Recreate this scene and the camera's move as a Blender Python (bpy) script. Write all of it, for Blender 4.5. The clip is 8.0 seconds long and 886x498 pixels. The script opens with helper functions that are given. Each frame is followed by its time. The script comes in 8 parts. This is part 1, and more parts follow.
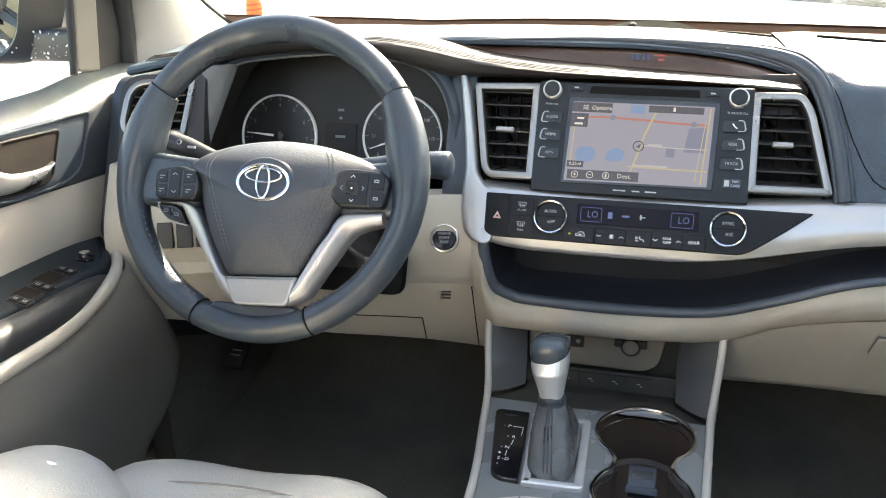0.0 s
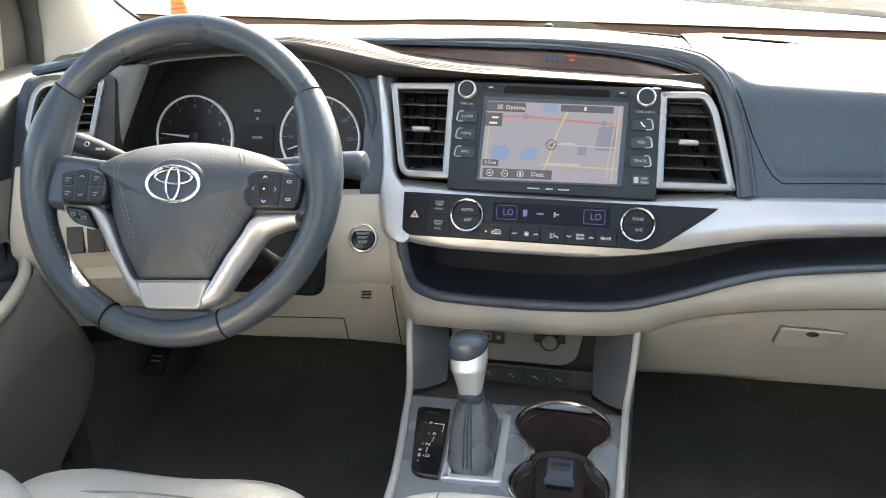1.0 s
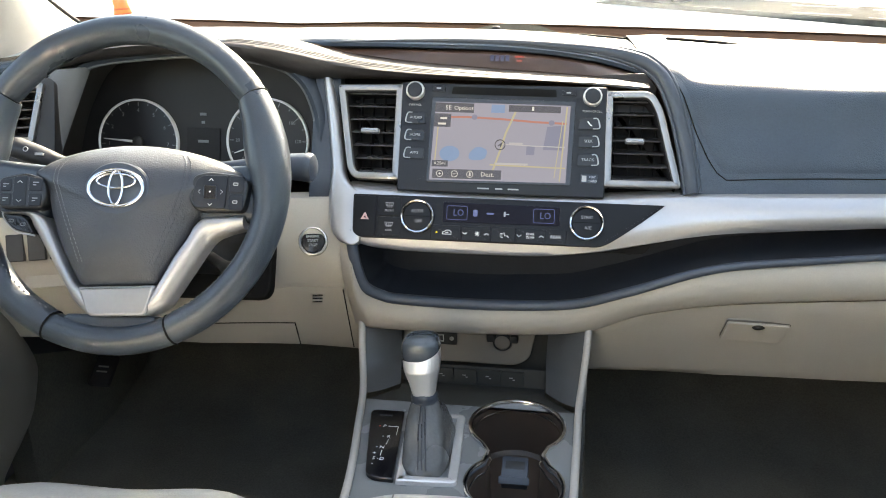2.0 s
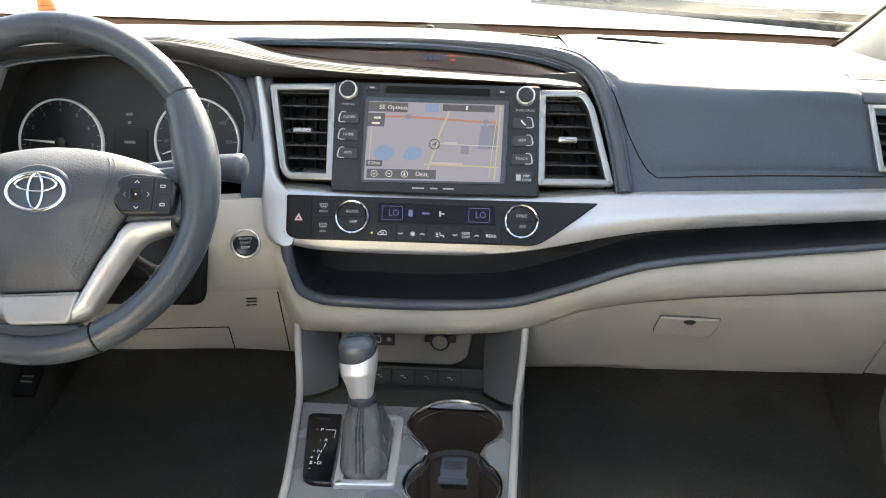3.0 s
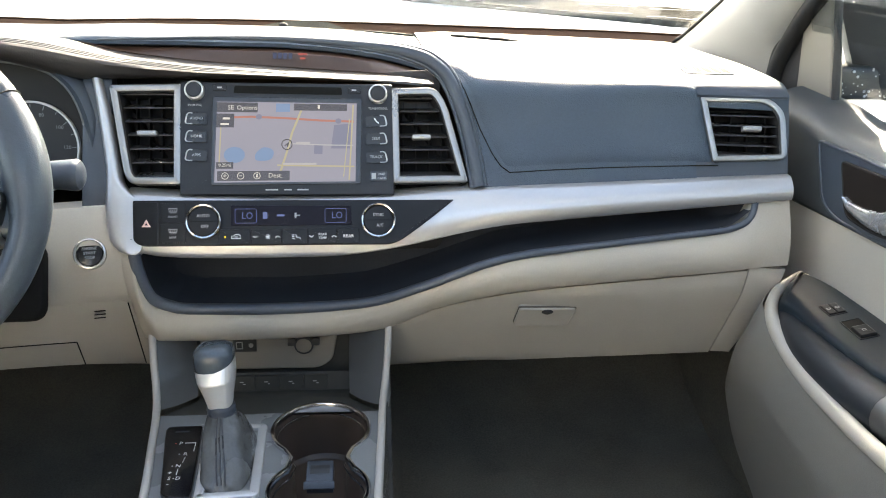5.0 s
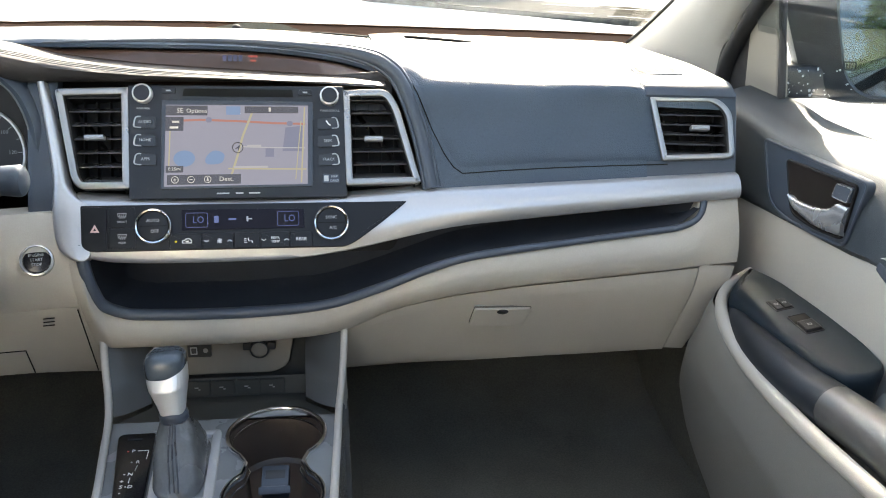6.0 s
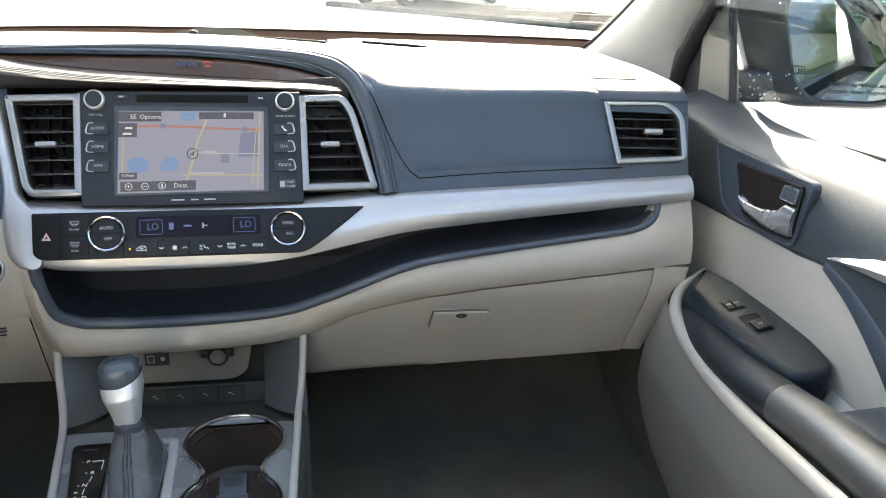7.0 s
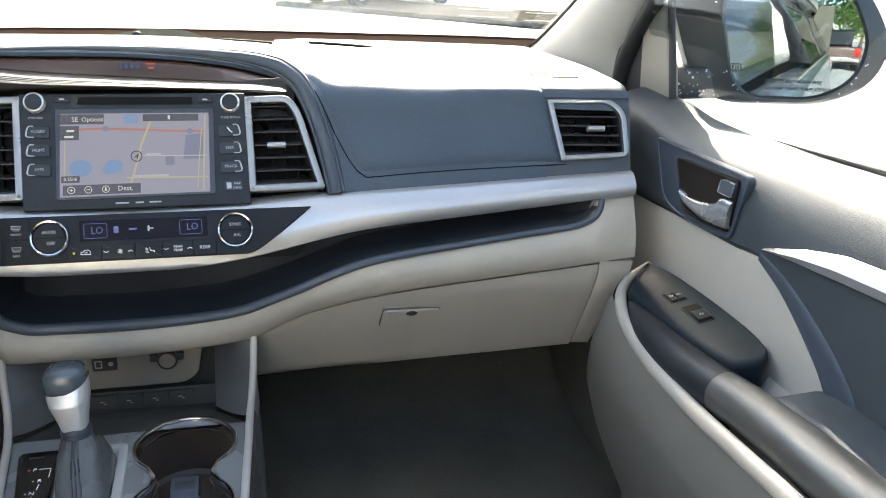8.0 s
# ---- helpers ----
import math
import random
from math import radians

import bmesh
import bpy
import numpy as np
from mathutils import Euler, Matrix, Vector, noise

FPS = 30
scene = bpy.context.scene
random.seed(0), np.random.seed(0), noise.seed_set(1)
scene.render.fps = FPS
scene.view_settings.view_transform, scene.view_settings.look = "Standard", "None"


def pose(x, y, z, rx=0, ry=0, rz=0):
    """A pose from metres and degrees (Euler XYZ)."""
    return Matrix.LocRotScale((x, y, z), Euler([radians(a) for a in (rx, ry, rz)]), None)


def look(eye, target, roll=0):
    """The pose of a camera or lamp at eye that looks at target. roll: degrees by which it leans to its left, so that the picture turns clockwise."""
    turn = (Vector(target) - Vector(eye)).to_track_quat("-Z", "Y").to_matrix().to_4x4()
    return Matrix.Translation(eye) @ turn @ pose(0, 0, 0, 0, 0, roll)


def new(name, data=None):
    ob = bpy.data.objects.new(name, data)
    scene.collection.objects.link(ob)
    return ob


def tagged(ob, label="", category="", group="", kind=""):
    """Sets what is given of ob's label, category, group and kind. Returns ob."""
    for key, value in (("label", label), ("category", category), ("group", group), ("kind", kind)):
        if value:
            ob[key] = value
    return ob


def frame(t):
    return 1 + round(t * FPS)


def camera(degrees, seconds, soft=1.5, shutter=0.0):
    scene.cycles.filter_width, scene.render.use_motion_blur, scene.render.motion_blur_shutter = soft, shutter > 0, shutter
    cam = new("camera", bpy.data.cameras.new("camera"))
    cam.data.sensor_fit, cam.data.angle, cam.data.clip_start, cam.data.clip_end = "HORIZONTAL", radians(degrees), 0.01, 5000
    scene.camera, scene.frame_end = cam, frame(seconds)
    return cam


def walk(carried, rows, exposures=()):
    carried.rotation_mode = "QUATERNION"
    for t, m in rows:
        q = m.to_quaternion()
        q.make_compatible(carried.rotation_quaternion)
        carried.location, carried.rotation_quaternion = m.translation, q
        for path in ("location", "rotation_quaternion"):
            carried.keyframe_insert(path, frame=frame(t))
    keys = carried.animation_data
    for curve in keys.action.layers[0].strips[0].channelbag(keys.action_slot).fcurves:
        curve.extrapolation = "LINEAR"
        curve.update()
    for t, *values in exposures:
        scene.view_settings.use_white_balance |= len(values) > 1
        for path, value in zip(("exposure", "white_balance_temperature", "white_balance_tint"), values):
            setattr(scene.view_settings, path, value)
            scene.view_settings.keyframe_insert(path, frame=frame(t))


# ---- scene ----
cam = camera(56.0, 8.0, soft=1.0)
EXPOSURE = 2.6
PATH = [
    (0, (0.062, -1.076, 0.914), (-0.482, 0.713, 0.205), -1.3),
    (0.5, (0.072, -1.076, 0.913), (-0.378, 0.739, 0.203), -0.7),
    (1, (0.085, -1.077, 0.914), (-0.307, 0.751, 0.204), -0.6),
    (1.5, (0.088, -1.078, 0.91), (-0.252, 0.763, 0.207), -0.6),
    (3, (0.092, -1.07, 0.907), (-0.046, 0.798, 0.206), 0.3),
    (3.5, (0.096, -1.068, 0.911), (0.052, 0.802, 0.205), 0.7),
    (4, (0.101, -1.066, 0.911), (0.146, 0.804, 0.203), 0.9),
    (4.5, (0.11, -1.065, 0.907), (0.214, 0.803, 0.203), 1.0),
    (6, (0.136, -1.067, 0.909), (0.367, 0.792, 0.208), 1.1),
    (6.5, (0.144, -1.071, 0.91), (0.409, 0.786, 0.216), 1.2),
    (7, (0.15, -1.072, 0.91), (0.456, 0.781, 0.221), 1.3),
    (7.5, (0.155, -1.077, 0.91), (0.516, 0.766, 0.224), 1.2),
    (8, (0.159, -1.084, 0.912), (0.567, 0.749, 0.224), 1.3),
]
walk(cam, [(t, look(eye, target, roll)) for t, eye, target, roll in PATH], exposures=((0, EXPOSURE - 0.04, 8250, 10), (1, EXPOSURE + 0.08, 8350, 10), (2, EXPOSURE, 8350, 10), (4, EXPOSURE, 8200, 10), (8, EXPOSURE - 0.18, 7500, 10)))

# ---------------------------------------------------------------- light
SUN = Vector((0.150, 0.805, 0.574)).normalized()
world = bpy.data.worlds.new("sky")
scene.world = world
world.use_nodes = True
wn = world.node_tree
sky = wn.nodes.new("ShaderNodeTexSky")
sky.sky_type = 'NISHITA'
sky.sun_disc = False
sky.sun_elevation = math.asin(SUN.z)
sky.sun_rotation = math.atan2(SUN.x, SUN.y)
sky.air_density, sky.dust_density, sky.ozone_density = 1.0, 0.8, 1.0
wn.links.new(sky.outputs[0], wn.nodes["Background"].inputs[0])
wn.nodes["Background"].inputs[1].default_value = 0.15
sun = new("sun", bpy.data.lights.new("sun", 'SUN'))
sun.data.energy, sun.data.angle, sun.data.color = 4.5, radians(0.6), (1.0, 0.965, 0.90)
sun.matrix_world = look(SUN * 30, (0, 0, 0))


# ---------------------------------------------------------------- materials
def links(m, a, b):
    m.node_tree.links.new(a, b)


def mat(name, col, rough=0.5, metal=0.0, grain=0.0, scale=400.0, vary=0.12, coat=0.0, kind="noise", spec=0.5, emit=None, power=1.0):
    """A procedural surface: colour with stains at two scales, fine relief and uneven gloss."""
    m = bpy.data.materials.new(name)
    m.use_nodes = True
    t = m.node_tree
    b = t.nodes["Principled BSDF"]
    b.inputs["Metallic"].default_value = metal
    b.inputs["Coat Weight"].default_value = coat
    b.inputs["Specular IOR Level"].default_value = spec
    co = t.nodes.new("ShaderNodeTexCoord")
    big = t.nodes.new("ShaderNodeTexNoise")
    big.inputs["Scale"].default_value, big.inputs["Detail"].default_value = 9.0, 5.0
    links(m, co.outputs["Object"], big.inputs["Vector"])
    fine = t.nodes.new("ShaderNodeTexNoise")
    fine.inputs["Scale"].default_value, fine.inputs["Detail"].default_value = scale * 0.6, 3.0
    links(m, co.outputs["Object"], fine.inputs["Vector"])
    both = t.nodes.new("ShaderNodeMath")
    both.operation = 'ADD'
    links(m, big.outputs["Fac"], both.inputs[0])
    links(m, fine.outputs["Fac"], both.inputs[1])
    ramp = t.nodes.new("ShaderNodeMapRange")
    ramp.inputs[1].default_value, ramp.inputs[2].default_value = 0.6, 1.4
    ramp.inputs[3].default_value, ramp.inputs[4].default_value = 1.0 - vary, 1.0 + vary
    links(m, both.outputs[0], ramp.inputs[0])
    mix = t.nodes.new("ShaderNodeVectorMath")
    mix.operation = 'SCALE'
    mix.inputs[0].default_value = col
    links(m, ramp.outputs[0], mix.inputs["Scale"])
    links(m, mix.outputs[0], b.inputs["Base Color"])
    rr = t.nodes.new("ShaderNodeMapRange")
    rr.inputs[1].default_value, rr.inputs[2].default_value = 0.3, 0.7
    rr.inputs[3].default_value, rr.inputs[4].default_value = max(0.0, rough - min(0.05, rough * 0.13)), min(1.0, rough + min(0.05, rough * 0.13))
    links(m, big.outputs["Fac"], rr.inputs[0])
    links(m, rr.outputs[0], b.inputs["Roughness"])
    if grain > 0:
        if kind == "leather":
            g = t.nodes.new("ShaderNodeTexVoronoi")
            g.inputs["Scale"].default_value = scale
            out = g.outputs["Distance"]
        else:
            g = t.nodes.new("ShaderNodeTexNoise")
            g.inputs["Scale"].default_value, g.inputs["Detail"].default_value = scale, 2.0
            out = g.outputs["Fac"]
        links(m, co.outputs["Object"], g.inputs["Vector"])
        bump = t.nodes.new("ShaderNodeBump")
        bump.inputs["Strength"].default_value, bump.inputs["Distance"].default_value = grain, 0.001
        links(m, out, bump.inputs["Height"])
        links(m, bump.outputs[0], b.inputs["Normal"])
    if emit:
        b.inputs["Emission Color"].default_value = (*emit, 1)
        b.inputs["Emission Strength"].default_value = power
    return m


def glow(name, col, power=1.0):
    return mat(name, tuple(c * 0.05 for c in col), 0.25, emit=col, power=power * 0.15, vary=0.02)


PAD = mat("charcoal_soft_vinyl", (0.031, 0.051, 0.076), 0.46, grain=0.52, scale=600, kind="leather")
PAD_SMOOTH = mat("charcoal_moulded_plastic", (0.036, 0.047, 0.063), 0.40, grain=0.12, scale=900)
BLUE_RUBBER = mat("slate_rubber_lining", (0.040, 0.050, 0.068), 0.42, grain=0.1, scale=600)
BLACK = mat("black_plastic", (0.019, 0.020, 0.022), 0.45, grain=0.1, scale=800)
PIANO = mat("gloss_black_panel", (0.008, 0.008, 0.010), 0.16, coat=0.3, vary=0.05)
SILVER = mat("satin_silver_paint", (0.45, 0.45, 0.455), 0.34, metal=0.65, vary=0.03)
SATIN = mat("bright_satin_metal", (0.38, 0.378, 0.38), 0.32, metal=0.6, vary=0.05)
CHROME = mat("chrome", (0.78, 0.78, 0.78), 0.10, metal=1.0, vary=0.03)
CREAM = mat("cream_moulded_plastic", (0.390, 0.364, 0.318), 0.55, grain=0.15, scale=900, vary=0.06)
SEAT = mat("ash_cream_leather", (0.46, 0.45, 0.42), 0.50, grain=0.35, scale=450, kind="leather", vary=0.07)
FABRIC = mat("pale_grey_headliner", (0.52, 0.49, 0.44), 0.85, grain=0.5, scale=1200, vary=0.06)
CARPET = mat("dark_carpet", (0.126, 0.120, 0.099), 0.95, grain=0.9, scale=500, vary=0.35)
LEATHER = mat("dark_wheel_leather", (0.032, 0.042, 0.053), 0.31, grain=0.12, scale=650, kind="leather", vary=0.12)
HUB = mat("grained_airbag_vinyl", (0.036, 0.041, 0.049), 0.44, grain=0.24, scale=520, kind="leather", vary=0.08)
BOOT = mat("soft_black_leather", (0.085, 0.090, 0.092), 0.26, grain=0.12, scale=500, kind="leather", vary=0.15)
SLAT = mat("vent_black", (0.030, 0.031, 0.034), 0.28, vary=0.08)
WHITE = mat("white_print", (0.75, 0.75, 0.74), 0.6, vary=0.03)
PRINT = mat("soft_white_print", (0.38, 0.38, 0.375), 0.6, vary=0.03)
# About half of CREAM's values, for the lower door panels.
DOOR_LOW = mat("darker_cream_door_plastic", (0.188, 0.179, 0.163), 0.55, grain=0.25, scale=800, vary=0.07)
GREYPRINT = mat("grey_print", (0.35, 0.36, 0.37), 0.6, vary=0.03)
RED = mat("red_print", (0.6, 0.05, 0.03), 0.5)
SEAM = mat("dark_gap", (0.008, 0.008, 0.008), 0.85, spec=0.1)
MATT = mat("matt_black_plastic", (0.018, 0.018, 0.019), 0.75, vary=0.1, spec=0.2)
TAUPE = mat("pale_cream_moulded_plastic", (0.37, 0.352, 0.320), 0.6, grain=0.2, scale=900, vary=0.06)
BRIGHT = mat("bright_silver_plastic", (0.66, 0.65, 0.63), 0.30, metal=0.55, vary=0.03)
BROW = mat("brown_black_leather", (0.030, 0.026, 0.024), 0.46, grain=0.2, scale=650, kind="leather", vary=0.1)
SAIL = mat("taupe_and_shaded_cream", (0.20, 0.182, 0.155), 0.62, grain=0.2, scale=900, vary=0.06)
RUBBER = mat("black_rubber", (0.015, 0.015, 0.016), 0.65, grain=0.2, scale=500)


# ---------------------------------------------------------------- shape tools
def finish(bm, angle=38):
    bmesh.ops.remove_doubles(bm, verts=bm.verts, dist=1e-6)
    bmesh.ops.recalc_face_normals(bm, faces=bm.faces)
    me = bpy.data.meshes.new("mesh")
    bm.to_mesh(me)
    bm.free()
    me.polygons.foreach_set("use_smooth", [True] * len(me.polygons))
    me.set_sharp_from_angle(angle=radians(angle))
    return me


def part(name, bm, material, parent=None, label="", angle=38):
    """One mesh object under a thing or a part."""
    me = bm if isinstance(bm, bpy.types.Mesh) else finish(bm, angle)
    me.materials.clear()
    me.materials.append(material)
    ob = new(name, me)
    ob.parent = parent
    if label:
        tagged(ob, label)
    return ob


def thing(name, label, category, at=(0, 0, 0), group="", kind=""):
    ob = new(name)
    ob.location = at
    ob.empty_display_size = 0.05
    return tagged(ob, label, category, group, kind)


def frame_at(o, ex, ey):
    """A matrix with its origin at o, x along ex, y near ey, z out of their plane."""
    ex = Vector(ex).normalized()
    n = ex.cross(Vector(ey)).normalized()
    ey = n.cross(ex)
    m = Matrix((ex, ey, n)).transposed().to_4x4()
    m.translation = Vector(o)
    return m


def loft(bm, rows, close_u=False, close_v=False, caps=False):
    """Faces between rows of points; close_u joins each row's ends, close_v the last row to the first."""
    vs = [[bm.verts.new(p) for p in row] for row in rows]
    n, k = len(vs), len(vs[0])
    for i in range(n if close_v else n - 1):
        a, b = vs[i], vs[(i + 1) % n]
        for j in range(k if close_u else k - 1):
            bm.faces.new((a[j], a[(j + 1) % k], b[(j + 1) % k], b[j]))
    if caps:
        bm.faces.new(vs[0])
        bm.faces.new(list(reversed(vs[-1])))
    return bm


def rounded(points, r, n=5):
    """A closed outline with its corners rounded; r: one radius or one for each corner."""
    out = []
    k = len(points)
    for i in range(k):
        p, a, b = Vector(points[i]), Vector(points[i - 1]), Vector(points[(i + 1) % k])
        ra = r[i] if isinstance(r, (list, tuple)) else r
        da, db = a - p, b - p
        ra = min(ra, da.length * 0.48, db.length * 0.48)
        if ra <= 1e-6:
            out.append(tuple(p))
            continue
        s, e = p + da.normalized() * ra, p + db.normalized() * ra
        for j in range(n + 1):
            t = j / n
            out.append(tuple((1 - t) ** 2 * s + 2 * t * (1 - t) * p + t * t * e))
    return out


def rect(x0, y0, x1, y1, r=0.0, n=5):
    return rounded([(x0, y0), (x1, y0), (x1, y1), (x0, y1)], r, n)


def circle(x, y, r, n=40, ry=None):
    ry = ry or r
    return [(x + r * math.cos(2 * math.pi * i / n), y + ry * math.sin(2 * math.pi * i / n)) for i in range(n)]


def area(o):
    return sum(o[i - 1][0] * o[i][1] - o[i][0] * o[i - 1][1] for i in range(len(o))) / 2


def inset(o, d):
    """The outline moved inwards by d."""
    if area(o) < 0:
        o = o[::-1]
    res = []
    k = len(o)
    for i in range(k):
        p, a, b = Vector(o[i]), Vector(o[i - 1]), Vector(o[(i + 1) % k])
        e1, e2 = (p - a), (b - p)
        if e1.length < 1e-9 or e2.length < 1e-9:
            res.append(tuple(p))
            continue
        n1, n2 = Vector((-e1.y, e1.x)).normalized(), Vector((-e2.y, e2.x)).normalized()
        nn = n1 + n2
        nn = n1 if nn.length < 1e-6 else nn.normalized()
        res.append(tuple(p + nn * d / max(0.4, nn.dot(n1))))
    return res


def slab(bm, o, m, z0, z1, bevel=0.0):
    """A plate with outline o in the plane of m, from z0 to z1, its front edge rounded."""
    if area(o) < 0:
        o = o[::-1]
    rings = [[(x, y, z0) for x, y in o]]
    if bevel > 0:
        for j in range(4):
            a = j / 3 * math.pi / 2
            q = inset(o, bevel * (1 - math.cos(a)))
            rings.append([(x, y, z1 - bevel + bevel * math.sin(a)) for x, y in q])
        rings.append([(x, y, z1) for x, y in inset(o, bevel + 0.0003)])
    else:
        rings.append([(x, y, z1) for x, y in o])
    loft(bm, [[m @ Vector(p) for p in r] for r in rings], close_u=True, caps=True)
    return bm


def hoop(bm, o, width, m, z0, z1, bevel=0.001):
    """A frame round an opening: outer outline o, of that width, from z0 to z1."""
    if area(o) < 0:
        o = o[::-1]
    rings = []
    for d, z in ((0, z0), (0, z1 - bevel), (bevel * 0.4, z1 - bevel * 0.3), (bevel * 1.2, z1), (width - bevel * 1.2, z1),
                 (width - bevel * 0.4, z1 - bevel * 0.3), (width, z1 - bevel), (width, z0)):
        rings.append([m @ Vector((x, y, z)) for x, y in inset(o, d)])
    loft(bm, rings, close_u=True, close_v=True)
    return bm


def spun(bm, profile, m, n=40):
    """A turned shape: profile of (radius, height) about the z axis of m."""
    rows = []
    for r, z in profile:
        rows.append([m @ Vector((r * math.cos(2 * math.pi * i / n), r * math.sin(2 * math.pi * i / n), z)) for i in range(n)])
    loft(bm, rows, close_u=True, caps=True)
    return bm


def spline(points, n=8):
    """A smooth run of points through those given."""
    P = [Vector(p) for p in points]
    out = []
    for i in range(len(P) - 1):
        p0, p1, p2, p3 = P[max(i - 1, 0)], P[i], P[i + 1], P[min(i + 2, len(P) - 1)]
        for j in range(n):
            t = j / n
            out.append(0.5 * ((2 * p1) + (p2 - p0) * t + (2 * p0 - 5 * p1 + 4 * p2 - p3) * t * t + (3 * p1 - p0 - 3 * p2 + p3) * t ** 3))
    out.append(P[-1])
    return out


def sweep(bm, path, rx, ry=None, up=(0, 0, 1), n=14, closed=False, taper=None):
    """An oval rod along a path; rx across, ry along the direction up."""
    ry = ry or rx
    rows = []
    k = len(path)
    for i, p in enumerate(path):
        a = path[i - 1] if (i or closed) else path[i]
        b = path[(i + 1) % k] if (i < k - 1 or closed) else path[i]
        t = (Vector(b) - Vector(a)).normalized()
        s = t.cross(Vector(up))
        s = s.normalized() if s.length > 1e-6 else Vector((1, 0, 0))
        u = s.cross(t)
        f = taper[i] if taper else 1.0
        rows.append([Vector(p) + s * rx * f * math.cos(2 * math.pi * j / n) + u * ry * f * math.sin(2 * math.pi * j / n) for j in range(n)])
    loft(bm, rows, close_u=True, close_v=closed, caps=not closed)
    return bm


def block(bm, m, x0, x1, y0, y1, z0, z1, bevel=0.002, seg=2):
    r = bmesh.ops.create_cube(bm, size=1.0)
    vs = r["verts"]
    for v in vs:
        v.co = Vector((x0 + (v.co.x + 0.5) * (x1 - x0), y0 + (v.co.y + 0.5) * (y1 - y0), z0 + (v.co.z + 0.5) * (z1 - z0)))
    if bevel > 0:
        es = list({e for v in vs for e in v.link_edges})
        g = bmesh.ops.bevel(bm, geom=es, offset=bevel, segments=seg, affect='EDGES', profile=0.5)
        vs = list({v for f in g["faces"] for v in f.verts} | {v for v in vs if v.is_valid})
    bmesh.ops.transform(bm, matrix=m, verts=vs)
    return bm


def lettering(name, text, size, m, material, parent, x=0.0, y=0.0, z=0.0, align='CENTER', squeeze=1.0):
    """Printed letters lying in the plane of m."""
    cu = bpy.data.curves.new("text", 'FONT')
    cu.body, cu.size, cu.align_x, cu.align_y, cu.extrude = text, size, align, 'CENTER', 0.0001
    cu.resolution_u = 2
    tmp = bpy.data.objects.new("text", cu)
    me = bpy.data.meshes.new_from_object(tmp)
    bpy.data.objects.remove(tmp)
    bpy.data.curves.remove(cu)
    me.transform(m @ Matrix.Translation((x, y, z)) @ Matrix.Diagonal((squeeze, 1, 1, 1)))
    me.materials.clear()
    me.materials.append(material)
    ob = new(name, me)
    ob.parent = parent
    return ob


def lerp(x, pts):
    """Piecewise smooth value at x through (x, value) pairs."""
    if x <= pts[0][0]:
        return pts[0][1]
    for (a, va), (b, vb) in zip(pts, pts[1:]):
        if x <= b:
            t = (x - a) / (b - a)
            return va + (vb - va) * t
    return pts[-1][1]


def smooth(x, pts, w=0.02):
    return sum(lerp(x + d * w, pts) for d in (-1.5, -1, -0.5, 0, 0.5, 1, 1.5)) / 7


def span(a, b, n):
    return [a + (b - a) * i / (n - 1) for i in range(n)]


I4 = Matrix.Identity(4)
RAKE = 0.43                                   # how far the dashboard's face leans forward for each metre up


def plan(x):
    """How far the dashboard's face comes back towards the seats at its ends."""
    if x > 0.22:
        return -0.055 * ((x - 0.22) / 0.45) ** 1.3
    if x < -0.22:
        return -0.13 * ((-x - 0.22) / 0.45) ** 1.3
    return 0.0


def face(x, z):
    d, w = z - 0.5, 0.06
    if d > w:
        y = RAKE * d
    elif d < -w:
        y = -0.6 * d
    else:
        y = 0.6 * w - 0.6 * (d + w) + (RAKE + 0.6) * (d + w) ** 2 / (4 * w)
    return -0.043 + y + plan(x)


STACK = frame_at((0, 0, 0.6), (1, 0, 0), (0, RAKE, 1))


def face_frame(x, z):
    """A frame on the dashboard's face at x and height z: x along it, y up it, z out to the seats."""
    d = 0.01
    return frame_at((x, face(x, z), z), (2 * d, plan(x + d) - plan(x - d), 0), (0, RAKE, 1))


def band(bm, xs, top, bottom, prof, thick=0.03, lift=0.0):
    """A strip of the dashboard's face between two curves; prof: (part of the way down, how far proud)."""
    rows = []
    for x in xs:
        zt, zb = top(x), bottom(x)
        row = []
        for s, off in prof:
            z = zt + (zb - zt) * s
            row.append((x, face(x, z) - off - lift, z))
        row.append((x, face(x, zb) + thick, zb + 0.001))
        row.append((x, face(x, zt) + thick, zt - 0.001))
        rows.append(row)
    loft(bm, rows, close_u=True, caps=True)
    return bm


def sheet(bm, f, nu=16, nv=10, thick=0.02, lift=0.003, edge=0.004):
    """A panel on the dashboard's face: f(u, v) gives its x and z; its borders are rolled in."""
    g = []
    for j in range(-1, nv + 2):
        v = min(max(j / nv, 0), 1)
        row = []
        for i in range(-1, nu + 2):
            u = min(max(i / nu, 0), 1)
            x, z = f(u, v)
            out = -thick if (i in (-1, nu + 1) or j in (-1, nv + 1)) else (lift - edge * 0.7 if (i in (0, nu) or j in (0, nv)) else lift)
            if 0 <= i <= nu and 0 <= j <= nv:
                du, dv = 0.0, 0.0
            row.append((x, face(x, z) - out, z))
        g.append(row)
    loft(bm, g)
    return bm


# ---------------------------------------------------------------- structure of the car
def base_y(x):
    return smooth(x, ((-0.80, 0.30), (-0.60, 0.50), (-0.3, 0.68), (0, 0.72), (0.4, 0.70), (0.62, 0.64), (0.78, 0.54)), 0.06)


def base_z(x):
    return lerp(x, ((-0.80, 0.772), (-0.45, 0.737), (0.0, 0.727), (0.4, 0.720), (0.78, 0.722)))


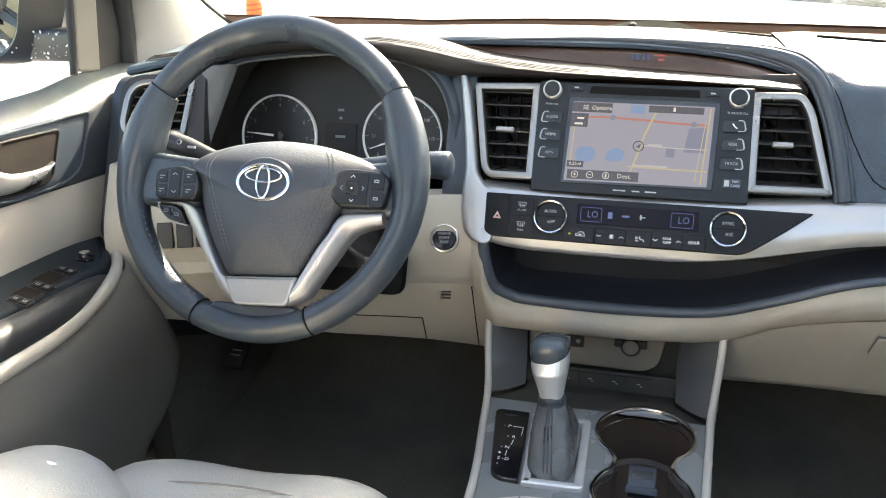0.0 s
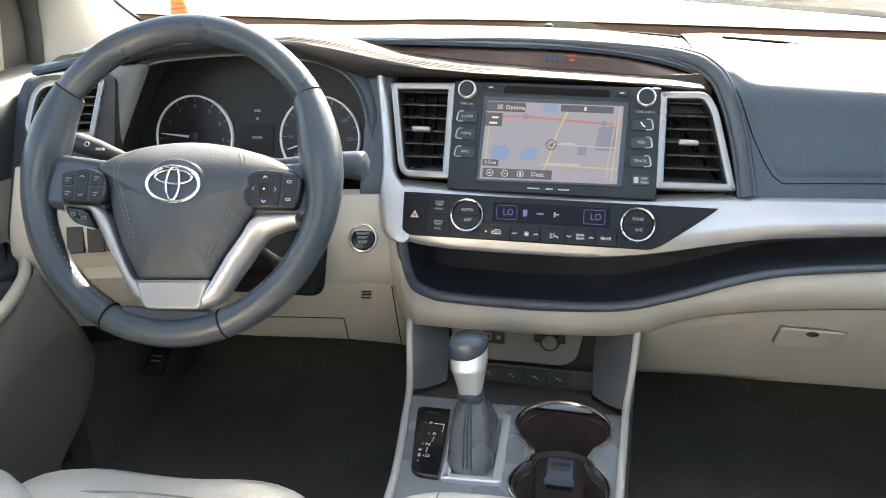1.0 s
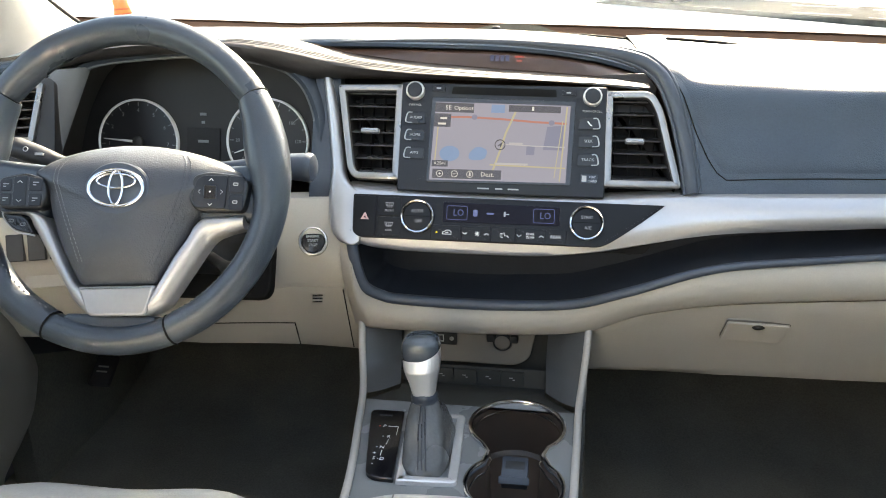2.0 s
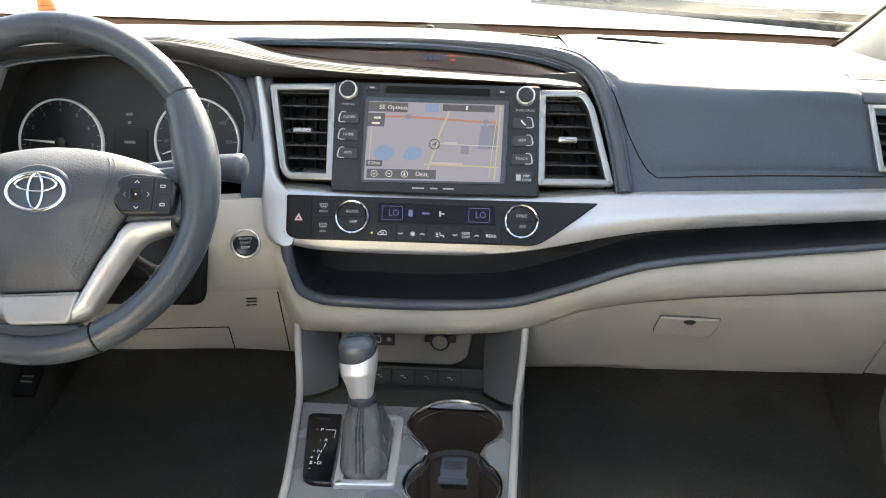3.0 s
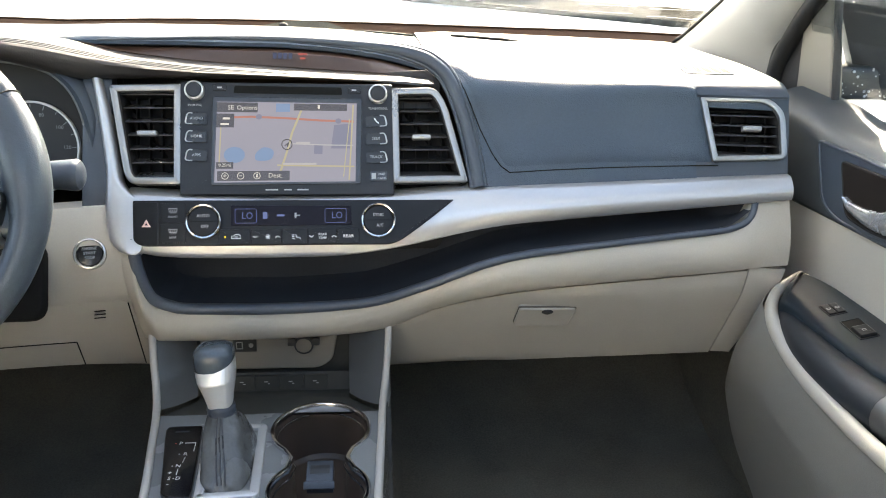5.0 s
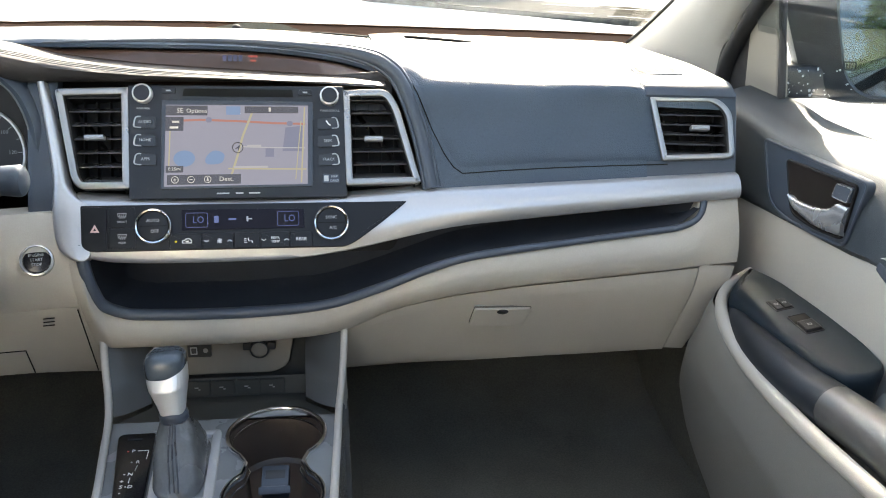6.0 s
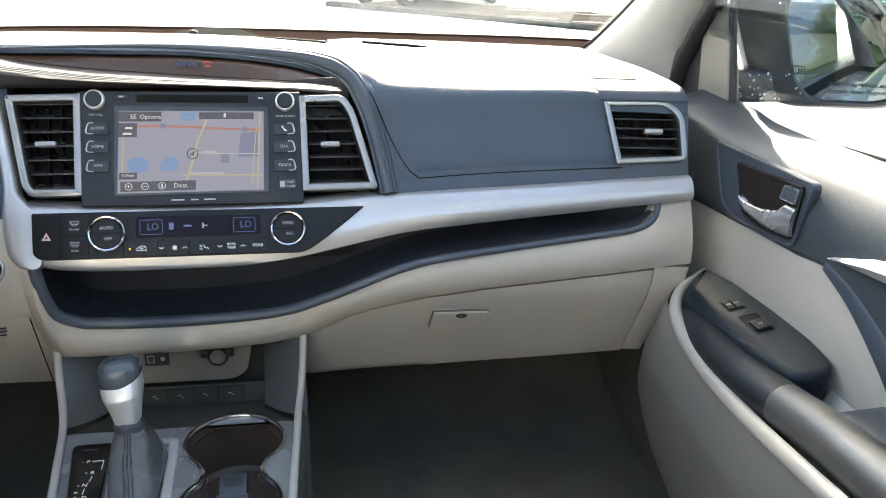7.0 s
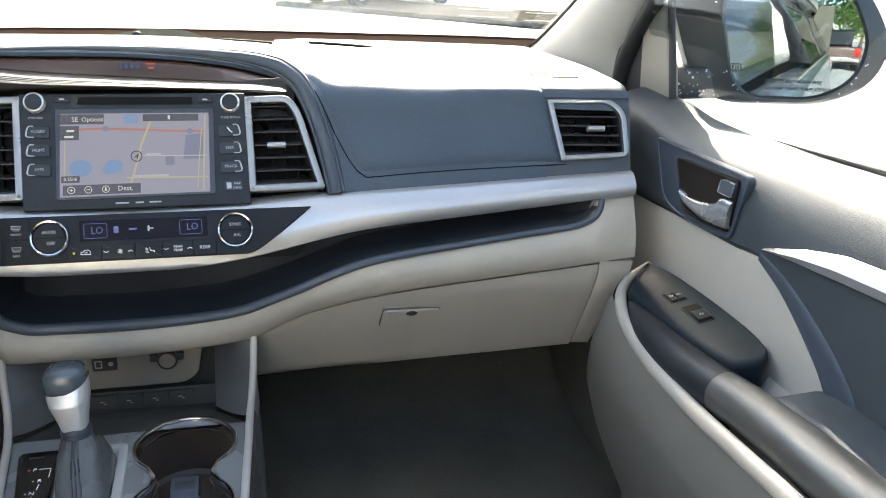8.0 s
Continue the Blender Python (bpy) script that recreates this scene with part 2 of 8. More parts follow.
# floor and footwell
bm = bmesh.new()
rows = []
for x in span(-0.86, 0.86, 40):
    hump = 0.16 * math.exp(-((x + 0.03) / 0.13) ** 4)
    rows.append([(x, y, z + hump * (1 if y < 0.5 else 0.4) + 0.004 * noise.noise((x * 9, y * 9, 0)))
                 for y, z in ((-2.6, 0.02), (-1.6, 0.02), (-0.8, 0.03), (-0.4, 0.035), (0.0, 0.03), (0.25, 0.03), (0.38, 0.06), (0.52, 0.18), (0.62, 0.32), (0.66, 0.60), (0.66, 0.68))])
loft(bm, rows)
tagged(part("floor", bm, CARPET), "dark charcoal carpet over the car floor and footwells", "floor", kind="structure")

# windscreen glass
m = bpy.data.materials.new("clear_glass")
m.use_nodes = True
gl = m.node_tree.nodes["Principled BSDF"]
gl.inputs["Transmission Weight"].default_value, gl.inputs["Roughness"].default_value, gl.inputs["IOR"].default_value = 1.0, 0.0, 1.2
gl.inputs["Base Color"].default_value = (0.97, 0.99, 0.98, 1)
GLASS = m
HEAD_Y, HEAD_Z = -0.42, 1.13


def glass_point(x, s):
    b = Vector((x, base_y(x), base_z(x) + 0.004))
    h = Vector((x * 0.80, HEAD_Y - 0.10 * (x / 0.8) ** 2, HEAD_Z - 0.03 * (x / 0.8) ** 2))
    p = b.lerp(h, s)
    p.z += 0.035 * math.sin(math.pi * s)
    return p


bm = bmesh.new()
loft(bm, [[glass_point(x, s) for s in span(0, 1, 12)] + [glass_point(x, s) + Vector((0, 0.003, 0.004)) for s in span(1, 0, 12)] for x in span(-0.80, 0.78, 24)], close_u=True, caps=True)
win = tagged(part("window_1", bm, GLASS), "clear laminated windscreen glass", "windscreen", kind="structure")
win.visible_shadow = False
# dark border along the lower edge and the pillars
bm = bmesh.new()
loft(bm, [[glass_point(x, 0.0) + Vector((0, -0.016, -0.020)), glass_point(x, 0.0) + Vector((0, -0.015, 0.006)), glass_point(x, 0.0) + Vector((0, -0.011, 0.012)),
           glass_point(x, 0.018) + Vector((0, -0.002, 0.003)), glass_point(x, 0.0) + Vector((0, 0.03, -0.03))] for x in span(-0.79, 0.77, 60)], close_u=True, caps=True)
FRIT = mat("brown_black_glass_border", (0.085, 0.038, 0.020), 0.55)
part("border", bm, FRIT, win, "dark brown band along the glass edge")
for sx in (-1, 1):
    bm = bmesh.new()
    xe = 0.772 if sx > 0 else -0.792
    sweep(bm, [glass_point(xe, s) + Vector((-0.004 * sx, -0.004, 0)) for s in span(0, 1, 24)], 0.006, 0.006)
    part("seal", bm, RUBBER, win, "black rubber glass seal")


for x, nm in ((0.735, "trim_3"), (-0.775, "trim_4")):
    bm = bmesh.new()
    block(bm, I4, min(x, x * 1.06), max(x, x * 1.06), 0.0, 0.68, -0.02, 0.58, 0.004)
    tagged(part(nm, bm, CARPET), "dark carpeted kick panel beside the footwell", "kick panel", kind="structure")

# roof, rear and body sides that close the cabin
def roof_row(x, d0, d1):
    """A strip of the headliner at x, from d0 to d1 behind the windscreen's head, with its thickness."""
    k = (x / 0.70) ** 2
    ds = span(d0, d1, 6)
    h = ((0, 0), (0.3, 0.03), (1.2, 0.04), (2.3, -0.02))
    y0 = HEAD_Y - 0.10 * (x * 1.25 / 0.8) ** 2
    low = [(x, y0 - d, HEAD_Z - 0.03 * k + lerp(d, h)) for d in ds]
    return low + [(a, c, z + 0.05) for a, c, z in reversed(low)]


# Gap between the strips is an unseen opening, added to let skylight in.
bm = bmesh.new()
for x0, x1, d0, d1 in ((-0.70, 0.70, 0.0, 0.06), (-0.70, -0.53, 0.06, 1.80), (0.53, 0.70, 0.06, 1.80), (-0.70, 0.70, 1.80, 2.3)):
    loft(bm, [roof_row(x, d0, d1) for x in span(x0, x1, 12)], close_u=True, caps=True)
tagged(part("ceiling", bm, FABRIC), "pale grey fabric headliner with an unseen opening added to let light in", "headliner", kind="structure")


def pillar(sx, name):
    """A front pillar cover: a tapering cream beam from the dashboard to the roof."""
    t = thing(name, "cream moulded front pillar cover beside the windscreen", "pillar", kind="structure")
    bm = bmesh.new()
    rows = []
    if sx > 0:
        ctrl = ((0.745, 0.255, 0.690), (0.743, 0.232, 0.745), (0.735, 0.130, 0.840), (0.705, -0.11, 0.975), (0.665, -0.42, 1.075))
    else:
        ctrl = ((-0.800, 0.085, 0.720), (-0.800, 0.092, 0.800), (-0.785, 0.050, 0.870), (-0.735, -0.20, 0.99), (-0.685, -0.50, 1.075))
    door_edge = spline([Vector(p) for p in ctrl], 6)
    n = len(door_edge)
    for i in range(n):
        s = i / (n - 1)
        if sx > 0:
            a = Vector((0.700, 0.590, 0.712)).lerp(Vector((0.640, -0.46, 1.105)), s) + Vector((0.020 * math.sin(math.pi * min(1, s * 1.6)) ** 0.6, 0, 0))      # edge at the glass
            b = door_edge[i]                                                                # edge at the door
        else:
            # The unseen upper part is widened by 7 cm to shade the driver door.
            a = Vector((-0.765, 0.350, 0.757)).lerp(Vector((-0.620, -0.56, 1.105)), s) + Vector((0.07 * min(1, max(0, (s - 0.24) / 0.25)) - 0.020 * min(1, s / 0.06), 0, 0.008 * min(1, s / 0.06)))
            b = door_edge[i]
        a.z += 0.030 * math.sin(math.pi * s)
        w = (b - a)
        inn = Vector((-sx, -0.25, 0.25)).normalized()
        rows.append([a + Vector((0.02 * sx, 0, 0)), a, a + w * 0.12 + inn * 0.014, a + w * 0.3 + inn * 0.026, a + w * 0.5 + inn * 0.030, a + w * 0.7 + inn * 0.026,
                     a + w * 0.88 + inn * 0.012, b, b + Vector((0.03 * sx, 0, 0))])
    loft(bm, rows, close_u=True, caps=True)
    part("cover", bm, TAUPE, t)
    bm = bmesh.new()
    path = [r[7] + Vector((0.010 * sx, -0.012, 0.0)) for r in rows]
    sweep(bm, path, 0.015 if sx > 0 else 0.019, 0.012 if sx > 0 else 0.015, up=(0, 1, 0.3))
    part("seal", bm, RUBBER, t, "black rubber door seal")
    bm = bmesh.new()
    sweep(bm, [r[1] + Vector((-0.002 * sx, -0.002, 0.001)) for r in rows], 0.0035, 0.0035, n=10)
    part("glass_seal", bm, RUBBER, t, "thin black seal between pillar and glass")
    return t


pillar(1, "trim_1")
pillar(-1, "trim_2")

# ---------------------------------------------------------------- dashboard
dash = thing("dashboard", "two-tone car dashboard, charcoal above and cream below", "dashboard", (0, 0.1, 0))
dash.location = (0, 0, 0)

HOOD = ((-0.74, 0.742), (-0.70, 0.748), (-0.64, 0.760), (-0.58, 0.776), (-0.524, 0.784), (-0.45, 0.787), (-0.386, 0.784), (-0.31, 0.778))
LIP = ((-0.32, 0.778), (-0.17, 0.776), (-0.017, 0.772), (0.07, 0.766), (0.137, 0.756), (0.185, 0.742), (0.216, 0.727), (0.24, 0.715))


def top_edge(x):
    if x < -0.32:
        z = smooth(x, HOOD, 0.02)
        y = smooth(x, ((-0.74, -0.07), (-0.66, -0.03), (-0.5, -0.005), (-0.36, 0.01), (-0.30, 0.09)), 0.02)
    else:
        z = smooth(x, LIP, 0.015)
        y = smooth(x, ((-0.36, 0.01), (-0.30, 0.09), (0.0, 0.115), (0.24, 0.105)), 0.02)
    return y, z


bm = bmesh.new()
rows = []
for x in span(-0.712, 0.242, 90):
    ye, ze = top_edge(x)
    yb, zb = base_y(x) - 0.012, base_z(x) - 0.006
    row = [(x, yb, zb - 0.03)]
    for s in span(0, 1, 14):
        k = s * s * (3 - 2 * s)
        row.append((x, yb + (ye + 0.012 - yb) * s, zb + (ze - zb) * k + 0.010 * math.sin(math.pi * s)))
    row += [(x, ye + 0.003, ze - 0.002), (x, ye - 0.001, ze - 0.006), (x, ye, ze - 0.011), (x, ye + 0.008, ze - 0.014), (x, ye + 0.05, ze - 0.016)]
    rows.append(row)
loft(bm, rows)
part("top_cover", bm, PAD, dash, "charcoal grained dashboard top, bright with sun")

# dark closing pieces between the dashboard's ends and the doors
for x0, x1, o in ((0.636, 0.6515, [(0.52, 0.70), (0.26, 0.712), (0.10, 0.705), (0.065, 0.685), (-0.01, 0.58), (-0.045, 0.50), (-0.01, 0.40), (0.03, 0.34), (0.30, 0.34)]), (0.690, 0.748, [(0.56, 0.690), (0.155, 0.685), (0.155, 0.33), (0.56, 0.40)]),
                  (-0.800, -0.700, [(0.42, 0.745), (0.076, 0.725), (0.076, 0.36), (0.42, 0.40)]), (-0.7465, -0.702, [(0.076, 0.725), (-0.03, 0.725), (-0.05, 0.705), (-0.085, 0.62), (-0.125, 0.52), (-0.09, 0.42), (0.076, 0.36)])):
    bm = bmesh.new()
    slab(bm, rounded(o, 0.012), frame_at((x0, 0, 0), (0, 1, 0), (0, 0, 1)), 0.0, x1 - x0, 0.003)
    part("end_cap", bm, PAD_SMOOTH, dash, "dark end piece of the dashboard")

def cover_z(x, y):
    """Height of the dashboard's top at a place in front of the windscreen."""
    ye, ze = top_edge(min(x, 0.20))
    yb, zb = base_y(x) - 0.012, base_z(x) - 0.006
    s = (y - yb) / (ye + 0.012 - yb)
    zc = zb + (ze - zb) * s * s * (3 - 2 * s) + 0.010 * math.sin(math.pi * s)
    return zc


bm = bmesh.new()
spun(bm, [(0.009, -0.006), (0.009, 0.0), (0.007, 0.003), (0.003, 0.005), (0.0005, 0.0052)], pose(-0.055, 0.55, 0.7465), 24)
part("light_sensor", bm, MATT, dash, "small dark domed light sensor")


def pad_profile(x):
    """The passenger side's section from the glass over the rounded edge down to the trim."""
    p = plan(x)
    dz = lerp(x, ((0.2, 0.0), (0.36, -0.006), (0.54, -0.014), (0.70, -0.018)))
    yb, zb = base_y(x) - 0.012, base_z(x) - 0.006
    g = min(1.0, max(0.0, (x - 0.36) / 0.17))
    g = g * g * (3 - 2 * g)
    q = [(yb, zb), (yb * 0.6 + 0.12, 0.740 + dz * 0.6), (0.26, 0.752 + dz), (0.165 - 0.012 * g, 0.7535 + dz), (0.116 + p - 0.016 * g, 0.7505 + dz), (0.086 + p - 0.020 * g, 0.7445 + dz + 0.003 * g),
         (0.066 + p - 0.014 * g, 0.7355 + dz + 0.005 * g), (0.0495 + p - 0.006 * g, 0.7245 + dz + 0.010 * g), (0.0412 + p, 0.7105 + dz + 0.005 * g), (face(x, 0.682) - 0.0005, 0.682), (face(x, 0.66), 0.66), (face(x, 0.63), 0.63), (face(x, 0.588), 0.588)]
    return [Vector((x, y, z)) for y, z in q]


def pad_z(x, y):
    sp = spline(pad_profile(x), 4)
    return lerp(y, sorted((p.y, p.z) for p in sp[:20]))


def slot_point(x):
    y = base_y(x) - 0.19
    z = cover_z(x, y) if x < 0.20 else (pad_z(x, y) if x > 0.24 else max(cover_z(0.20, y), pad_z(0.24, y)))
    return Vector((x, y, z + 0.0008))


# defroster slot along the glass
bm = bmesh.new()
sweep(bm, [slot_point(x) + Vector((0, 0, 0.0015)) for x in span(-0.40, 0.185, 50)], 0.005, 0.0022, n=8)
pad_slot = [(x, lerp(x, ((0.20, 0.418), (0.28, 0.382), (0.356, 0.340)))) for x in span(0.245, 0.356, 20)]
sweep(bm, [Vector((x, y, pad_z(x, y) + 0.0023)) for x, y in pad_slot], 0.005, 0.0022, n=8, taper=[min(1.0, 0.3 + (0.356 - x) * 30) for x, y in pad_slot])
part("defroster_slot", bm, SEAM, dash, "dark narrow defroster slot")
bm = bmesh.new()
loft(bm, [spline(pad_profile(x), 4) for x in span(0.240, 0.538, 30)])
loft(bm, [spline(pad_profile(x), 4)[:33] + [Vector((x, 0.09 + plan(x), 0.69))] for x in span(0.538, 0.657, 12)])
beside = ((0.60, 0.240), (0.649, 0.238), (0.6955, 0.227), (0.732, 0.211), (0.745, 0.195), (0.752, 0.188))
loft(bm, [[Vector((lerp(p.z, beside) * (1 - u) + 0.240 * u if p.y < 0.2 else 0.188 * (1 - u) + 0.240 * u, p.y, p.z - 0.003 * (1 - u))) for p in spline(pad_profile(0.240), 4)] for u in span(0, 1, 6)])
part("passenger_pad", bm, PAD, dash, "charcoal grained pad in front of the passenger")
# the airbag cover: a panel a little proud of the pad, ending at the outer vent
COVER_LEFT = ((0.612, 0.300), (0.6165, 0.291), (0.622, 0.2825), (0.6375, 0.2708), (0.669, 0.2545), (0.717, 0.2349), (0.731, 0.2274), (0.742, 0.216), (0.752, 0.205))
COVER_RIGHT = ((0.631, 0.5665), (0.7145, 0.5475), (0.73, 0.5390), (0.75, 0.534))


def cover_low(x):
    return smooth(x, ((0.27, 0.6145), (0.30, 0.6155), (0.34, 0.619), (0.426, 0.6246), (0.512, 0.629), (0.60, 0.633)), 0.012)


def on_profile(x, k):
    """The pad's section at x, k steps along it, and its outward normal."""
    sp = spline(pad_profile(x), 4)
    k = min(max(k, 0.0), len(sp) - 1.001)
    a, b = sp[int(k)], sp[int(k) + 1]
    t = (b - a).normalized()
    return a.lerp(b, k - int(k)), Vector((0, t.z, -t.y))


def profile_step(x, z):
    """How many steps along the pad's section the face reaches height z."""
    sp = spline(pad_profile(x), 4)
    for k in range(len(sp) - 2, 20, -1):
        if sp[k].z >= z:
            return k + (sp[k].z - z) / (sp[k].z - sp[k + 1].z)
    return 20.0


bm = bmesh.new()
rows = []
NV, NU = 30, 34
for i in range(NV + 1):
    v = i / NV
    row = []
    for j in range(NU + 1):
        u = j / NU
        z = 0.64
        for _ in range(4):
            x = lerp(z, COVER_LEFT) * (1 - u) + lerp(z, COVER_RIGHT) * u
            low_k = profile_step(x, cover_low(x))
            p, n = on_profile(x, low_k - (low_k - 9.0) * v ** 1.15)
            z = p.z
        edge = min(i, j, NV - i, NU - j)
        lift = -0.003 if edge == 0 else (0.0012 if edge == 1 else 0.0026)
        row.append(p + n * lift)
    rows.append(row)
loft(bm, rows)
part("airbag_cover", bm, PAD, dash, "charcoal padded airbag cover with a rounded seam")
bm = bmesh.new()
edge = [r[0] for r in reversed(rows[:21])] + [p for p in rows[0][1:]]
sweep(bm, [p + Vector((-0.0004, -0.0034, -0.0004)) for p in edge], 0.0008, 0.0008, n=6)
part("seam", bm, SEAM, dash, "dark seam round the airbag cover")

# recess with the small clock display under the brow
LEDGE = ((-0.66, 0.752), (-0.62, 0.762), (-0.58, 0.772), (-0.524, 0.780), (-0.46, 0.784), (-0.40, 0.784), (-0.36, 0.782), (-0.33, 0.780), (-0.298, 0.774), (-0.219, 0.758), (-0.124, 0.747), (-0.013, 0.740), (0.136, 0.731), (0.21, 0.724))


def ledge_y(x):
    return smooth(x, ((-0.66, -0.022), (-0.50, 0.002), (-0.46, 0.008), (-0.40, 0.016), (-0.34, 0.034), (-0.28, 0.050), (-0.22, 0.057)), 0.02)


def ledge(x):
    return smooth(x, LEDGE, 0.02) - lerp(x, ((-0.36, 0.0), (-0.22, 0.005)))


bm = bmesh.new()
rows = []
for x in span(-0.315, 0.222, 50):
    ye, ze = top_edge(x)
    zl = min(ledge(x) + 0.005, ze - 0.006)
    rows.append([(x, ye + 0.02, ze - 0.012), (x, 0.100, ze - 0.016 if ze - 0.016 > zl else zl), (x, 0.088, zl - 0.001), (x, 0.10, zl - 0.03), (x, ye + 0.05, ze - 0.02)])
loft(bm, rows, close_u=True, caps=True)
RECESS = mat("brown_tinted_display_cover", (0.048, 0.025, 0.016), 0.42, coat=0.0, vary=0.03)
clockp = part("clock_display", bm, RECESS, dash, "dark brown glossy clock display strip")
CLOCK_R, CLOCK_B = glow("warning_red", (1.0, 0.12, 0.02), 0.45), glow("clock_blue", (0.25, 0.22, 0.6), 0.05)
fm = frame_at((0.0, 0.094, 0.752), (1, 0, 0), (0, 0.3, 1))
for k in range(4):
    bm = bmesh.new()
    slab(bm, rect(-0.022 + k * 0.007, -0.004, -0.017 + k * 0.007, 0.004), fm, 0, 0.0006)
    part("digit_bar", bm, CLOCK_B, clockp)
bm = bmesh.new()
slab(bm, rect(0.012, 0.001, 0.024, 0.0035), fm, 0, 0.0006)
part("warning_bar", bm, CLOCK_R, clockp)
bm = bmesh.new()
slab(bm, rect(0.0145, -0.0045, 0.0215, -0.002), fm, 0, 0.0006)
part("warning_bar", bm, CLOCK_R, clockp)

# ledge below the clock, with two lines of stitching
bm = bmesh.new()
rows = []
for x in span(-0.65, 0.194, 90):
    z, y = ledge(x), ledge_y(x)
    k = lerp(x, ((-0.12, 1.0), (0.05, 0.50), (0.120, 0.18), (0.196, 0.03)))
    lo = min(max(z - lerp(x, ((-0.40, 0.019), (-0.29, 0.036))), 0.7285), z - 0.008 * k)
    rows.append([(x, y + 0.045, z + 0.004 - 0.004 * (x < -0.34)), (x, y, z), (x, y - 0.008 * k, z - 0.0017 * k), (x, y - 0.015 * k, z - 0.0032 * k), (x, y - 0.0185 * k, z - 0.0055 * k),
                 (x, y - 0.0195 * k, z * 0.7 + lo * 0.3), (x, y - 0.016 * k, z * 0.35 + lo * 0.65), (x, y - 0.008 * k, lo + 0.001), (x, y, lo - 0.002), (x, y + 0.045, lo - 0.002)])
loft(bm, rows, close_u=True, caps=True)
part("brow_ledge", bm, BROW, dash, "stitched dark leather ledge under the clock")
for off in (0.002, 0.007, 0.012):
    bm = bmesh.new()
    sweep(bm, [Vector((x, ledge_y(x) - off * lerp(x, ((-0.12, 1.0), (0.05, 0.50), (0.120, 0.18), (0.196, 0.03))), ledge(x) - 0.22 * off + 0.0002)) for x in span(-0.64, 0.180, 120)], 0.0005, 0.0007, n=6)
    part("stitching", bm, BOOT, dash, "dark stitched line")

# arch moulding that comes down beside the centre vents
ARCH = [Vector((a, b, 0)) for a, b in ((-0.24, 0.186), (-0.10, 0.190), (0.0, 0.189), (0.085, 0.184), (0.140, 0.178), (0.1745, 0.1695), (0.1925, 0.1605), (0.211, 0.1420), (0.2275, 0.104), (0.2410, 0.0535), (0.2515, -0.006))]
path = spline(ARCH, 8)
tp = [lerp(p.x, ((-0.2, 0.12), (0.0, 0.32), (0.12, 0.65), (0.18, 1.0))) for p in path]
bm = bmesh.new()
sweep(bm, [STACK @ Vector((p.x, p.y, 0.002 + 0.010 * (1 - q))) for p, q in zip(path, tp)], 0.0094, 0.0085, up=STACK.col[2].xyz, n=20, taper=tp)
part("arch_moulding", bm, PAD_SMOOTH, dash, "curved charcoal moulding beside the centre vent")
for side, r in ((1, 0.0042), (-1, 0.0036)):
    bm = bmesh.new()
    rim = []
    for i, p in enumerate(path):
        t = (path[min(i + 1, len(path) - 1)] - path[max(i - 1, 0)]).normalized()
        rim.append(p + Vector((-t.y, t.x, 0)) * side * 0.0088 * tp[i])
    sweep(bm, [STACK @ Vector((p.x, p.y, 0.0015 + 0.010 * (1 - q))) for p, q in zip(rim, tp)], r, r, up=STACK.col[2].xyz, n=10, taper=tp)
    part("arch_lip", bm, PAD_SMOOTH, dash, "raised lip along the arch moulding")
# brown-black filler between the ledge, the vents and the arch
bm = bmesh.new()
slab(bm, rounded([(0.120, 0.100), (0.200, 0.100), (0.205, 0.1400), (0.188, 0.1600), (0.120, 0.1560)], 0.003), STACK, -0.036, -0.030, 0.001)
part("brow_filler", bm, BROW, dash, "brown-black panel above the centre vents")
# dark void behind the vents and the navigation unit
bm = bmesh.new()
slab(bm, rounded([(-0.243, -0.085), (0.20, -0.085), (0.245, 0.0), (0.215, 0.11), (0.17, 0.150), (-0.25, 0.150)], 0.01), STACK, -0.060, -0.050)
part("backing", bm, MATT, dash, "matt black void behind the vents")

# silver trim across the dashboard
TT = ((-0.24, 0.593), (-0.14, 0.588), (-0.012, 0.584), (0.14, 0.587), (0.257, 0.596), (0.433, 0.607), (0.657, 0.623), (0.70, 0.626))
TB = ((-0.216, 0.526), (-0.205, 0.518), (-0.19, 0.512), (-0.158, 0.509), (-0.085, 0.507), (0.063, 0.508), (0.138, 0.518), (0.212, 0.534), (0.286, 0.550), (0.432, 0.566), (0.608, 0.586), (0.70, 0.597))


def trim_top(x):
    return smooth(x, TT, 0.02)


def trim_bottom(x):
    return smooth(x, TB, 0.02)


bm = bmesh.new()
rows = []
for x in span(-0.206, -0.15, 24) + span(-0.147, 0.655, 90):
    zt, zb = trim_top(x), trim_bottom(x)
    bulge = lerp(x, ((0.185, 0.0), (0.33, 0.013), (0.52, 0.012), (0.655, 0.006)))
    row = []
    lip = lerp(x, ((-0.19, 0.0), (-0.13, 0.003), (0.12, 0.003), (0.22, 0.0)))
    for s, off in [(0, -0.008), (0.02, -0.001)] + [(s, 0.003 + (0.006 + bulge) * math.sin(math.pi * (0.08 + 0.86 * s)) ** 0.8 + lip * max(0.0, (s - 0.55) / 0.45)) for s in span(0.05, 0.95, 14)] + [(0.985, 0.002 + lip * 0.85), (1, -0.002 + lip * 0.5)]:
        z = zt + (zb - zt) * s
        row.append((x, face(x, z) - off, z))
    row += [(x, face(x, zb) + 0.03, zb), (x, face(x, zt) + 0.02, zt)]
    rows.append(row)
loft(bm, rows, close_u=True, caps=True)
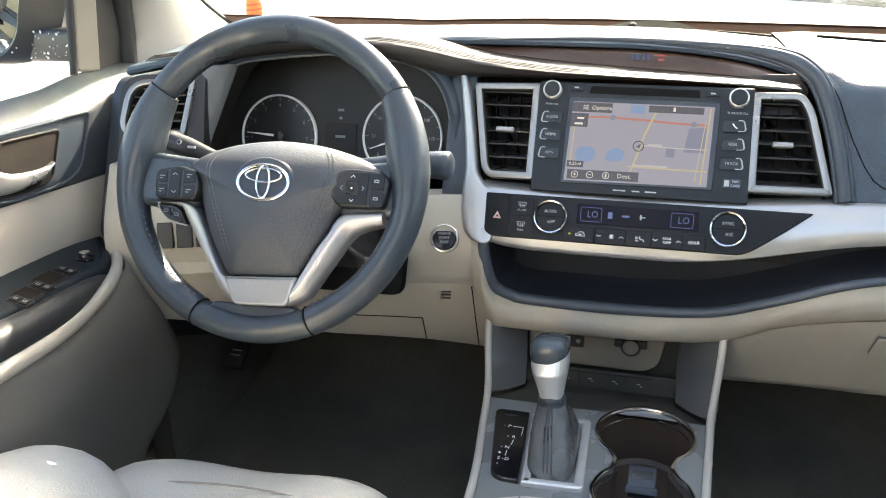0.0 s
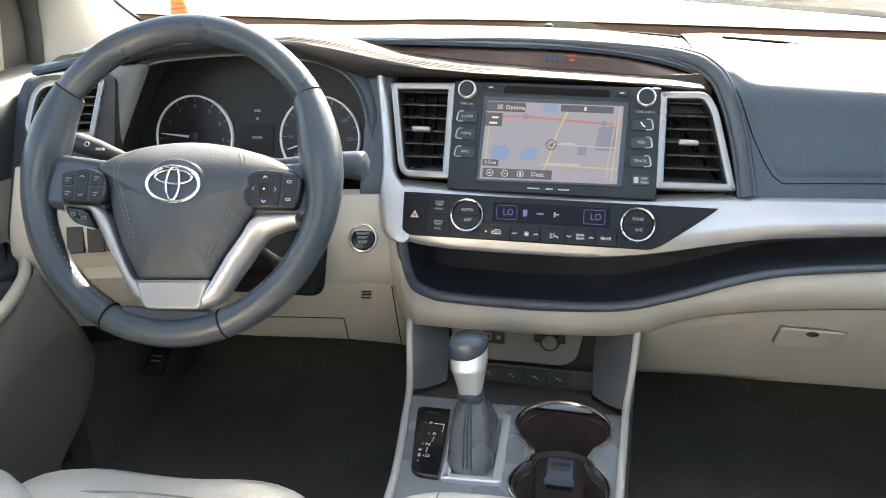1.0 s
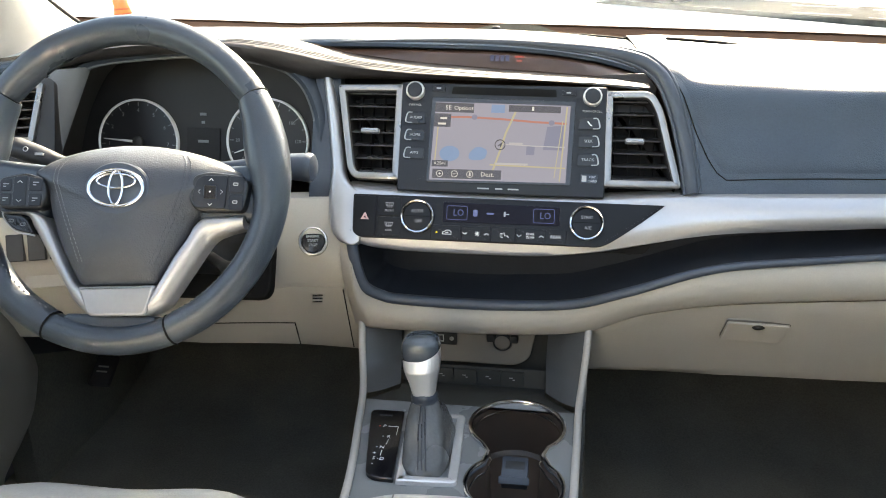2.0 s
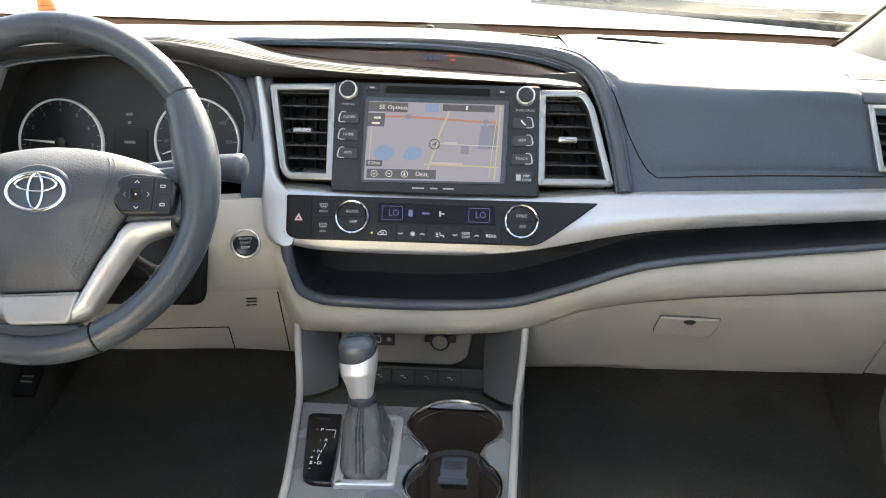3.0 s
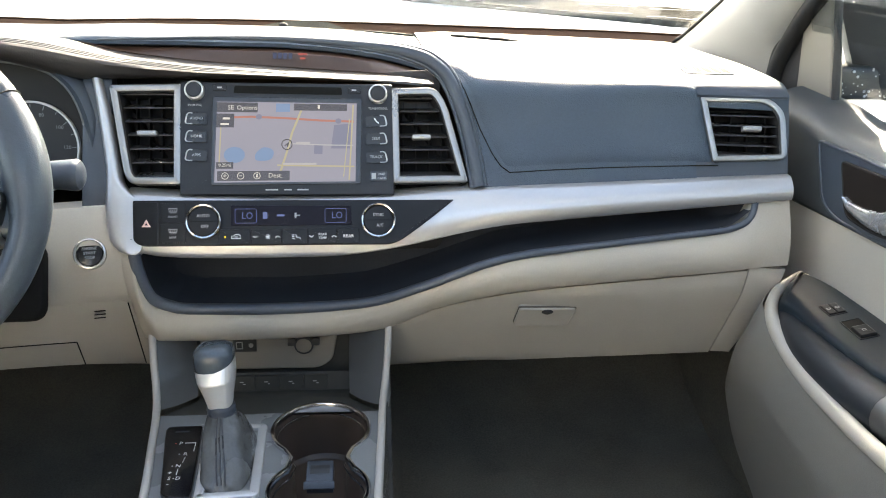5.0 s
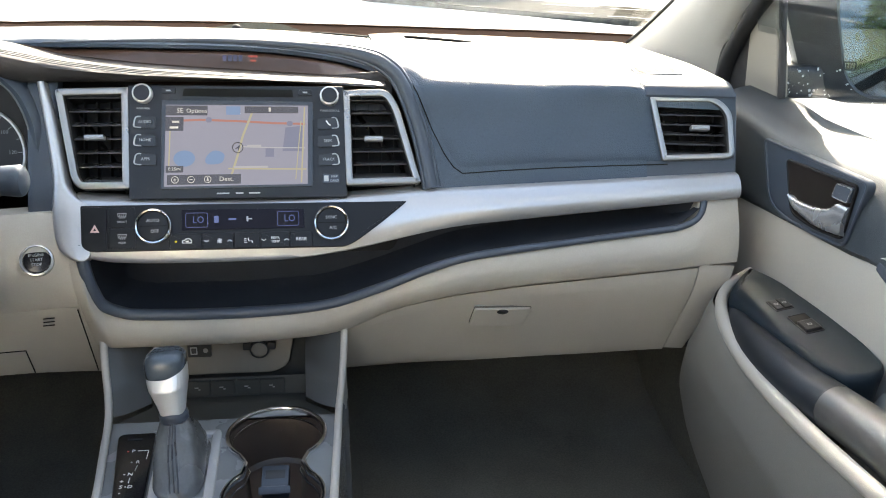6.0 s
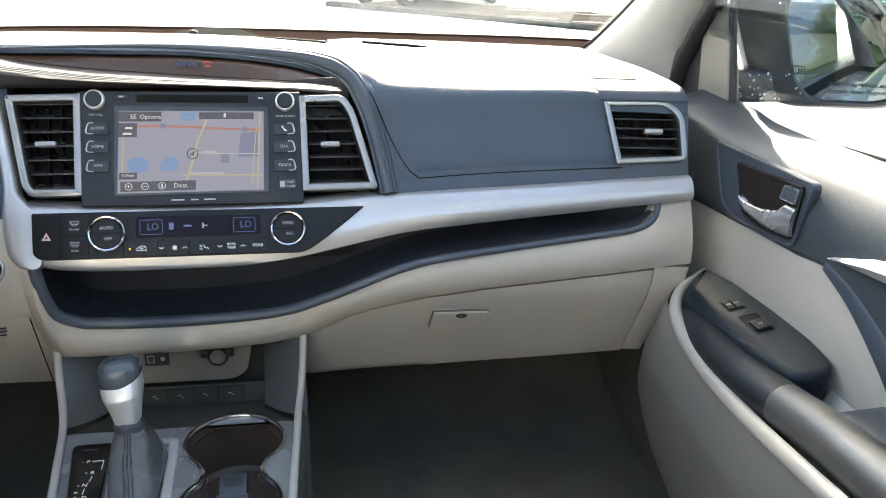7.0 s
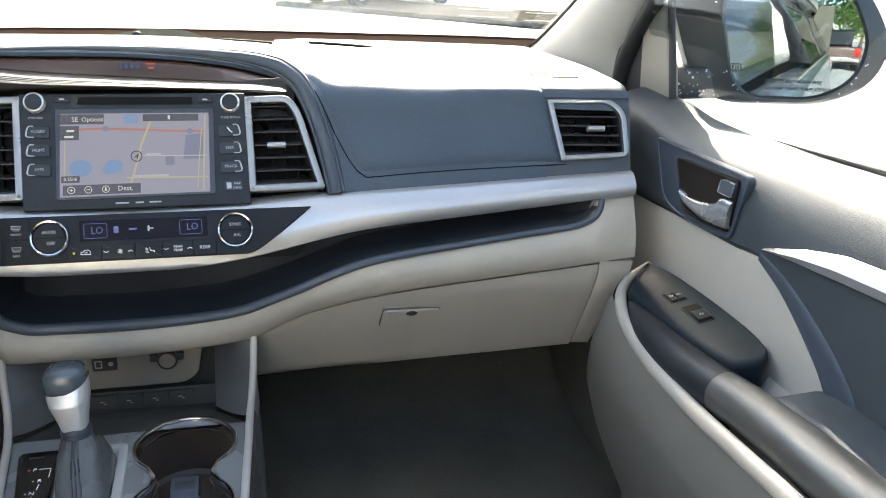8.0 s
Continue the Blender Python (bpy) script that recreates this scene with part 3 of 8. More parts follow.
LEG = ((0.137, -0.2500, -0.2375), (0.10, -0.2435, -0.2285), (0.05, -0.2358, -0.2195), (0.018, -0.2320, -0.2140), (0.002, -0.2318, -0.2105), (-0.012, -0.2325, -0.2000), (-0.022, -0.2330, -0.1880), (-0.040, -0.2328, -0.1850),
       (-0.058, -0.2305, -0.1850), (-0.074, -0.2260, -0.1850), (-0.082, -0.2205, -0.1850), (-0.088, -0.2140, -0.1870), (-0.0920, -0.2040, -0.1920))
rows = []
for q in spline([Vector(p) for p in LEG], 5):
    y, a, b = q
    narrow = lerp(y, ((-0.022, 0.0), (0.01, 1.0)))
    row = [STACK @ Vector((a, y, -0.012))]
    for u in span(0, 1, 12):
        x = a + (b - a) * u
        e = min(1.0, (x - a) / 0.011)
        h = 0.0105 * math.sqrt(max(0.0, 1 - (1 - e) ** 2))
        if narrow > 0:
            k = min(1.0, (b - x) / 0.006)
            h *= 1 - narrow + narrow * math.sqrt(max(0.0, 1 - (1 - k) ** 2))
        h -= (1 - narrow) * 0.005 * max(0.0, u - 0.45)
        row.append(STACK @ Vector((x, y, h)))
    row.append(STACK @ Vector((b, y, -0.012)))
    rows.append(row)
loft(bm, rows, close_u=True, caps=True)
part("trim_strip", bm, SILVER, dash, "satin silver trim sweeping across the dashboard", angle=50)

# open tray under the trim
LP = ((-0.1990, 0.534), (-0.1965, 0.500), (-0.1925, 0.467), (-0.1865, 0.441), (-0.167, 0.426), (-0.137, 0.419), (-0.018, 0.417), (0.101, 0.427), (0.178, 0.457), (0.287, 0.503), (0.432, 0.529), (0.553, 0.5475), (0.578, 0.5525), (0.596, 0.560), (0.606, 0.571), (0.611, 0.590))


def tray_lip(x):
    return lerp(x, LP) - 0.002 if x < -0.13 else smooth(x, LP, 0.014)


bm = bmesh.new()
rows = []
for x in span(-0.206, -0.15, 20) + span(-0.147, 0.608, 80):
    a, b = trim_bottom(x) + 0.004, tray_lip(x)
    d = 0.10 * min(1, (0.608 - x) / 0.05 + 0.1, (x + 0.206) / 0.03 + 0.1)
    f = face(x, b) - 0.004
    rows.append([(x, f, b + 0.006), (x, f + 0.015, b + 0.005), (x, f + d * 0.8, b + 0.000), (x, f + d, b + 0.008), (x, f + d, a - 0.006), (x, face(x, a) + 0.014, a - 0.006), (x, face(x, a) + 0.005, a - 0.0045)])
loft(bm, rows, caps=False)
part("tray", bm, mat("dark_tray_lining", (0.040, 0.045, 0.055), 0.75, grain=0.2, scale=600, spec=0.12), dash, "deep dark open tray")
bm = bmesh.new()
sweep(bm, [Vector((q.x, face(q.x, q.y) - 0.004, q.y + 0.002)) for q in spline([Vector((a, c, 0)) for a, c in LP], 8)], 0.0080, 0.0080, up=(0, 1, 0), n=14, taper=[lerp(a, ((0.0, 1.0), (0.25, 0.75), (0.45, 0.55))) for a in (q.x for q in spline([Vector((a, c, 0)) for a, c in LP], 8))])
part("tray_rim", bm, mat("pale_slate_rubber", (0.058, 0.073, 0.096), 0.42, grain=0.1, scale=600), dash, "slate rubber rim of the tray")

# cream panel below the tray
GL = ((0.10, 0.366), (0.142, 0.378), (0.189, 0.410), (0.243, 0.430), (0.296, 0.446), (0.369, 0.461), (0.602, 0.499), (0.70, 0.512))


def cream_bottom(x):
    return smooth(x, ((-0.22, 0.355), (-0.02, 0.356), (0.08, 0.364)) + GL, 0.012)


bm = bmesh.new()
rows = []
for x in span(-0.216, -0.15, 26) + span(-0.147, 0.655, 100):
    zt, zb = tray_lip(x) - 0.001, cream_bottom(x)
    if x > 0.606:
        zt = trim_bottom(x) + 0.004
    elif x < -0.20:
        zt = trim_bottom(x) - 0.002
    r = lerp(x, ((-0.216, 0.0), (-0.20, 0.010), (0.6, 0.010), (0.655, 0.003)))
    jut = lerp(x, ((-0.216, 0.006), (-0.19, 0.020), (0.03, 0.020), (0.20, 0.004), (0.60, 0.0)))
    zb += jut * 0.45
    prof = [(0, -0.004)] + [(s, r * math.sin(math.pi * (0.06 + 0.90 * s)) ** 0.7 + jut * math.sin(0.5 * math.pi * s)) for s in span(0.03, 0.97, 16)] + [(1, -0.008 + jut * 0.7)]
    row = [(x, face(x, zt + (zb - zt) * s) - o, zt + (zb - zt) * s) for s, o in prof]
    row += [(x, face(x, zb) + 0.05, zb + 0.003), (x, face(x, zt) + 0.03, zt)]
    rows.append(row)
loft(bm, rows, close_u=True, caps=True)
part("lower_panel", bm, CREAM, dash, "cream moulded panel below the tray", angle=50)

# glove box
bm = bmesh.new()
sheet(bm, lambda u, v: (0.131 + (0.607 - 0.131) * u, (cream_bottom(0.131 + 0.476 * u) - 0.0025) * (1 - v) + lerp(u, ((0, 0.280), (0.4, 0.293), (0.75, 0.314), (1, 0.332))) * v), 40, 14, thick=0.03, lift=0.002, edge=0.004)
glove = part("glove_box_door", bm, CREAM, dash, "cream glove box door", angle=50)
bm = bmesh.new()
sheet(bm, lambda u, v: (0.6085 * (1 - u) + lerp(v, ((0, 0.6545), (0.5, 0.645), (1, 0.636))) * u, (cream_bottom(0.63) - 0.0005) * (1 - v) + 0.335 * v), 6, 14, thick=0.05, lift=0.001, edge=0.003)
part("end_panel", bm, CREAM, dash, "cream end panel beside the glove box", angle=50)
gf = frame_at((0.351, face(0.351, 0.402) - 0.0045, 0.404), (1, -0.03, 0), (0, -0.6, 1))
bm = bmesh.new()
slab(bm, rounded([(-0.042, -0.020), (0.036, -0.020), (0.044, 0.022), (-0.037, 0.022)], 0.006), gf, -0.006, 0.0060, 0.0015)
latch = part("latch_plate", bm, CREAM, glove, "cream pull plate of the glove box")
bm = bmesh.new()
hoop(bm, rounded([(-0.0425, -0.017), (0.0365, -0.017), (0.0445, 0.0225), (-0.0375, 0.0225)], 0.003), 0.0008, gf, 0.0, 0.0030, 0.0003)
part("gap", bm, mat("dark_latch_gap", (0.10, 0.09, 0.075), 0.7), latch)
bm = bmesh.new()
spun(bm, [(0.0075, 0.0), (0.0075, 0.0066), (0.006, 0.0076), (0.003, 0.0076), (0.0005, 0.0072)], gf @ pose(0.003, 0.0160, 0.0) @ Matrix.Diagonal((1.1, 0.7, 1, 1)), 24)
lock = part("lock", bm, BLACK, latch, "small dark key lock")
bm = bmesh.new()
slab(bm, rect(-0.003, -0.0008, 0.003, 0.0008), gf @ pose(0.003, 0.0160, 0.0074), 0, 0.0005)
part("key_slot", bm, CHROME, lock)
# black underside that closes the dashboard below
bm = bmesh.new()
loft(bm, [[(x, face(x, 0.32) + 0.03, 0.318), (x, 0.30, 0.33), (x, 0.60, 0.42)] for x in span(-0.76, 0.71, 10)])
part("underside", bm, BLACK, dash, "black underside of the dashboard")

# driver's lower panels
def driver_low(u, v):
    x = -0.706 + 0.491 * u
    return x, lerp(x, ((-0.735, 0.625), (-0.56, 0.615), (-0.54, 0.46), (-0.33, 0.442), (-0.21, 0.437))) * (1 - v) + lerp(x, ((-0.735, 0.385), (-0.6, 0.36), (-0.45, 0.326), (-0.31, 0.309), (-0.21, 0.292))) * v


bm = bmesh.new()
sheet(bm, driver_low, 60, 14, thick=0.03, lift=0.0, edge=0.003)
low = part("knee_panel", bm, CREAM, dash, "cream knee panel below the steering column", angle=50)
bm = bmesh.new()
sheet(bm, lambda u, v: (-0.335 + 0.122 * u, 0.574 * (1 - v) + 0.4395 * v), 12, 14, thick=0.03, lift=0.002, edge=0.003)
part("start_panel", bm, CREAM, dash, "cream panel that holds the start button", angle=50)
for k in range(5):
    bm = bmesh.new()
    fm = face_frame(-0.261, 0.423)
    block(bm, fm, -0.0072 + 0.0003 * k, 0.0066 + 0.0003 * k, -0.0110 + 0.0046 * k, -0.0094 + 0.0046 * k, -0.002, 0.0025, 0)
    part("grille_slot", bm, SEAM, low, "short dark grille slot")
for pts in (((-0.222, 0.434), (-0.232, 0.300)), ((-0.308, 0.362), (-0.312, 0.312)), ((-0.47, 0.375), (-0.308, 0.362))):
    bm = bmesh.new()
    sweep(bm, [Vector((x, face(x, z) - 0.0003, z)) for x, z in [(pts[0][0] + (pts[1][0] - pts[0][0]) * i / 8, pts[0][1] + (pts[1][1] - pts[0][1]) * i / 8) for i in range(9)]], 0.0009, n=6)
    part("panel_gap", bm, SEAM, low)
# blank switches left of the column
for k in range(3):
    bm = bmesh.new()
    x = -0.626 + 0.025 * k
    fm = face_frame(x, 0.528)
    slab(bm, rect(-0.0108, -0.018, 0.0108, 0.018, 0.002), fm, -0.004, 0.004, 0.001)
    part("blank_switch", bm, BLACK, low, "blank dark switch cover")
bm = bmesh.new()
x = -0.596
slab(bm, rect(-0.030, -0.010, 0.028, 0.010, 0.004), face_frame(x, 0.478), -0.002, 0.005, 0.002)
part("coin_drawer", bm, CREAM, low, "cream pull-out drawer")

# centre filler between cluster and silver trim
bm = bmesh.new()
sheet(bm, lambda u, v: (-0.262 + 0.035 * u, 0.735 * (1 - v) + 0.574 * v), 8, 12, thick=0.03, lift=-0.004, edge=0.004)
part("hood_flank", bm, PAD_SMOOTH, dash, "charcoal panel beside the instrument hood")


def holed(bm, outer, hole, m, z=0.0, depth=0.02):
    """A plate with an opening, its outer border turned back."""
    edges = []
    loops = []
    for loop in (outer, hole):
        vs = [bm.verts.new(m @ Vector((x, y, z))) for x, y in loop]
        loops.append(vs)
        edges += [bm.edges.new((vs[i], vs[(i + 1) % len(vs)])) for i in range(len(vs))]
    bmesh.ops.triangle_fill(bm, use_beauty=True, use_dissolve=False, edges=edges)
    loft(bm, [[m @ Vector((x, y, z)) for x, y in outer], [m @ Vector((x, y, z - depth)) for x, y in outer]], close_u=True)
    return bm


PV = face_frame(0.60, 0.670)
PV_OUT = rounded([(-0.0595, 0.047), (0.028, 0.049), (0.051, 0.030), (0.056, -0.034), (-0.040, -0.040)], [0.004, 0.02, 0.03, 0.012, 0.004])
LV = face_frame(-0.648, 0.692)
LV_OUT = rounded([(-0.040, 0.043), (0.053, 0.041), (0.034, -0.038), (-0.046, -0.038), (-0.055, -0.020)], [0.03, 0.004, 0.004, 0.016, 0.03])
bm = bmesh.new()
holed(bm, rounded([(-0.066, -0.062), (0.0585, -0.062), (0.0585, 0.050), (-0.066, 0.0505)], [0.004, 0.004, 0.018, 0.004]), inset(PV_OUT, 0.004), PV, -0.001, 0.03)
part("vent_surround", bm, PAD_SMOOTH, dash, "charcoal panel round the outer vent")
bm = bmesh.new()
holed(bm, rounded([(-0.061, -0.085), (0.056, -0.085), (0.064, 0.049), (-0.052, 0.051)], [0.02, 0.008, 0.010, 0.034]), inset(LV_OUT, 0.004), LV, -0.002, 0.04)
part("vent_surround", bm, BLACK, dash, "charcoal panel round the outer vent")


# ---------------------------------------------------------------- air vents
VENT_FRAME = mat("satin_vent_frame", (0.29, 0.282, 0.272), 0.30, metal=0.85, vary=0.03)


DEEP = mat("deep_vent_black", (0.014, 0.014, 0.015), 0.65, vary=0.05, spec=0.25)


def vent(name, m, outline, open_inset, label, slats, tab, frame_mat=VENT_FRAME, slant=0.0, group="dashboard air vents"):
    """An air vent in the plane of m: silver frame, dark box, slats across, and the thumb tab at tab."""
    t = thing(name, label, "air vent", m.translation, group)
    m0 = Matrix.Translation(-m.translation) @ m
    bm = bmesh.new()
    hoop(bm, outline, open_inset, m0, -0.012, 0.007, 0.002)
    part("frame", bm, frame_mat, t, "satin silver frame")
    inner = inset(outline, open_inset * 0.8)
    bm = bmesh.new()
    slab(bm, inner, m0, -0.045, -0.040)
    part("backing", bm, DEEP, t)
    bm = bmesh.new()
    if area(inner) < 0:
        inner = inner[::-1]
    loft(bm, [[m0 @ Vector((x, y, z)) for x, y in inset(inner, d)] for d, z in ((0, 0.002), (0.003, -0.004), (0.004, -0.042))], close_u=True)
    part("housing", bm, DEEP, t)
    ys = [p[1] for p in inner]
    lo, hi = min(ys), max(ys)

    def reach(y):
        xs = []
        k = len(inner)
        for i in range(k):
            (xa, ya), (xb, yb) = inner[i - 1], inner[i]
            if (ya - y) * (yb - y) <= 0 and ya != yb:
                xs.append(xa + (xb - xa) * (y - ya) / (yb - ya))
        return min(xs), max(xs)
    for k in range(slats):
        y = lo + (hi - lo) * (k + 0.5) / slats
        a, b = reach(y)
        bm = bmesh.new()
        sm = m0 @ Matrix.Translation((0, y, -0.006)) @ Euler((radians(22), 0, radians(slant))).to_matrix().to_4x4()
        block(bm, sm, a + 0.003, b - 0.003, -0.0011, 0.0011, -0.016, 0.003, 0.0005, 1)
        part("slat", bm, SLAT, t)
    for k in range(4):
        xs = reach((lo + hi) / 2)
        x = xs[0] + (xs[1] - xs[0]) * (k + 0.5) / 4
        bm = bmesh.new()
        block(bm, m0, x - 0.0008, x + 0.0008, lo + 0.010, hi - 0.010, -0.038, -0.026, 0)
        part("vane", bm, DEEP, t)
    bm = bmesh.new()
    slab(bm, rect(-0.0125, -0.0035, 0.0125, 0.0035, 0.0025), m0 @ Matrix.Translation((tab[0], tab[1], 0)), -0.004, 0.006, 0.0025)
    part("thumb_tab", bm, SATIN, t, "satin silver thumb tab")
    return t


vent("air_vent", STACK, rounded([(-0.2275, 0.1285), (-0.136, 0.1305), (-0.136, -0.001), (-0.199, -0.001), (-0.208, 0.012)], [0.006, 0.002, 0.003, 0.012, 0.02]), 0.0095,
     "centre air vent with dark slats and silver frame", 7, (-0.180, 0.066))
vent("air_vent", STACK, rounded([(0.1365, 0.1255), (0.196, 0.1270), (0.2100, 0.105), (0.2380, 0.000), (0.138, -0.001)], [0.002, 0.012, 0.03, 0.006, 0.003]), 0.0095,
     "slanted centre air vent with dark slats and silver frame", 7, (0.176, 0.061))
vent("air_vent", PV, PV_OUT, 0.0080, "outer air vent beside the passenger door", 6, (0.010, 0.006))
vent("air_vent", LV, LV_OUT, 0.0080, "outer air vent beside the driver door", 6, (0.0, 0.0))
# small defroster grilles at the dashboard's ends
for x0, y0, z0, w, lab in ((0.575, 0.075, 0.7363, 0.034, "short slotted side defroster"), (-0.660, -0.016, 0.7567, 0.042, "ribbed speaker and defroster grille")):
    t = thing("defroster_grille", lab + " in the dashboard top", "grille", (x0, y0, z0))
    bm = bmesh.new()
    tilt = pose(0, 0, 0.0015, 9) if x0 > 0 else pose(0, 0, 0, 10, -8)
    slab(bm, rounded([(-w, -0.016), (w, -0.020), (w * 0.8, 0.018), (-w, 0.016)] if x0 > 0 else [(-w, -0.012), (w, -0.016), (w * 0.8, 0.014), (-w, 0.012)], 0.006), tilt, -0.004, 0.002, 0.001)
    part("frame", bm, PAD_SMOOTH, t)
    for k in range(5):
        bm = bmesh.new()
        if x0 < 0:
            block(bm, tilt, -w * 0.9, w * 0.8, -0.0095 + k * 0.0045, -0.0072 + k * 0.0045, 0.0, 0.0026, 0)
        else:
            a = -w * 0.85 + k * w * 0.36
            slab(bm, [(a, -0.013), (a + w * 0.25, -0.014), (a + w * 0.17, 0.013), (a - w * 0.08, 0.013)], tilt, 0.0, 0.0024)
        part("slot", bm, SEAM, t, "dark slot")
# flat strip above the passenger vent
bm = bmesh.new()
rows = []
for x in span(0.5385, 0.655, 16):
    k0, k1 = profile_step(x, 0.7135), profile_step(x, 0.7290)
    row = []
    for t, lift in ((0.0, -0.004), (0.02, 0.0012), (0.10, 0.0022), (0.5, 0.0024), (0.9, 0.0022), (0.98, 0.0012), (1.0, -0.004)):
        p, n = on_profile(x, k0 + (k1 - k0) * t)
        row.append(p + n * lift)
    rows.append(row)
loft(bm, rows, caps=False)
part("vent_cap", bm, PAD_SMOOTH, dash, "charcoal strip above the outer vent")

# ---------------------------------------------------------------- head unit with the map
BEZEL = mat("slate_grey_bezel", (0.019, 0.022, 0.027), 0.40, grain=0.05, scale=900, spec=0.22)
head = thing("navigation_unit", "slate grey navigation unit with a lit map and chrome knobs", "car radio", (0, 0, 0.6))
HM = Matrix.Translation((0, 0, -0.6)) @ STACK
bm = bmesh.new()
slab(bm, rounded([(-0.1375, -0.0150), (0.1395, -0.0165), (0.1380, 0.1305), (-0.1375, 0.1335)], 0.003), HM, -0.02, 0.006, 0.002)
part("bezel", bm, BEZEL, head)
bm = bmesh.new()
slab(bm, rounded([(-0.098, -0.003), (0.0955, -0.002), (0.098, 0.1105), (-0.0955, 0.1135)], 0.003), HM, 0.0, 0.0075, 0.001)
part("display_surround", bm, mat("dark_grey_glass_edge", (0.03, 0.032, 0.036), 0.2), head)
MAP_BG = glow("map_ground", (0.44, 0.44, 0.56), 0.70)
scr = [(-0.0935, 0.0005), (0.0885, 0.0015), (0.0910, 0.1045), (-0.0895, 0.1065)]
bm = bmesh.new()
slab(bm, scr, HM, 0.006, 0.0079)
screen = part("screen", bm, MAP_BG, head, "lit screen with a pale map")


def on_map(u, v):
    (ax, ay), (bx, by), (cx, cy), (dx, dy) = scr
    return (ax + (bx - ax) * u) * (1 - v) + (dx + (cx - dx) * u) * v, (ay + (by - ay) * u) * (1 - v) + (dy + (cy - dy) * u) * v


def map_line(name, pts, w, material, z=0.0081):
    bm = bmesh.new()
    P = [Vector((*on_map(u, v), 0)) for u, v in pts]
    lo, hi = [], []
    for i, p in enumerate(P):
        t = (P[min(i + 1, len(P) - 1)] - P[max(i - 1, 0)]).normalized()
        n = Vector((-t.y, t.x, 0)) * w / 2
        lo.append(HM @ Vector((p.x - n.x, p.y - n.y, z)))
        hi.append(HM @ Vector((p.x + n.x, p.y + n.y, z)))
    loft(bm, [lo, hi])
    part(name, bm, material, screen)


def map_patch(name, o, material, z=0.0081):
    bm = bmesh.new()
    slab(bm, [on_map(u, v) for u, v in o], HM, z - 0.0002, z)
    part(name, bm, material, screen)


ROADM, HIGHWAY, LAKE, DIM = glow("map_road", (0.66, 0.62, 0.42), 0.68), glow("map_highway", (0.78, 0.33, 0.25), 0.55), glow("map_lake", (0.27, 0.42, 0.72), 0.68), glow("map_menu", (0.16, 0.15, 0.17), 0.5)
PALE, SHADE, INK = glow("map_pale_road", (0.62, 0.62, 0.66), 0.7), glow("map_block", (0.36, 0.38, 0.55), 0.55), glow("menu_letters", (0.85, 0.85, 0.82), 0.8)
map_patch("block", [(0.82, 0.42), (0.96, 0.42), (0.96, 0.74), (0.84, 0.72)], SHADE, 0.0080)
map_patch("block", [(0.70, 0.35), (0.76, 0.35), (0.76, 0.46), (0.70, 0.46)], SHADE, 0.0080)
map_patch("lake", circle(0.135, 0.34, 0.075, 20, 0.10), LAKE)
map_patch("lake", rounded([(0.28, 0.26), (0.40, 0.27), (0.42, 0.40), (0.34, 0.45), (0.28, 0.36)], 0.05), LAKE)
map_patch("lake", [(0.42, 0.88), (0.52, 0.88), (0.52, 0.985), (0.42, 0.985)], LAKE)
map_line("highway", [(0.02, 0.80), (0.25, 0.815), (0.5, 0.80), (0.75, 0.775), (0.98, 0.765)], 0.0028, HIGHWAY, 0.0082)
map_line("road", [(0.44, 0.02), (0.47, 0.16), (0.51, 0.40), (0.54, 0.62), (0.58, 0.80), (0.62, 0.99)], 0.0028, ROADM, 0.0083)
map_line("road", [(0.52, 0.48), (0.75, 0.465), (0.98, 0.46)], 0.0014, PALE, 0.0083)
map_line("road", [(0.44, 0.21), (0.7, 0.20), (0.99, 0.19)], 0.0020, ROADM, 0.0083)
map_line("road", [(0.955, 0.02), (0.965, 0.5), (0.975, 0.98)], 0.0020, ROADM, 0.0083)
map_line("road", [(0.915, 0.06), (0.93, 0.4), (0.95, 0.8)], 0.0012, ROADM, 0.0083)
map_line("road", [(0.03, 0.20), (0.032, 0.5), (0.034, 0.85)], 0.0016, ROADM, 0.0083)
map_patch("menu_field", [(0.0, 0.87), (0.29, 0.87), (0.29, 0.99), (0.0, 0.99)], DIM, 0.0085)
map_patch("menu_field", [(0.0, 0.68), (0.125, 0.68), (0.125, 0.85), (0.0, 0.85)], DIM, 0.0085)
map_patch("menu_field", [(0.55, 0.90), (0.93, 0.90), (0.93, 0.985), (0.55, 0.985)], DIM, 0.0084)
map_patch("menu_field", [(0.02, 0.02), (0.53, 0.02), (0.53, 0.14), (0.02, 0.14)], DIM, 0.0085)
map_patch("menu_field", [(0.01, 0.17), (0.13, 0.17), (0.13, 0.25), (0.01, 0.25)], DIM, 0.0085)
for u, v in ((0.30, 0.815), (0.87, 0.77)):
    map_patch("road_shield", circle(u, v, 0.022, 12, 0.035), SHADE, 0.0084)
bm = bmesh.new()
cx, cy = on_map(0.505, 0.47)
hoop(bm, circle(cx, cy, 0.0072, 24), 0.0012, HM, 0.0080, 0.0086, 0.0002)
part("position_ring", bm, DIM, screen)
bm = bmesh.new()
slab(bm, [(cx - 0.004, cy - 0.002), (cx + 0.0035, cy + 0.004), (cx + 0.001, cy - 0.0045), (cx, cy - 0.001)], HM, 0.0084, 0.0087)
part("position_arrow", bm, DIM, screen)
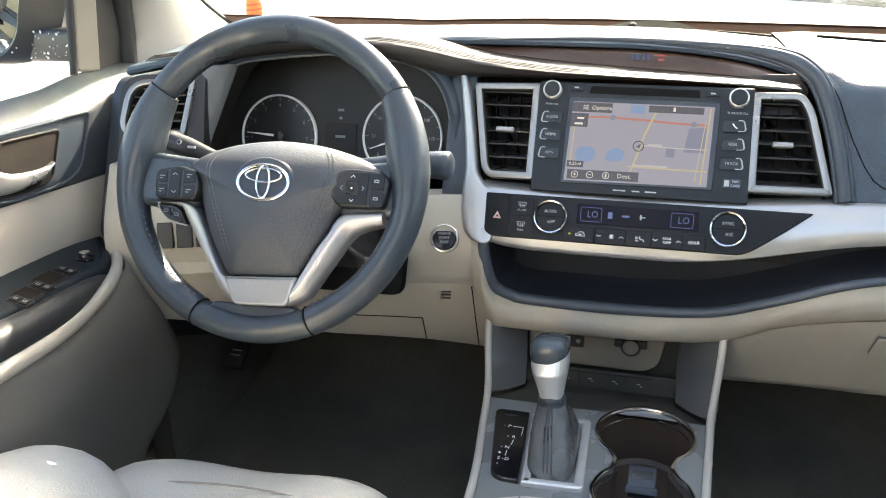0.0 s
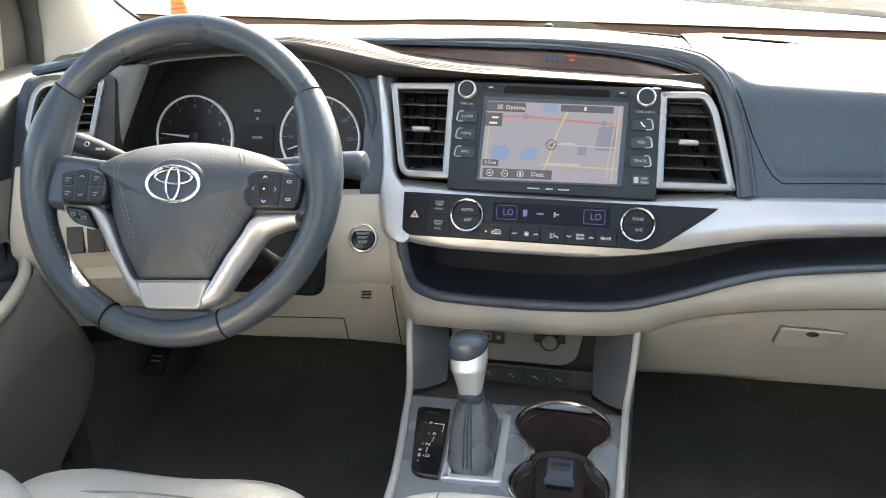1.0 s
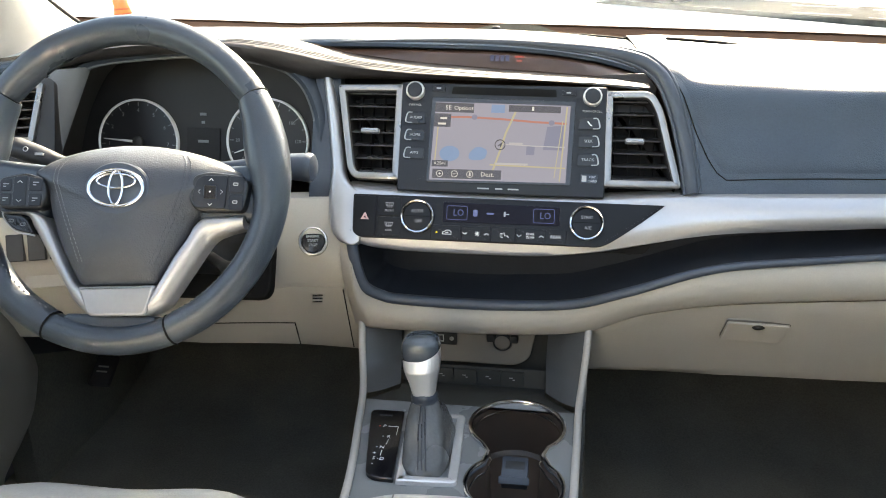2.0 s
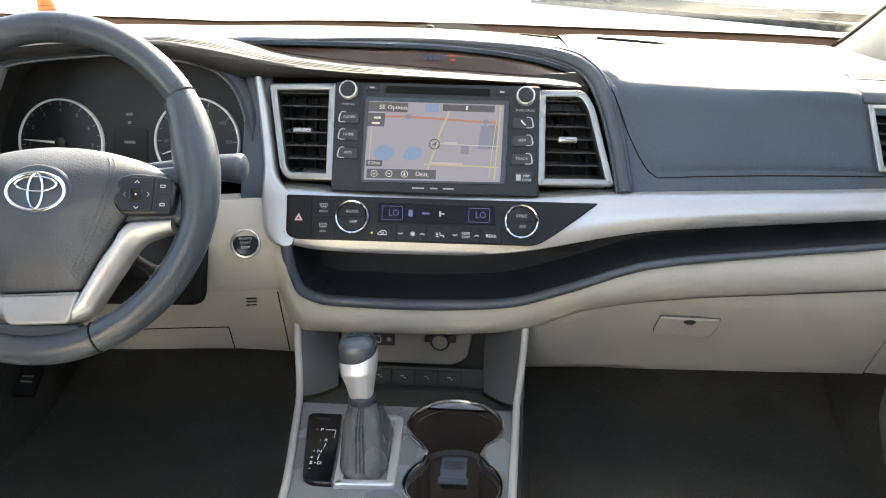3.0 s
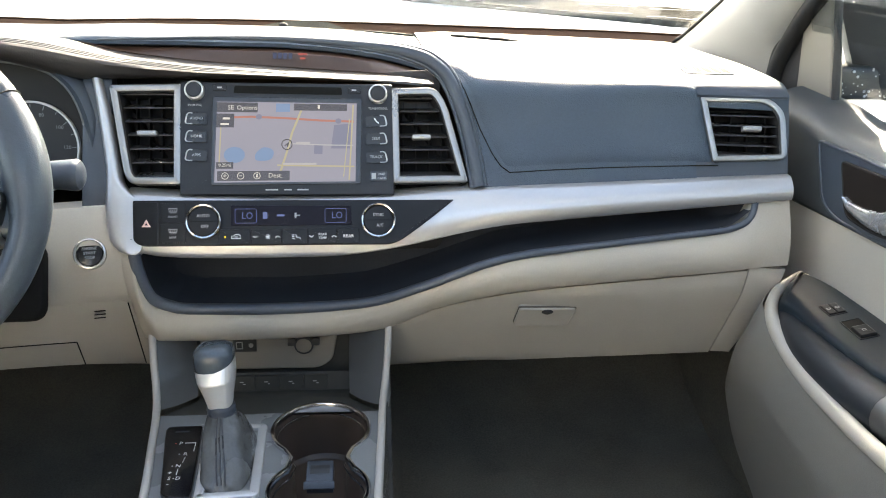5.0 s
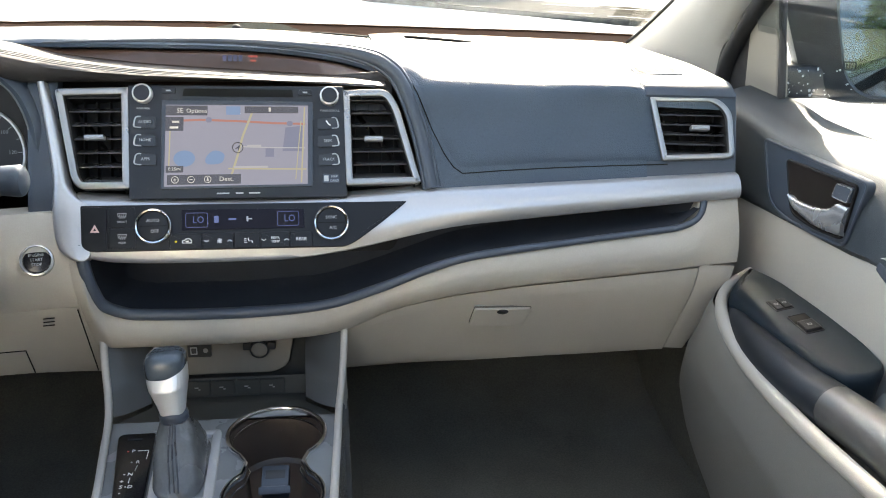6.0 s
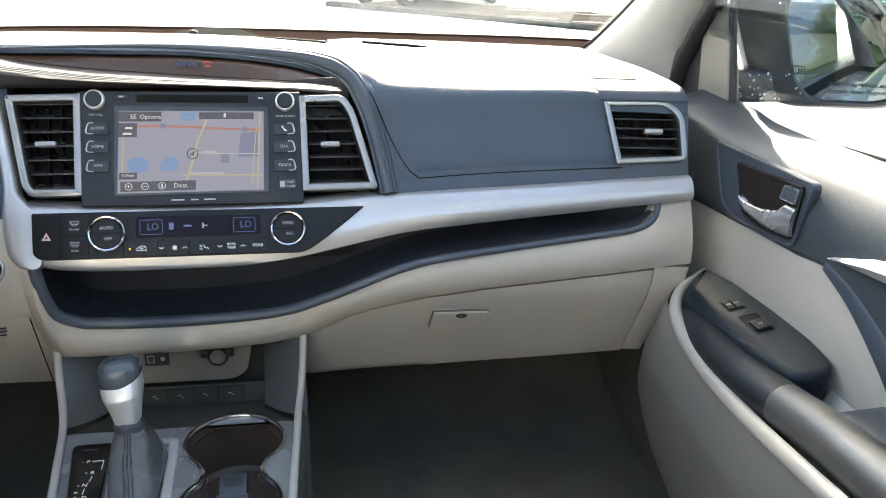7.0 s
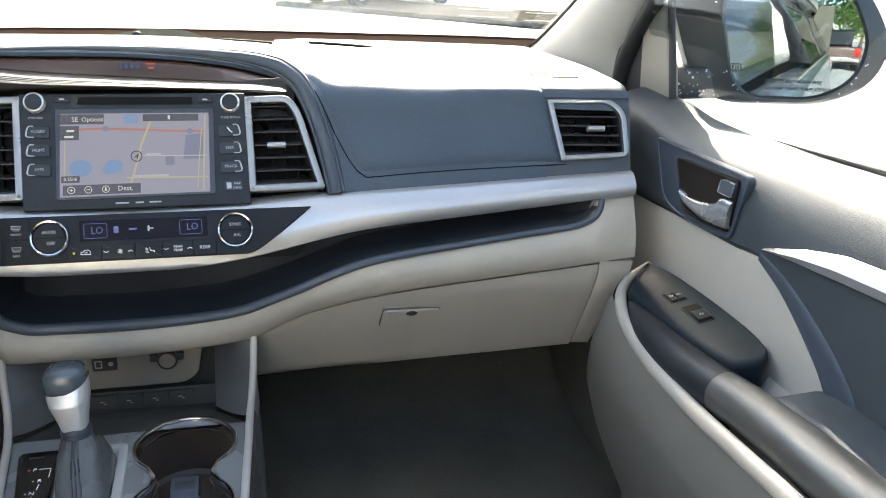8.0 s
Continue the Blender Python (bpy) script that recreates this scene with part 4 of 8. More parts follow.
for u, v in ((0.075, 0.08), (0.185, 0.08), (0.30, 0.08)):
    bm = bmesh.new()
    cx, cy = on_map(u, v)
    hoop(bm, circle(cx, cy, 0.0046, 20), 0.0008, HM, 0.0085, 0.0089, 0.0001)
    part("menu_ring", bm, INK, screen)
    bm = bmesh.new()
    if u < 0.25:
        slab(bm, rect(cx - 0.002, cy - 0.0004, cx + 0.002, cy + 0.0004), HM, 0.0086, 0.0090)
    else:
        slab(bm, [(cx - 0.0014, cy - 0.0022), (cx + 0.0014, cy - 0.0022), (cx + 0.0006, cy + 0.0026), (cx - 0.0006, cy + 0.0026)], HM, 0.0086, 0.0090)
    part("menu_sign", bm, INK, screen)
    if u == 0.075:
        bm = bmesh.new()
        slab(bm, rect(cx - 0.0004, cy - 0.002, cx + 0.0004, cy + 0.002), HM, 0.0086, 0.0090)
        part("menu_sign", bm, INK, screen)
for txt, u, v, s in (("SE", 0.10, 0.925, 0.0085), ("Options", 0.215, 0.925, 0.0080), ("Dest.", 0.43, 0.08, 0.0085), ("0.25mi", 0.070, 0.212, 0.0058)):
    cx, cy = on_map(u, v)
    lettering("menu_letters", txt, s, HM, INK, screen, cx, cy, 0.0088)
for u, v, w in ((0.07, 0.79, 0.05), (0.06, 0.72, 0.06), (0.62, 0.49, 0.10), (0.60, 0.225, 0.24)):
    cx, cy = on_map(u, v)
    bm = bmesh.new()
    slab(bm, rect(cx - w * 0.09, cy - 0.0013, cx + w * 0.09, cy + 0.0013), HM, 0.0082, 0.0088)
    part("caption_bar", bm, PALE if v < 0.6 else INK, screen)
bm = bmesh.new()
slab(bm, rect(*on_map(0.72, 0.92), *on_map(0.735, 0.97)), HM, 0.0085, 0.0089)
part("status_bar", bm, INK, screen)
# knobs
for x, y, txt in ((-0.118, 0.1205, "PWR·VOL"), (0.119, 0.1165, "TUNE·SCROLL")):
    bm = bmesh.new()
    spun(bm, [(0.0125, 0.004), (0.0125, 0.013), (0.0120, 0.0155), (0.0105, 0.0165), (0.0098, 0.0155)], HM @ pose(x, y, 0), 40)
    k = part("knob", bm, BRIGHT, head, "chrome-ringed turning knob")
    bm = bmesh.new()
    spun(bm, [(0.0101, 0.006), (0.0101, 0.0155), (0.0090, 0.0166), (0.003, 0.0170), (0.0003, 0.0170)], HM @ pose(x, y, 0), 40)
    part("cap", bm, BEZEL, k)
    lettering("label", txt, 0.0040, HM, PRINT, head, x, y - 0.0185, 0.0063)
# side buttons
DULL_EDGE = mat("dull_grey_edge", (0.42, 0.42, 0.42), 0.35, metal=0.5, vary=0.04)
FACE = mat("black_button_face", (0.010, 0.011, 0.012), 0.30, vary=0.05)
for side, names in ((-1, ("AUDIO", "HOME", "APPS")), (1, ("", "SEEK", "TRACK"))):
    for k, txt in enumerate(names):
        x, y = 0.1170 * side, (0.0845, 0.061, 0.0365)[k] - (0.003 if side > 0 else 0)
        o = [(x - 0.014, y - 0.0072), (x + 0.0145, y - 0.0085), (x + 0.0145, y + 0.0065), (x - 0.010, y + 0.0082)]
        if side > 0:
            o = [(2 * x - a, b) for a, b in o]
        o = rounded(o, 0.003)
        bm = bmesh.new()
        slab(bm, o, HM, 0.002, 0.0078, 0.0008)
        b = part("button", bm, FACE, head, "dark button with a chrome edge")
        bm = bmesh.new()
        hoop(bm, o, 0.0006, HM, 0.003, 0.0081, 0.0002)
        part("edge", bm, BEZEL, b)
        bm = bmesh.new()
        e = [(x + side * a, y + c) for a, c in ((0.004, 0.0068), (0.0085, 0.0070), (0.0110, 0.0045), (0.0122, 0.0), (0.0128, -0.0040), (0.0110, -0.0066), (0.004, -0.0071))]
        sweep(bm, spline([HM @ Vector((a, c, 0.0080)) for a, c in e], 4), 0.0011, 0.0008, n=8)
        part("bright_edge", bm, DULL_EDGE, b, "grey rounded end of the button")
        if txt:
            lettering("label", txt, 0.0052, HM, PRINT, b, x - side * 0.001, y, 0.0080)
        else:
            bm = bmesh.new()
            sweep(bm, [HM @ Vector((x - 0.003 + i * 0.0012, y + 0.003 - 0.006 * math.sin(i / 5 * 1.57), 0.0082)) for i in range(6)], 0.0009, n=6)
            part("handset_sign", bm, WHITE, b)
bm = bmesh.new()
slab(bm, rect(0.1075, 0.002, 0.130, 0.0150, 0.002), HM, 0.002, 0.0068, 0.0006)
b = part("button", bm, PIANO, head, "small map card button")
lettering("label", "MAP", 0.0044, HM, PRINT, b, 0.123, 0.0108, 0.0070)
lettering("label", "CARD", 0.0044, HM, PRINT, b, 0.123, 0.0055, 0.0070)
bm = bmesh.new()
slab(bm, rect(0.1095, 0.0045, 0.1155, 0.0125), HM, 0.0066, 0.0070)
part("sign", bm, GREYPRINT, b)
# disc slot and its small buttons
bm = bmesh.new()
slab(bm, rounded([(-0.069, 0.1180), (0.072, 0.1160), (0.071, 0.1258), (-0.067, 0.1278)], 0.0015), HM, 0.003, 0.0066)
part("disc_slot", bm, SEAM, head, "long dark disc slot")
for x, y in ((-0.0865, 0.1250), (0.0875, 0.1220)):
    bm = bmesh.new()
    slab(bm, rect(x - 0.009, y - 0.0040, x + 0.009, y + 0.0040, 0.001), HM, 0.003, 0.0078, 0.0008)
    b = part("button", bm, BEZEL, head)
    bm = bmesh.new()
    slab(bm, rect(x - 0.003, y - 0.001, x + 0.003, y + 0.001), HM, 0.007, 0.0080)
    part("sign", bm, GREYPRINT, b)
for x, w in ((-0.020, 0.010), (0.001, 0.006), (0.020, 0.009)):
    bm = bmesh.new()
    slab(bm, rect(x - w * 0.8, -0.0098, x + w * 0.8, -0.0080), HM, 0.005, 0.0064)
    part("caption_bar", bm, GREYPRINT, head)

# ---------------------------------------------------------------- climate panel
clim = thing("climate_panel", "gloss black climate panel with two chrome-ringed dials", "control panel", (0, -0.02, 0.55))
CM = Matrix.Translation((0, 0.02, -0.55)) @ STACK
PLATE = mat("dark_grey_control_plate", (0.008, 0.0085, 0.010), 0.34, vary=0.06, spec=0.22)
bm = bmesh.new()
slab(bm, rounded([(-0.1955, -0.0225), (0.2175, -0.0235), (0.196, -0.041), (0.171, -0.060), (0.148, -0.076), (0.135, -0.0815), (-0.184, -0.0815), (-0.1945, -0.075)], [0.003, 0.003, 0.01, 0.02, 0.01, 0.008, 0.008, 0.008]), CM, 0.0, 0.0115, 0.001)
part("faceplate", bm, PLATE, clim)
for x, top, low in ((-0.105, "AUTO", "OFF"), (0.118, "SYNC", "A/C")):
    dm = CM @ pose(x, -0.0505, 0.0)
    bm = bmesh.new()
    spun(bm, [(0.0232, 0.008), (0.0232, 0.018), (0.0228, 0.0205), (0.0215, 0.0218), (0.0198, 0.0212), (0.0188, 0.018)], dm, 56)
    ring = part("dial", bm, CHROME, clim, "chrome-ringed temperature dial")
    bm = bmesh.new()
    spun(bm, [(0.0190, 0.012), (0.0190, 0.0185), (0.0181, 0.0196), (0.001, 0.0202)], dm, 48)
    cap = part("face", bm, PLATE, ring)
    bm = bmesh.new()
    block(bm, dm, -0.017, 0.017, -0.0004, 0.0004, 0.0195, 0.0205, 0)
    part("divider", bm, SEAM, cap)
    lettering("label", top, 0.0058, dm, PRINT, cap, 0, 0.0068, 0.0204)
    lettering("label", low, 0.0058, dm, PRINT, cap, 0.002, -0.0068, 0.0204)
bm = bmesh.new()
slab(bm, rounded([(-0.0715, -0.0565), (0.0835, -0.0560), (0.0825, -0.0310), (-0.0715, -0.0295)], 0.002), CM, 0.008, 0.0125, 0.0006)
lcd = part("display", bm, mat("blue_grey_display", (0.006, 0.006, 0.010), 0.40, spec=0.1, emit=(0.10, 0.11, 0.22), power=0.006), clim, "dim blue-grey temperature display")
LCD = glow("display_digits", (0.30, 0.40, 1.0), 0.32)
for x in (-0.0505, 0.0645):
    lettering("digits", "LO", 0.0125, CM, LCD, lcd, x, -0.0435, 0.0127, squeeze=0.9)
    bm = bmesh.new()
    hoop(bm, rect(x - 0.016, -0.053, x + 0.012, -0.034, 0.003), 0.0007, CM, 0.0122, 0.0128, 0.0001)
    part("digit_frame", bm, LCD, lcd)
for x, w, h in ((-0.028, 0.003, 0.009), (-0.008, 0.005, 0.0025), (0.011, 0.0012, 0.007), (0.014, 0.003, 0.0014)):
    bm = bmesh.new()
    slab(bm, rect(x - w, -0.043 - h / 2, x + w, -0.043 + h / 2, 0.0015), CM, 0.0120, 0.0127)
    part("sign", bm, LCD if x < 0 else GREYPRINT, lcd)
# hazard and demister buttons
bm = bmesh.new()
slab(bm, rounded([(-0.1935, -0.0250), (-0.1635, -0.0250), (-0.1630, -0.0805), (-0.185, -0.0805), (-0.1930, -0.074)], 0.003), CM, 0.006, 0.0130, 0.0008)
hz = part("hazard_button", bm, PLATE, clim, "dark hazard button with a pale triangle")
bm = bmesh.new()
hoop(bm, [(-0.1835, -0.0570), (-0.1720, -0.0570), (-0.1777, -0.0470)], 0.0022, CM, 0.0126, 0.0134, 0.0002)
part("triangle", bm, mat("pale_red_print", (0.65, 0.42, 0.38), 0.5), hz)
for k, txt in enumerate(("FRONT", "REAR")):
    y = -0.0385 - 0.0265 * k
    bm = bmesh.new()
    slab(bm, rect(-0.1605, y - 0.0125, -0.1285, y + 0.0125, 0.002), CM, 0.006, 0.0126, 0.0006)
    b = part("button", bm, PLATE, clim, "dark demister button")
    lettering("label", txt, 0.0038, CM, PRINT, b, -0.1445, y - 0.0055, 0.0128)
    bm = bmesh.new()
    hoop(bm, rounded([(-0.1490, y + 0.0005), (-0.1400, y + 0.0005), (-0.1385, y + 0.0055), (-0.1505, y + 0.0055)], 0.0012), 0.0007, CM, 0.0122, 0.0129, 0.0001)
    part("sign", bm, PRINT, b)
    for d in (-0.0025, 0.0, 0.0025):
        bm = bmesh.new()
        sweep(bm, [CM @ Vector((-0.1445 + d + 0.0006 * math.sin(i * 1.6), y - 0.0015 + i * 0.0014, 0.0129)) for i in range(5)], 0.00035, n=5)
        part("sign", bm, PRINT, b)
for k, (a, c, txt) in enumerate(((-0.0870, -0.0465, ""), (-0.0455, -0.0070, ""), (-0.0060, 0.0265, ""), (0.0275, 0.0640, "REAR TEMP"), (0.0650, 0.0930, "REAR"))):
    bm = bmesh.new()
    slab(bm, rect(a, -0.0805, c, -0.0605, 0.0012), CM, 0.006, 0.0128, 0.0008)
    b = part("button", bm, PLATE, clim, "flat dark climate button")
    x = (a + c) / 2
    if txt == "REAR":
        lettering("label", txt, 0.0058, CM, WHITE, b, x, -0.0705, 0.0130)
    elif txt:
        for j, w in enumerate(txt.split()):
            lettering("label", w, 0.0046, CM, WHITE, b, x, -0.0680 - 0.0048 * j, 0.0130)
    else:
        marks = []
        if k == 0:
            marks = [[(-0.006, -0.002), (-0.0055, 0.001), (-0.003, 0.0013), (-0.001, 0.0034), (0.003, 0.0034), (0.0055, 0.001), (0.006, -0.002), (-0.006, -0.002)], [(-0.002, 0.0), (0.002, 0.0), (0.001, 0.0015)]]
        elif k == 1:
            marks = [[(0, 0), (0.0028 * math.cos(a - 0.5), 0.0028 * math.sin(a - 0.5)), (0.0034 * math.cos(a + 0.3), 0.0034 * math.sin(a + 0.3)), (0, 0)] for a in (0.4, 1.97, 3.54, 5.11)]
        else:
            marks = [[(-0.006, 0.002), (-0.003, 0.002)], [(-0.006, 0.0), (-0.003, 0.0)], [(-0.001, 0.0032), (0.0, -0.001), (0.004, -0.001), (0.005, -0.0035)], [(-0.006, -0.0025), (-0.002, -0.0030)]]
        for line in marks:
            bm = bmesh.new()
            sweep(bm, [CM @ Vector((x + 0.002 + u, -0.0705 + v, 0.0130)) for u, v in line], 0.00055, n=5)
            part("sign", bm, WHITE, b)
    if k in (1, 3):
        for s in (-1, 1):
            bm = bmesh.new()
            sweep(bm, [CM @ Vector((x + s * 0.0145 + d, -0.0705 + s * (0.001 - abs(d) * 0.7) , 0.0131)) for d in (-0.003, 0, 0.003)], 0.0005, n=5)
            part("arrow", bm, WHITE, b)
    if k == 0:
        bm = bmesh.new()
        spun(bm, [(0.0014, 0.012), (0.0014, 0.0135), (0.0003, 0.0138)], CM @ pose(x - 0.012, -0.0705, 0), 12)
        part("lamp", bm, glow("lamp_yellow", (0.9, 0.75, 0.05), 1.2), b, "small lit yellow lamp")

# ---------------------------------------------------------------- start button
SM = face_frame(-0.2525, 0.5165)
st = thing("start_button", "round dark engine start button with a chrome ring", "button", SM.translation)
S0 = Matrix.Translation(-SM.translation) @ SM
bm = bmesh.new()
spun(bm, [(0.0205, -0.006), (0.0205, 0.005), (0.0195, 0.0075), (0.0178, 0.008), (0.0165, 0.006), (0.0160, 0.001)], S0, 48)
part("ring", bm, mat("bright_ring", (0.55, 0.55, 0.54), 0.22, metal=0.7, vary=0.02), st)
bm = bmesh.new()
spun(bm, [(0.0163, -0.004), (0.0163, 0.0035), (0.0150, 0.0050), (0.0003, 0.0054)], S0, 40)
cap = part("cap", bm, PIANO, st)
for j, w in enumerate(("ENGINE", "START", "STOP")):
    lettering("label", w, 0.0052, S0, GREYPRINT, cap, 0, 0.0065 - 0.006 * j, 0.0056)

# ---------------------------------------------------------------- instrument cluster
clus = thing("instrument_cluster", "hooded instrument cluster with two round white-ringed gauges", "instrument cluster", (-0.44, 0.07, 0.64))
K0 = Matrix.Translation((0.44, -0.07, -0.64))
arch = spline([Vector((x, 0, z)) for x, z in ((-0.650, 0.590), (-0.642, 0.637), (-0.626, 0.681), (-0.602, 0.722), (-0.572, 0.743), (-0.530, 0.7515), (-0.442, 0.758), (-0.375, 0.756), (-0.3184, 0.744), (-0.281, 0.720), (-0.262, 0.682), (-0.257, 0.640), (-0.254, 0.590))], 5)
mid = Vector((-0.44, 0, 0.66))
bm = bmesh.new()
rows = []
for p in arch:
    d = (p - mid)
    n = Vector((d.x, 0, d.z)).normalized()
    yl = -0.012 + 0.035 * min(1, max(0, (p.z - 0.60) / 0.16)) - 0.05 * max(0, (-0.44 - p.x) / 0.2) * 0.6 + 0.025 * min(1, max(0, (p.x + 0.36) / 0.06))
    rows.append([K0 @ Vector((p.x + n.x * o, y, p.z + n.z * o)) for o, y in ((0.022, 0.09), (0.020, yl + 0.03), (0.015, yl + 0.004), (0.008, yl - 0.004), (0.001, yl), (-0.003, yl + 0.010), (-0.004, yl + 0.012))])
loft(bm, rows)
part("hood", bm, PAD_SMOOTH, clus, "charcoal hood round the gauges")
# Light caught by the hood's edge, put into a thin pale grey strip.
bm = bmesh.new()
sweep(bm, [r[4].lerp(r[5], 0.5) for r in rows], 0.0022, 0.0030, up=(0, 1, 0), n=10)
part("hood_lip", bm, mat("lit_hood_lip", (0.13, 0.135, 0.14), 0.40, vary=0.05), clus, "lip round the hood opening, light on its edge put into pale grey")
bm = bmesh.new()
loft(bm, [[r[5], r[5].lerp(K0 @ Vector((mid.x, 0.075, mid.z)), 0.0) + Vector((0, 0.02, 0)), Vector((r[5].x, K0[1][3] + 0.105, r[5].z))] for r in rows])
part("hood_lining", bm, mat("brown_black_hood_lining", (0.022, 0.019, 0.017), 0.6, grain=0.1, scale=700), clus, "dark inside of the hood")
CLF = frame_at((-0.44, 0.082, 0.640), (1, 0, 0), (0, 0.25, 1))
bm = bmesh.new()
slab(bm, rect(-0.215, -0.06, 0.215, 0.115, 0.04), K0 @ CLF, -0.01, 0.0, 0.0)
part("dial_plate", bm, mat("brown_black_dial_plate", (0.014, 0.013, 0.013), 0.6, vary=0.08), clus)
GAUGE = mat("gauge_face", (0.010, 0.010, 0.012), 0.4, vary=0.05)
DIMMARK = mat("dim_gauge_print", (0.20, 0.205, 0.215), 0.6, vary=0.03)
GRING = mat("pale_gauge_ring", (0.80, 0.80, 0.80), 0.35, metal=0.0, vary=0.03)
for cx, cz, r, n, labels, needle in ((-0.110, -0.0175, 0.0630, 8, ("0", "1", "2", "3", "4", "5", "6", "7", "8"), 176), (0.0925, -0.0115, 0.0620, 12, ("0", "20", "40", "60", "80", "100", "120", "140"), 200)):
    gm = K0 @ CLF @ pose(cx, cz, 0.0)
    bm = bmesh.new()
    spun(bm, [(r, -0.002), (r, 0.004), (r * 0.5, 0.0035), (0.0005, 0.0035)], gm, 56)
    g = part("gauge", bm, GAUGE, clus, "round dark gauge with a pale ring")
    bm = bmesh.new()
    hoop(bm, circle(0, 0, r + 0.001, 64), 0.0030, gm, 0.0, 0.0075, 0.0012)
    part("ring", bm, GRING, g)
    ticks = len(labels) - 1
    for k in range(ticks * 2 + 1):
        a = radians(215 - 250 * k / (ticks * 2))
        bm = bmesh.new()
        tm = gm @ Euler((0, 0, a)).to_matrix().to_4x4()
        L = 0.0065 if k % 2 == 0 else 0.004
        block(bm, tm, r - 0.003 - L, r - 0.003, -0.0005, 0.0005, 0.0036, 0.0044, 0)
        part("tick", bm, DIMMARK, g)
        if k % 2 == 0:
            lettering("number", labels[k // 2], 0.0078 if ticks == 8 else 0.0070, gm, DIMMARK, g, math.cos(a) * (r - 0.016), math.sin(a) * (r - 0.016), 0.0042)
    bm = bmesh.new()
    nm = gm @ Euler((0, 0, radians(needle))).to_matrix().to_4x4()
    slab(bm, [(-0.004, -0.0022), (r - 0.008, -0.0007), (r - 0.008, 0.0007), (-0.004, 0.0022)], nm, 0.0055, 0.0068, 0.0004)
    part("needle", bm, WHITE, g, "white needle")
    bm = bmesh.new()
    spun(bm, [(0.008, 0.003), (0.008, 0.008), (0.006, 0.0095), (0.0005, 0.0098)], gm, 24)
    part("needle_hub", bm, BLACK, g)
bm = bmesh.new()
slab(bm, rect(-0.034, -0.052, 0.018, 0.006, 0.002), K0 @ CLF, 0.0, 0.002, 0.0005)
info = part("trip_display", bm, mat("dim_grey_display", (0.018, 0.017, 0.017), 0.55, spec=0.3), clus, "dim grey trip display")
for y, w in ((0.026, 0.010), (0.014, 0.005), (-0.014, 0.016)):
    bm = bmesh.new()
    slab(bm, rect(-0.008 - w / 2, y - 0.002, -0.008 + w / 2, y + 0.002), K0 @ CLF, 0.002, 0.0026)
    part("caption_bar", bm, DIMMARK, info)
# charcoal strip between outer vent and hood, the light on it put into grey
bm = bmesh.new()
rows = []
for u in span(0, 1, 12):
    left, right = Vector((-0.611, -0.018, 0.745)).lerp(Vector((-0.640, -0.075, 0.615)), u), Vector((-0.570, -0.018, 0.745)).lerp(Vector((-0.610, -0.075, 0.615)), u)
    rows.append([left.lerp(right, v) + Vector((0, d, 0)) for v, d in ((0, 0.03), (0, -0.004), (0.15, -0.008), (0.5, -0.001), (0.85, 0.011), (1.0, 0.020), (1.0, 0.03))])
loft(bm, rows, close_u=True, caps=True)
part("side_strip", bm, mat("lit_grey_strip", (0.15, 0.155, 0.16), 0.38, vary=0.05), dash, "slim charcoal strip beside the vent, light on it put into grey")

# ---------------------------------------------------------------- steering column and stalks
WC = Vector((-0.392, -0.258, 0.660))
WT = radians(26)
WHEEL = Matrix.Translation(WC) @ Euler((0, 0, radians(3))).to_matrix().to_4x4() @ Matrix(((1, 0, 0, 0), (0, math.sin(WT), -math.cos(WT), 0), (0, math.cos(WT), math.sin(WT), 0), (0, 0, 0, 1)))
col = thing("steering_column", "black moulded steering column shroud", "steering column", WC)
bm = bmesh.new()
W0 = Matrix.Translation(-WC) @ WHEEL
rows = []
for z, w, h in ((-0.045, 0.050, 0.052), (-0.07, 0.056, 0.060), (-0.12, 0.060, 0.066), (-0.20, 0.066, 0.074), (-0.28, 0.07, 0.08)):
    rows.append([W0 @ Vector((x, y - 0.01, z)) for x, y in rect(-w, -h, w, h, 0.03)])
loft(bm, rows, close_u=True, caps=True)
part("shroud", bm, BLACK, col)
# Flat plate under the column; the hollow's shade is put into its black.
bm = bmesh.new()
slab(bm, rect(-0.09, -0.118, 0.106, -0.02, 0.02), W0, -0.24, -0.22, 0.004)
part("knee_recess_plate", bm, mat("hollow_shade_black", (0.007, 0.007, 0.007), 0.8, vary=0.1, spec=0.08), col, "flat black plate for the shaded hollow under the column")
bm = bmesh.new()
CRUISE = spline([Vector(p) for p in ((0.050, -0.062, -0.10), (0.078, -0.076, -0.09), (0.104, -0.092, -0.078), (0.120, -0.103, -0.070))], 5)
sweep(bm, [W0 @ p for p in CRUISE], 1.0, 1.0, up=W0.col[2].xyz, n=16, taper=[lerp(i / (len(CRUISE) - 1), ((0, 0.006), (0.45, 0.0065), (0.55, 0.0105), (0.93, 0.0115), (1.0, 0.006))) for i in range(len(CRUISE))])
lever_part = part("cruise_lever", bm, BLACK, col, "short black cruise lever with pale marks")
for k in range(3):
    q = CRUISE[9 + 2 * k]
    bm = bmesh.new()
    slab(bm, rect(q.x - 0.002, q.y - 0.003, q.x + 0.0025, q.y + 0.0005), W0, q.z + 0.0096, q.z + 0.0116)
    part("mark", bm, PRINT, lever_part)
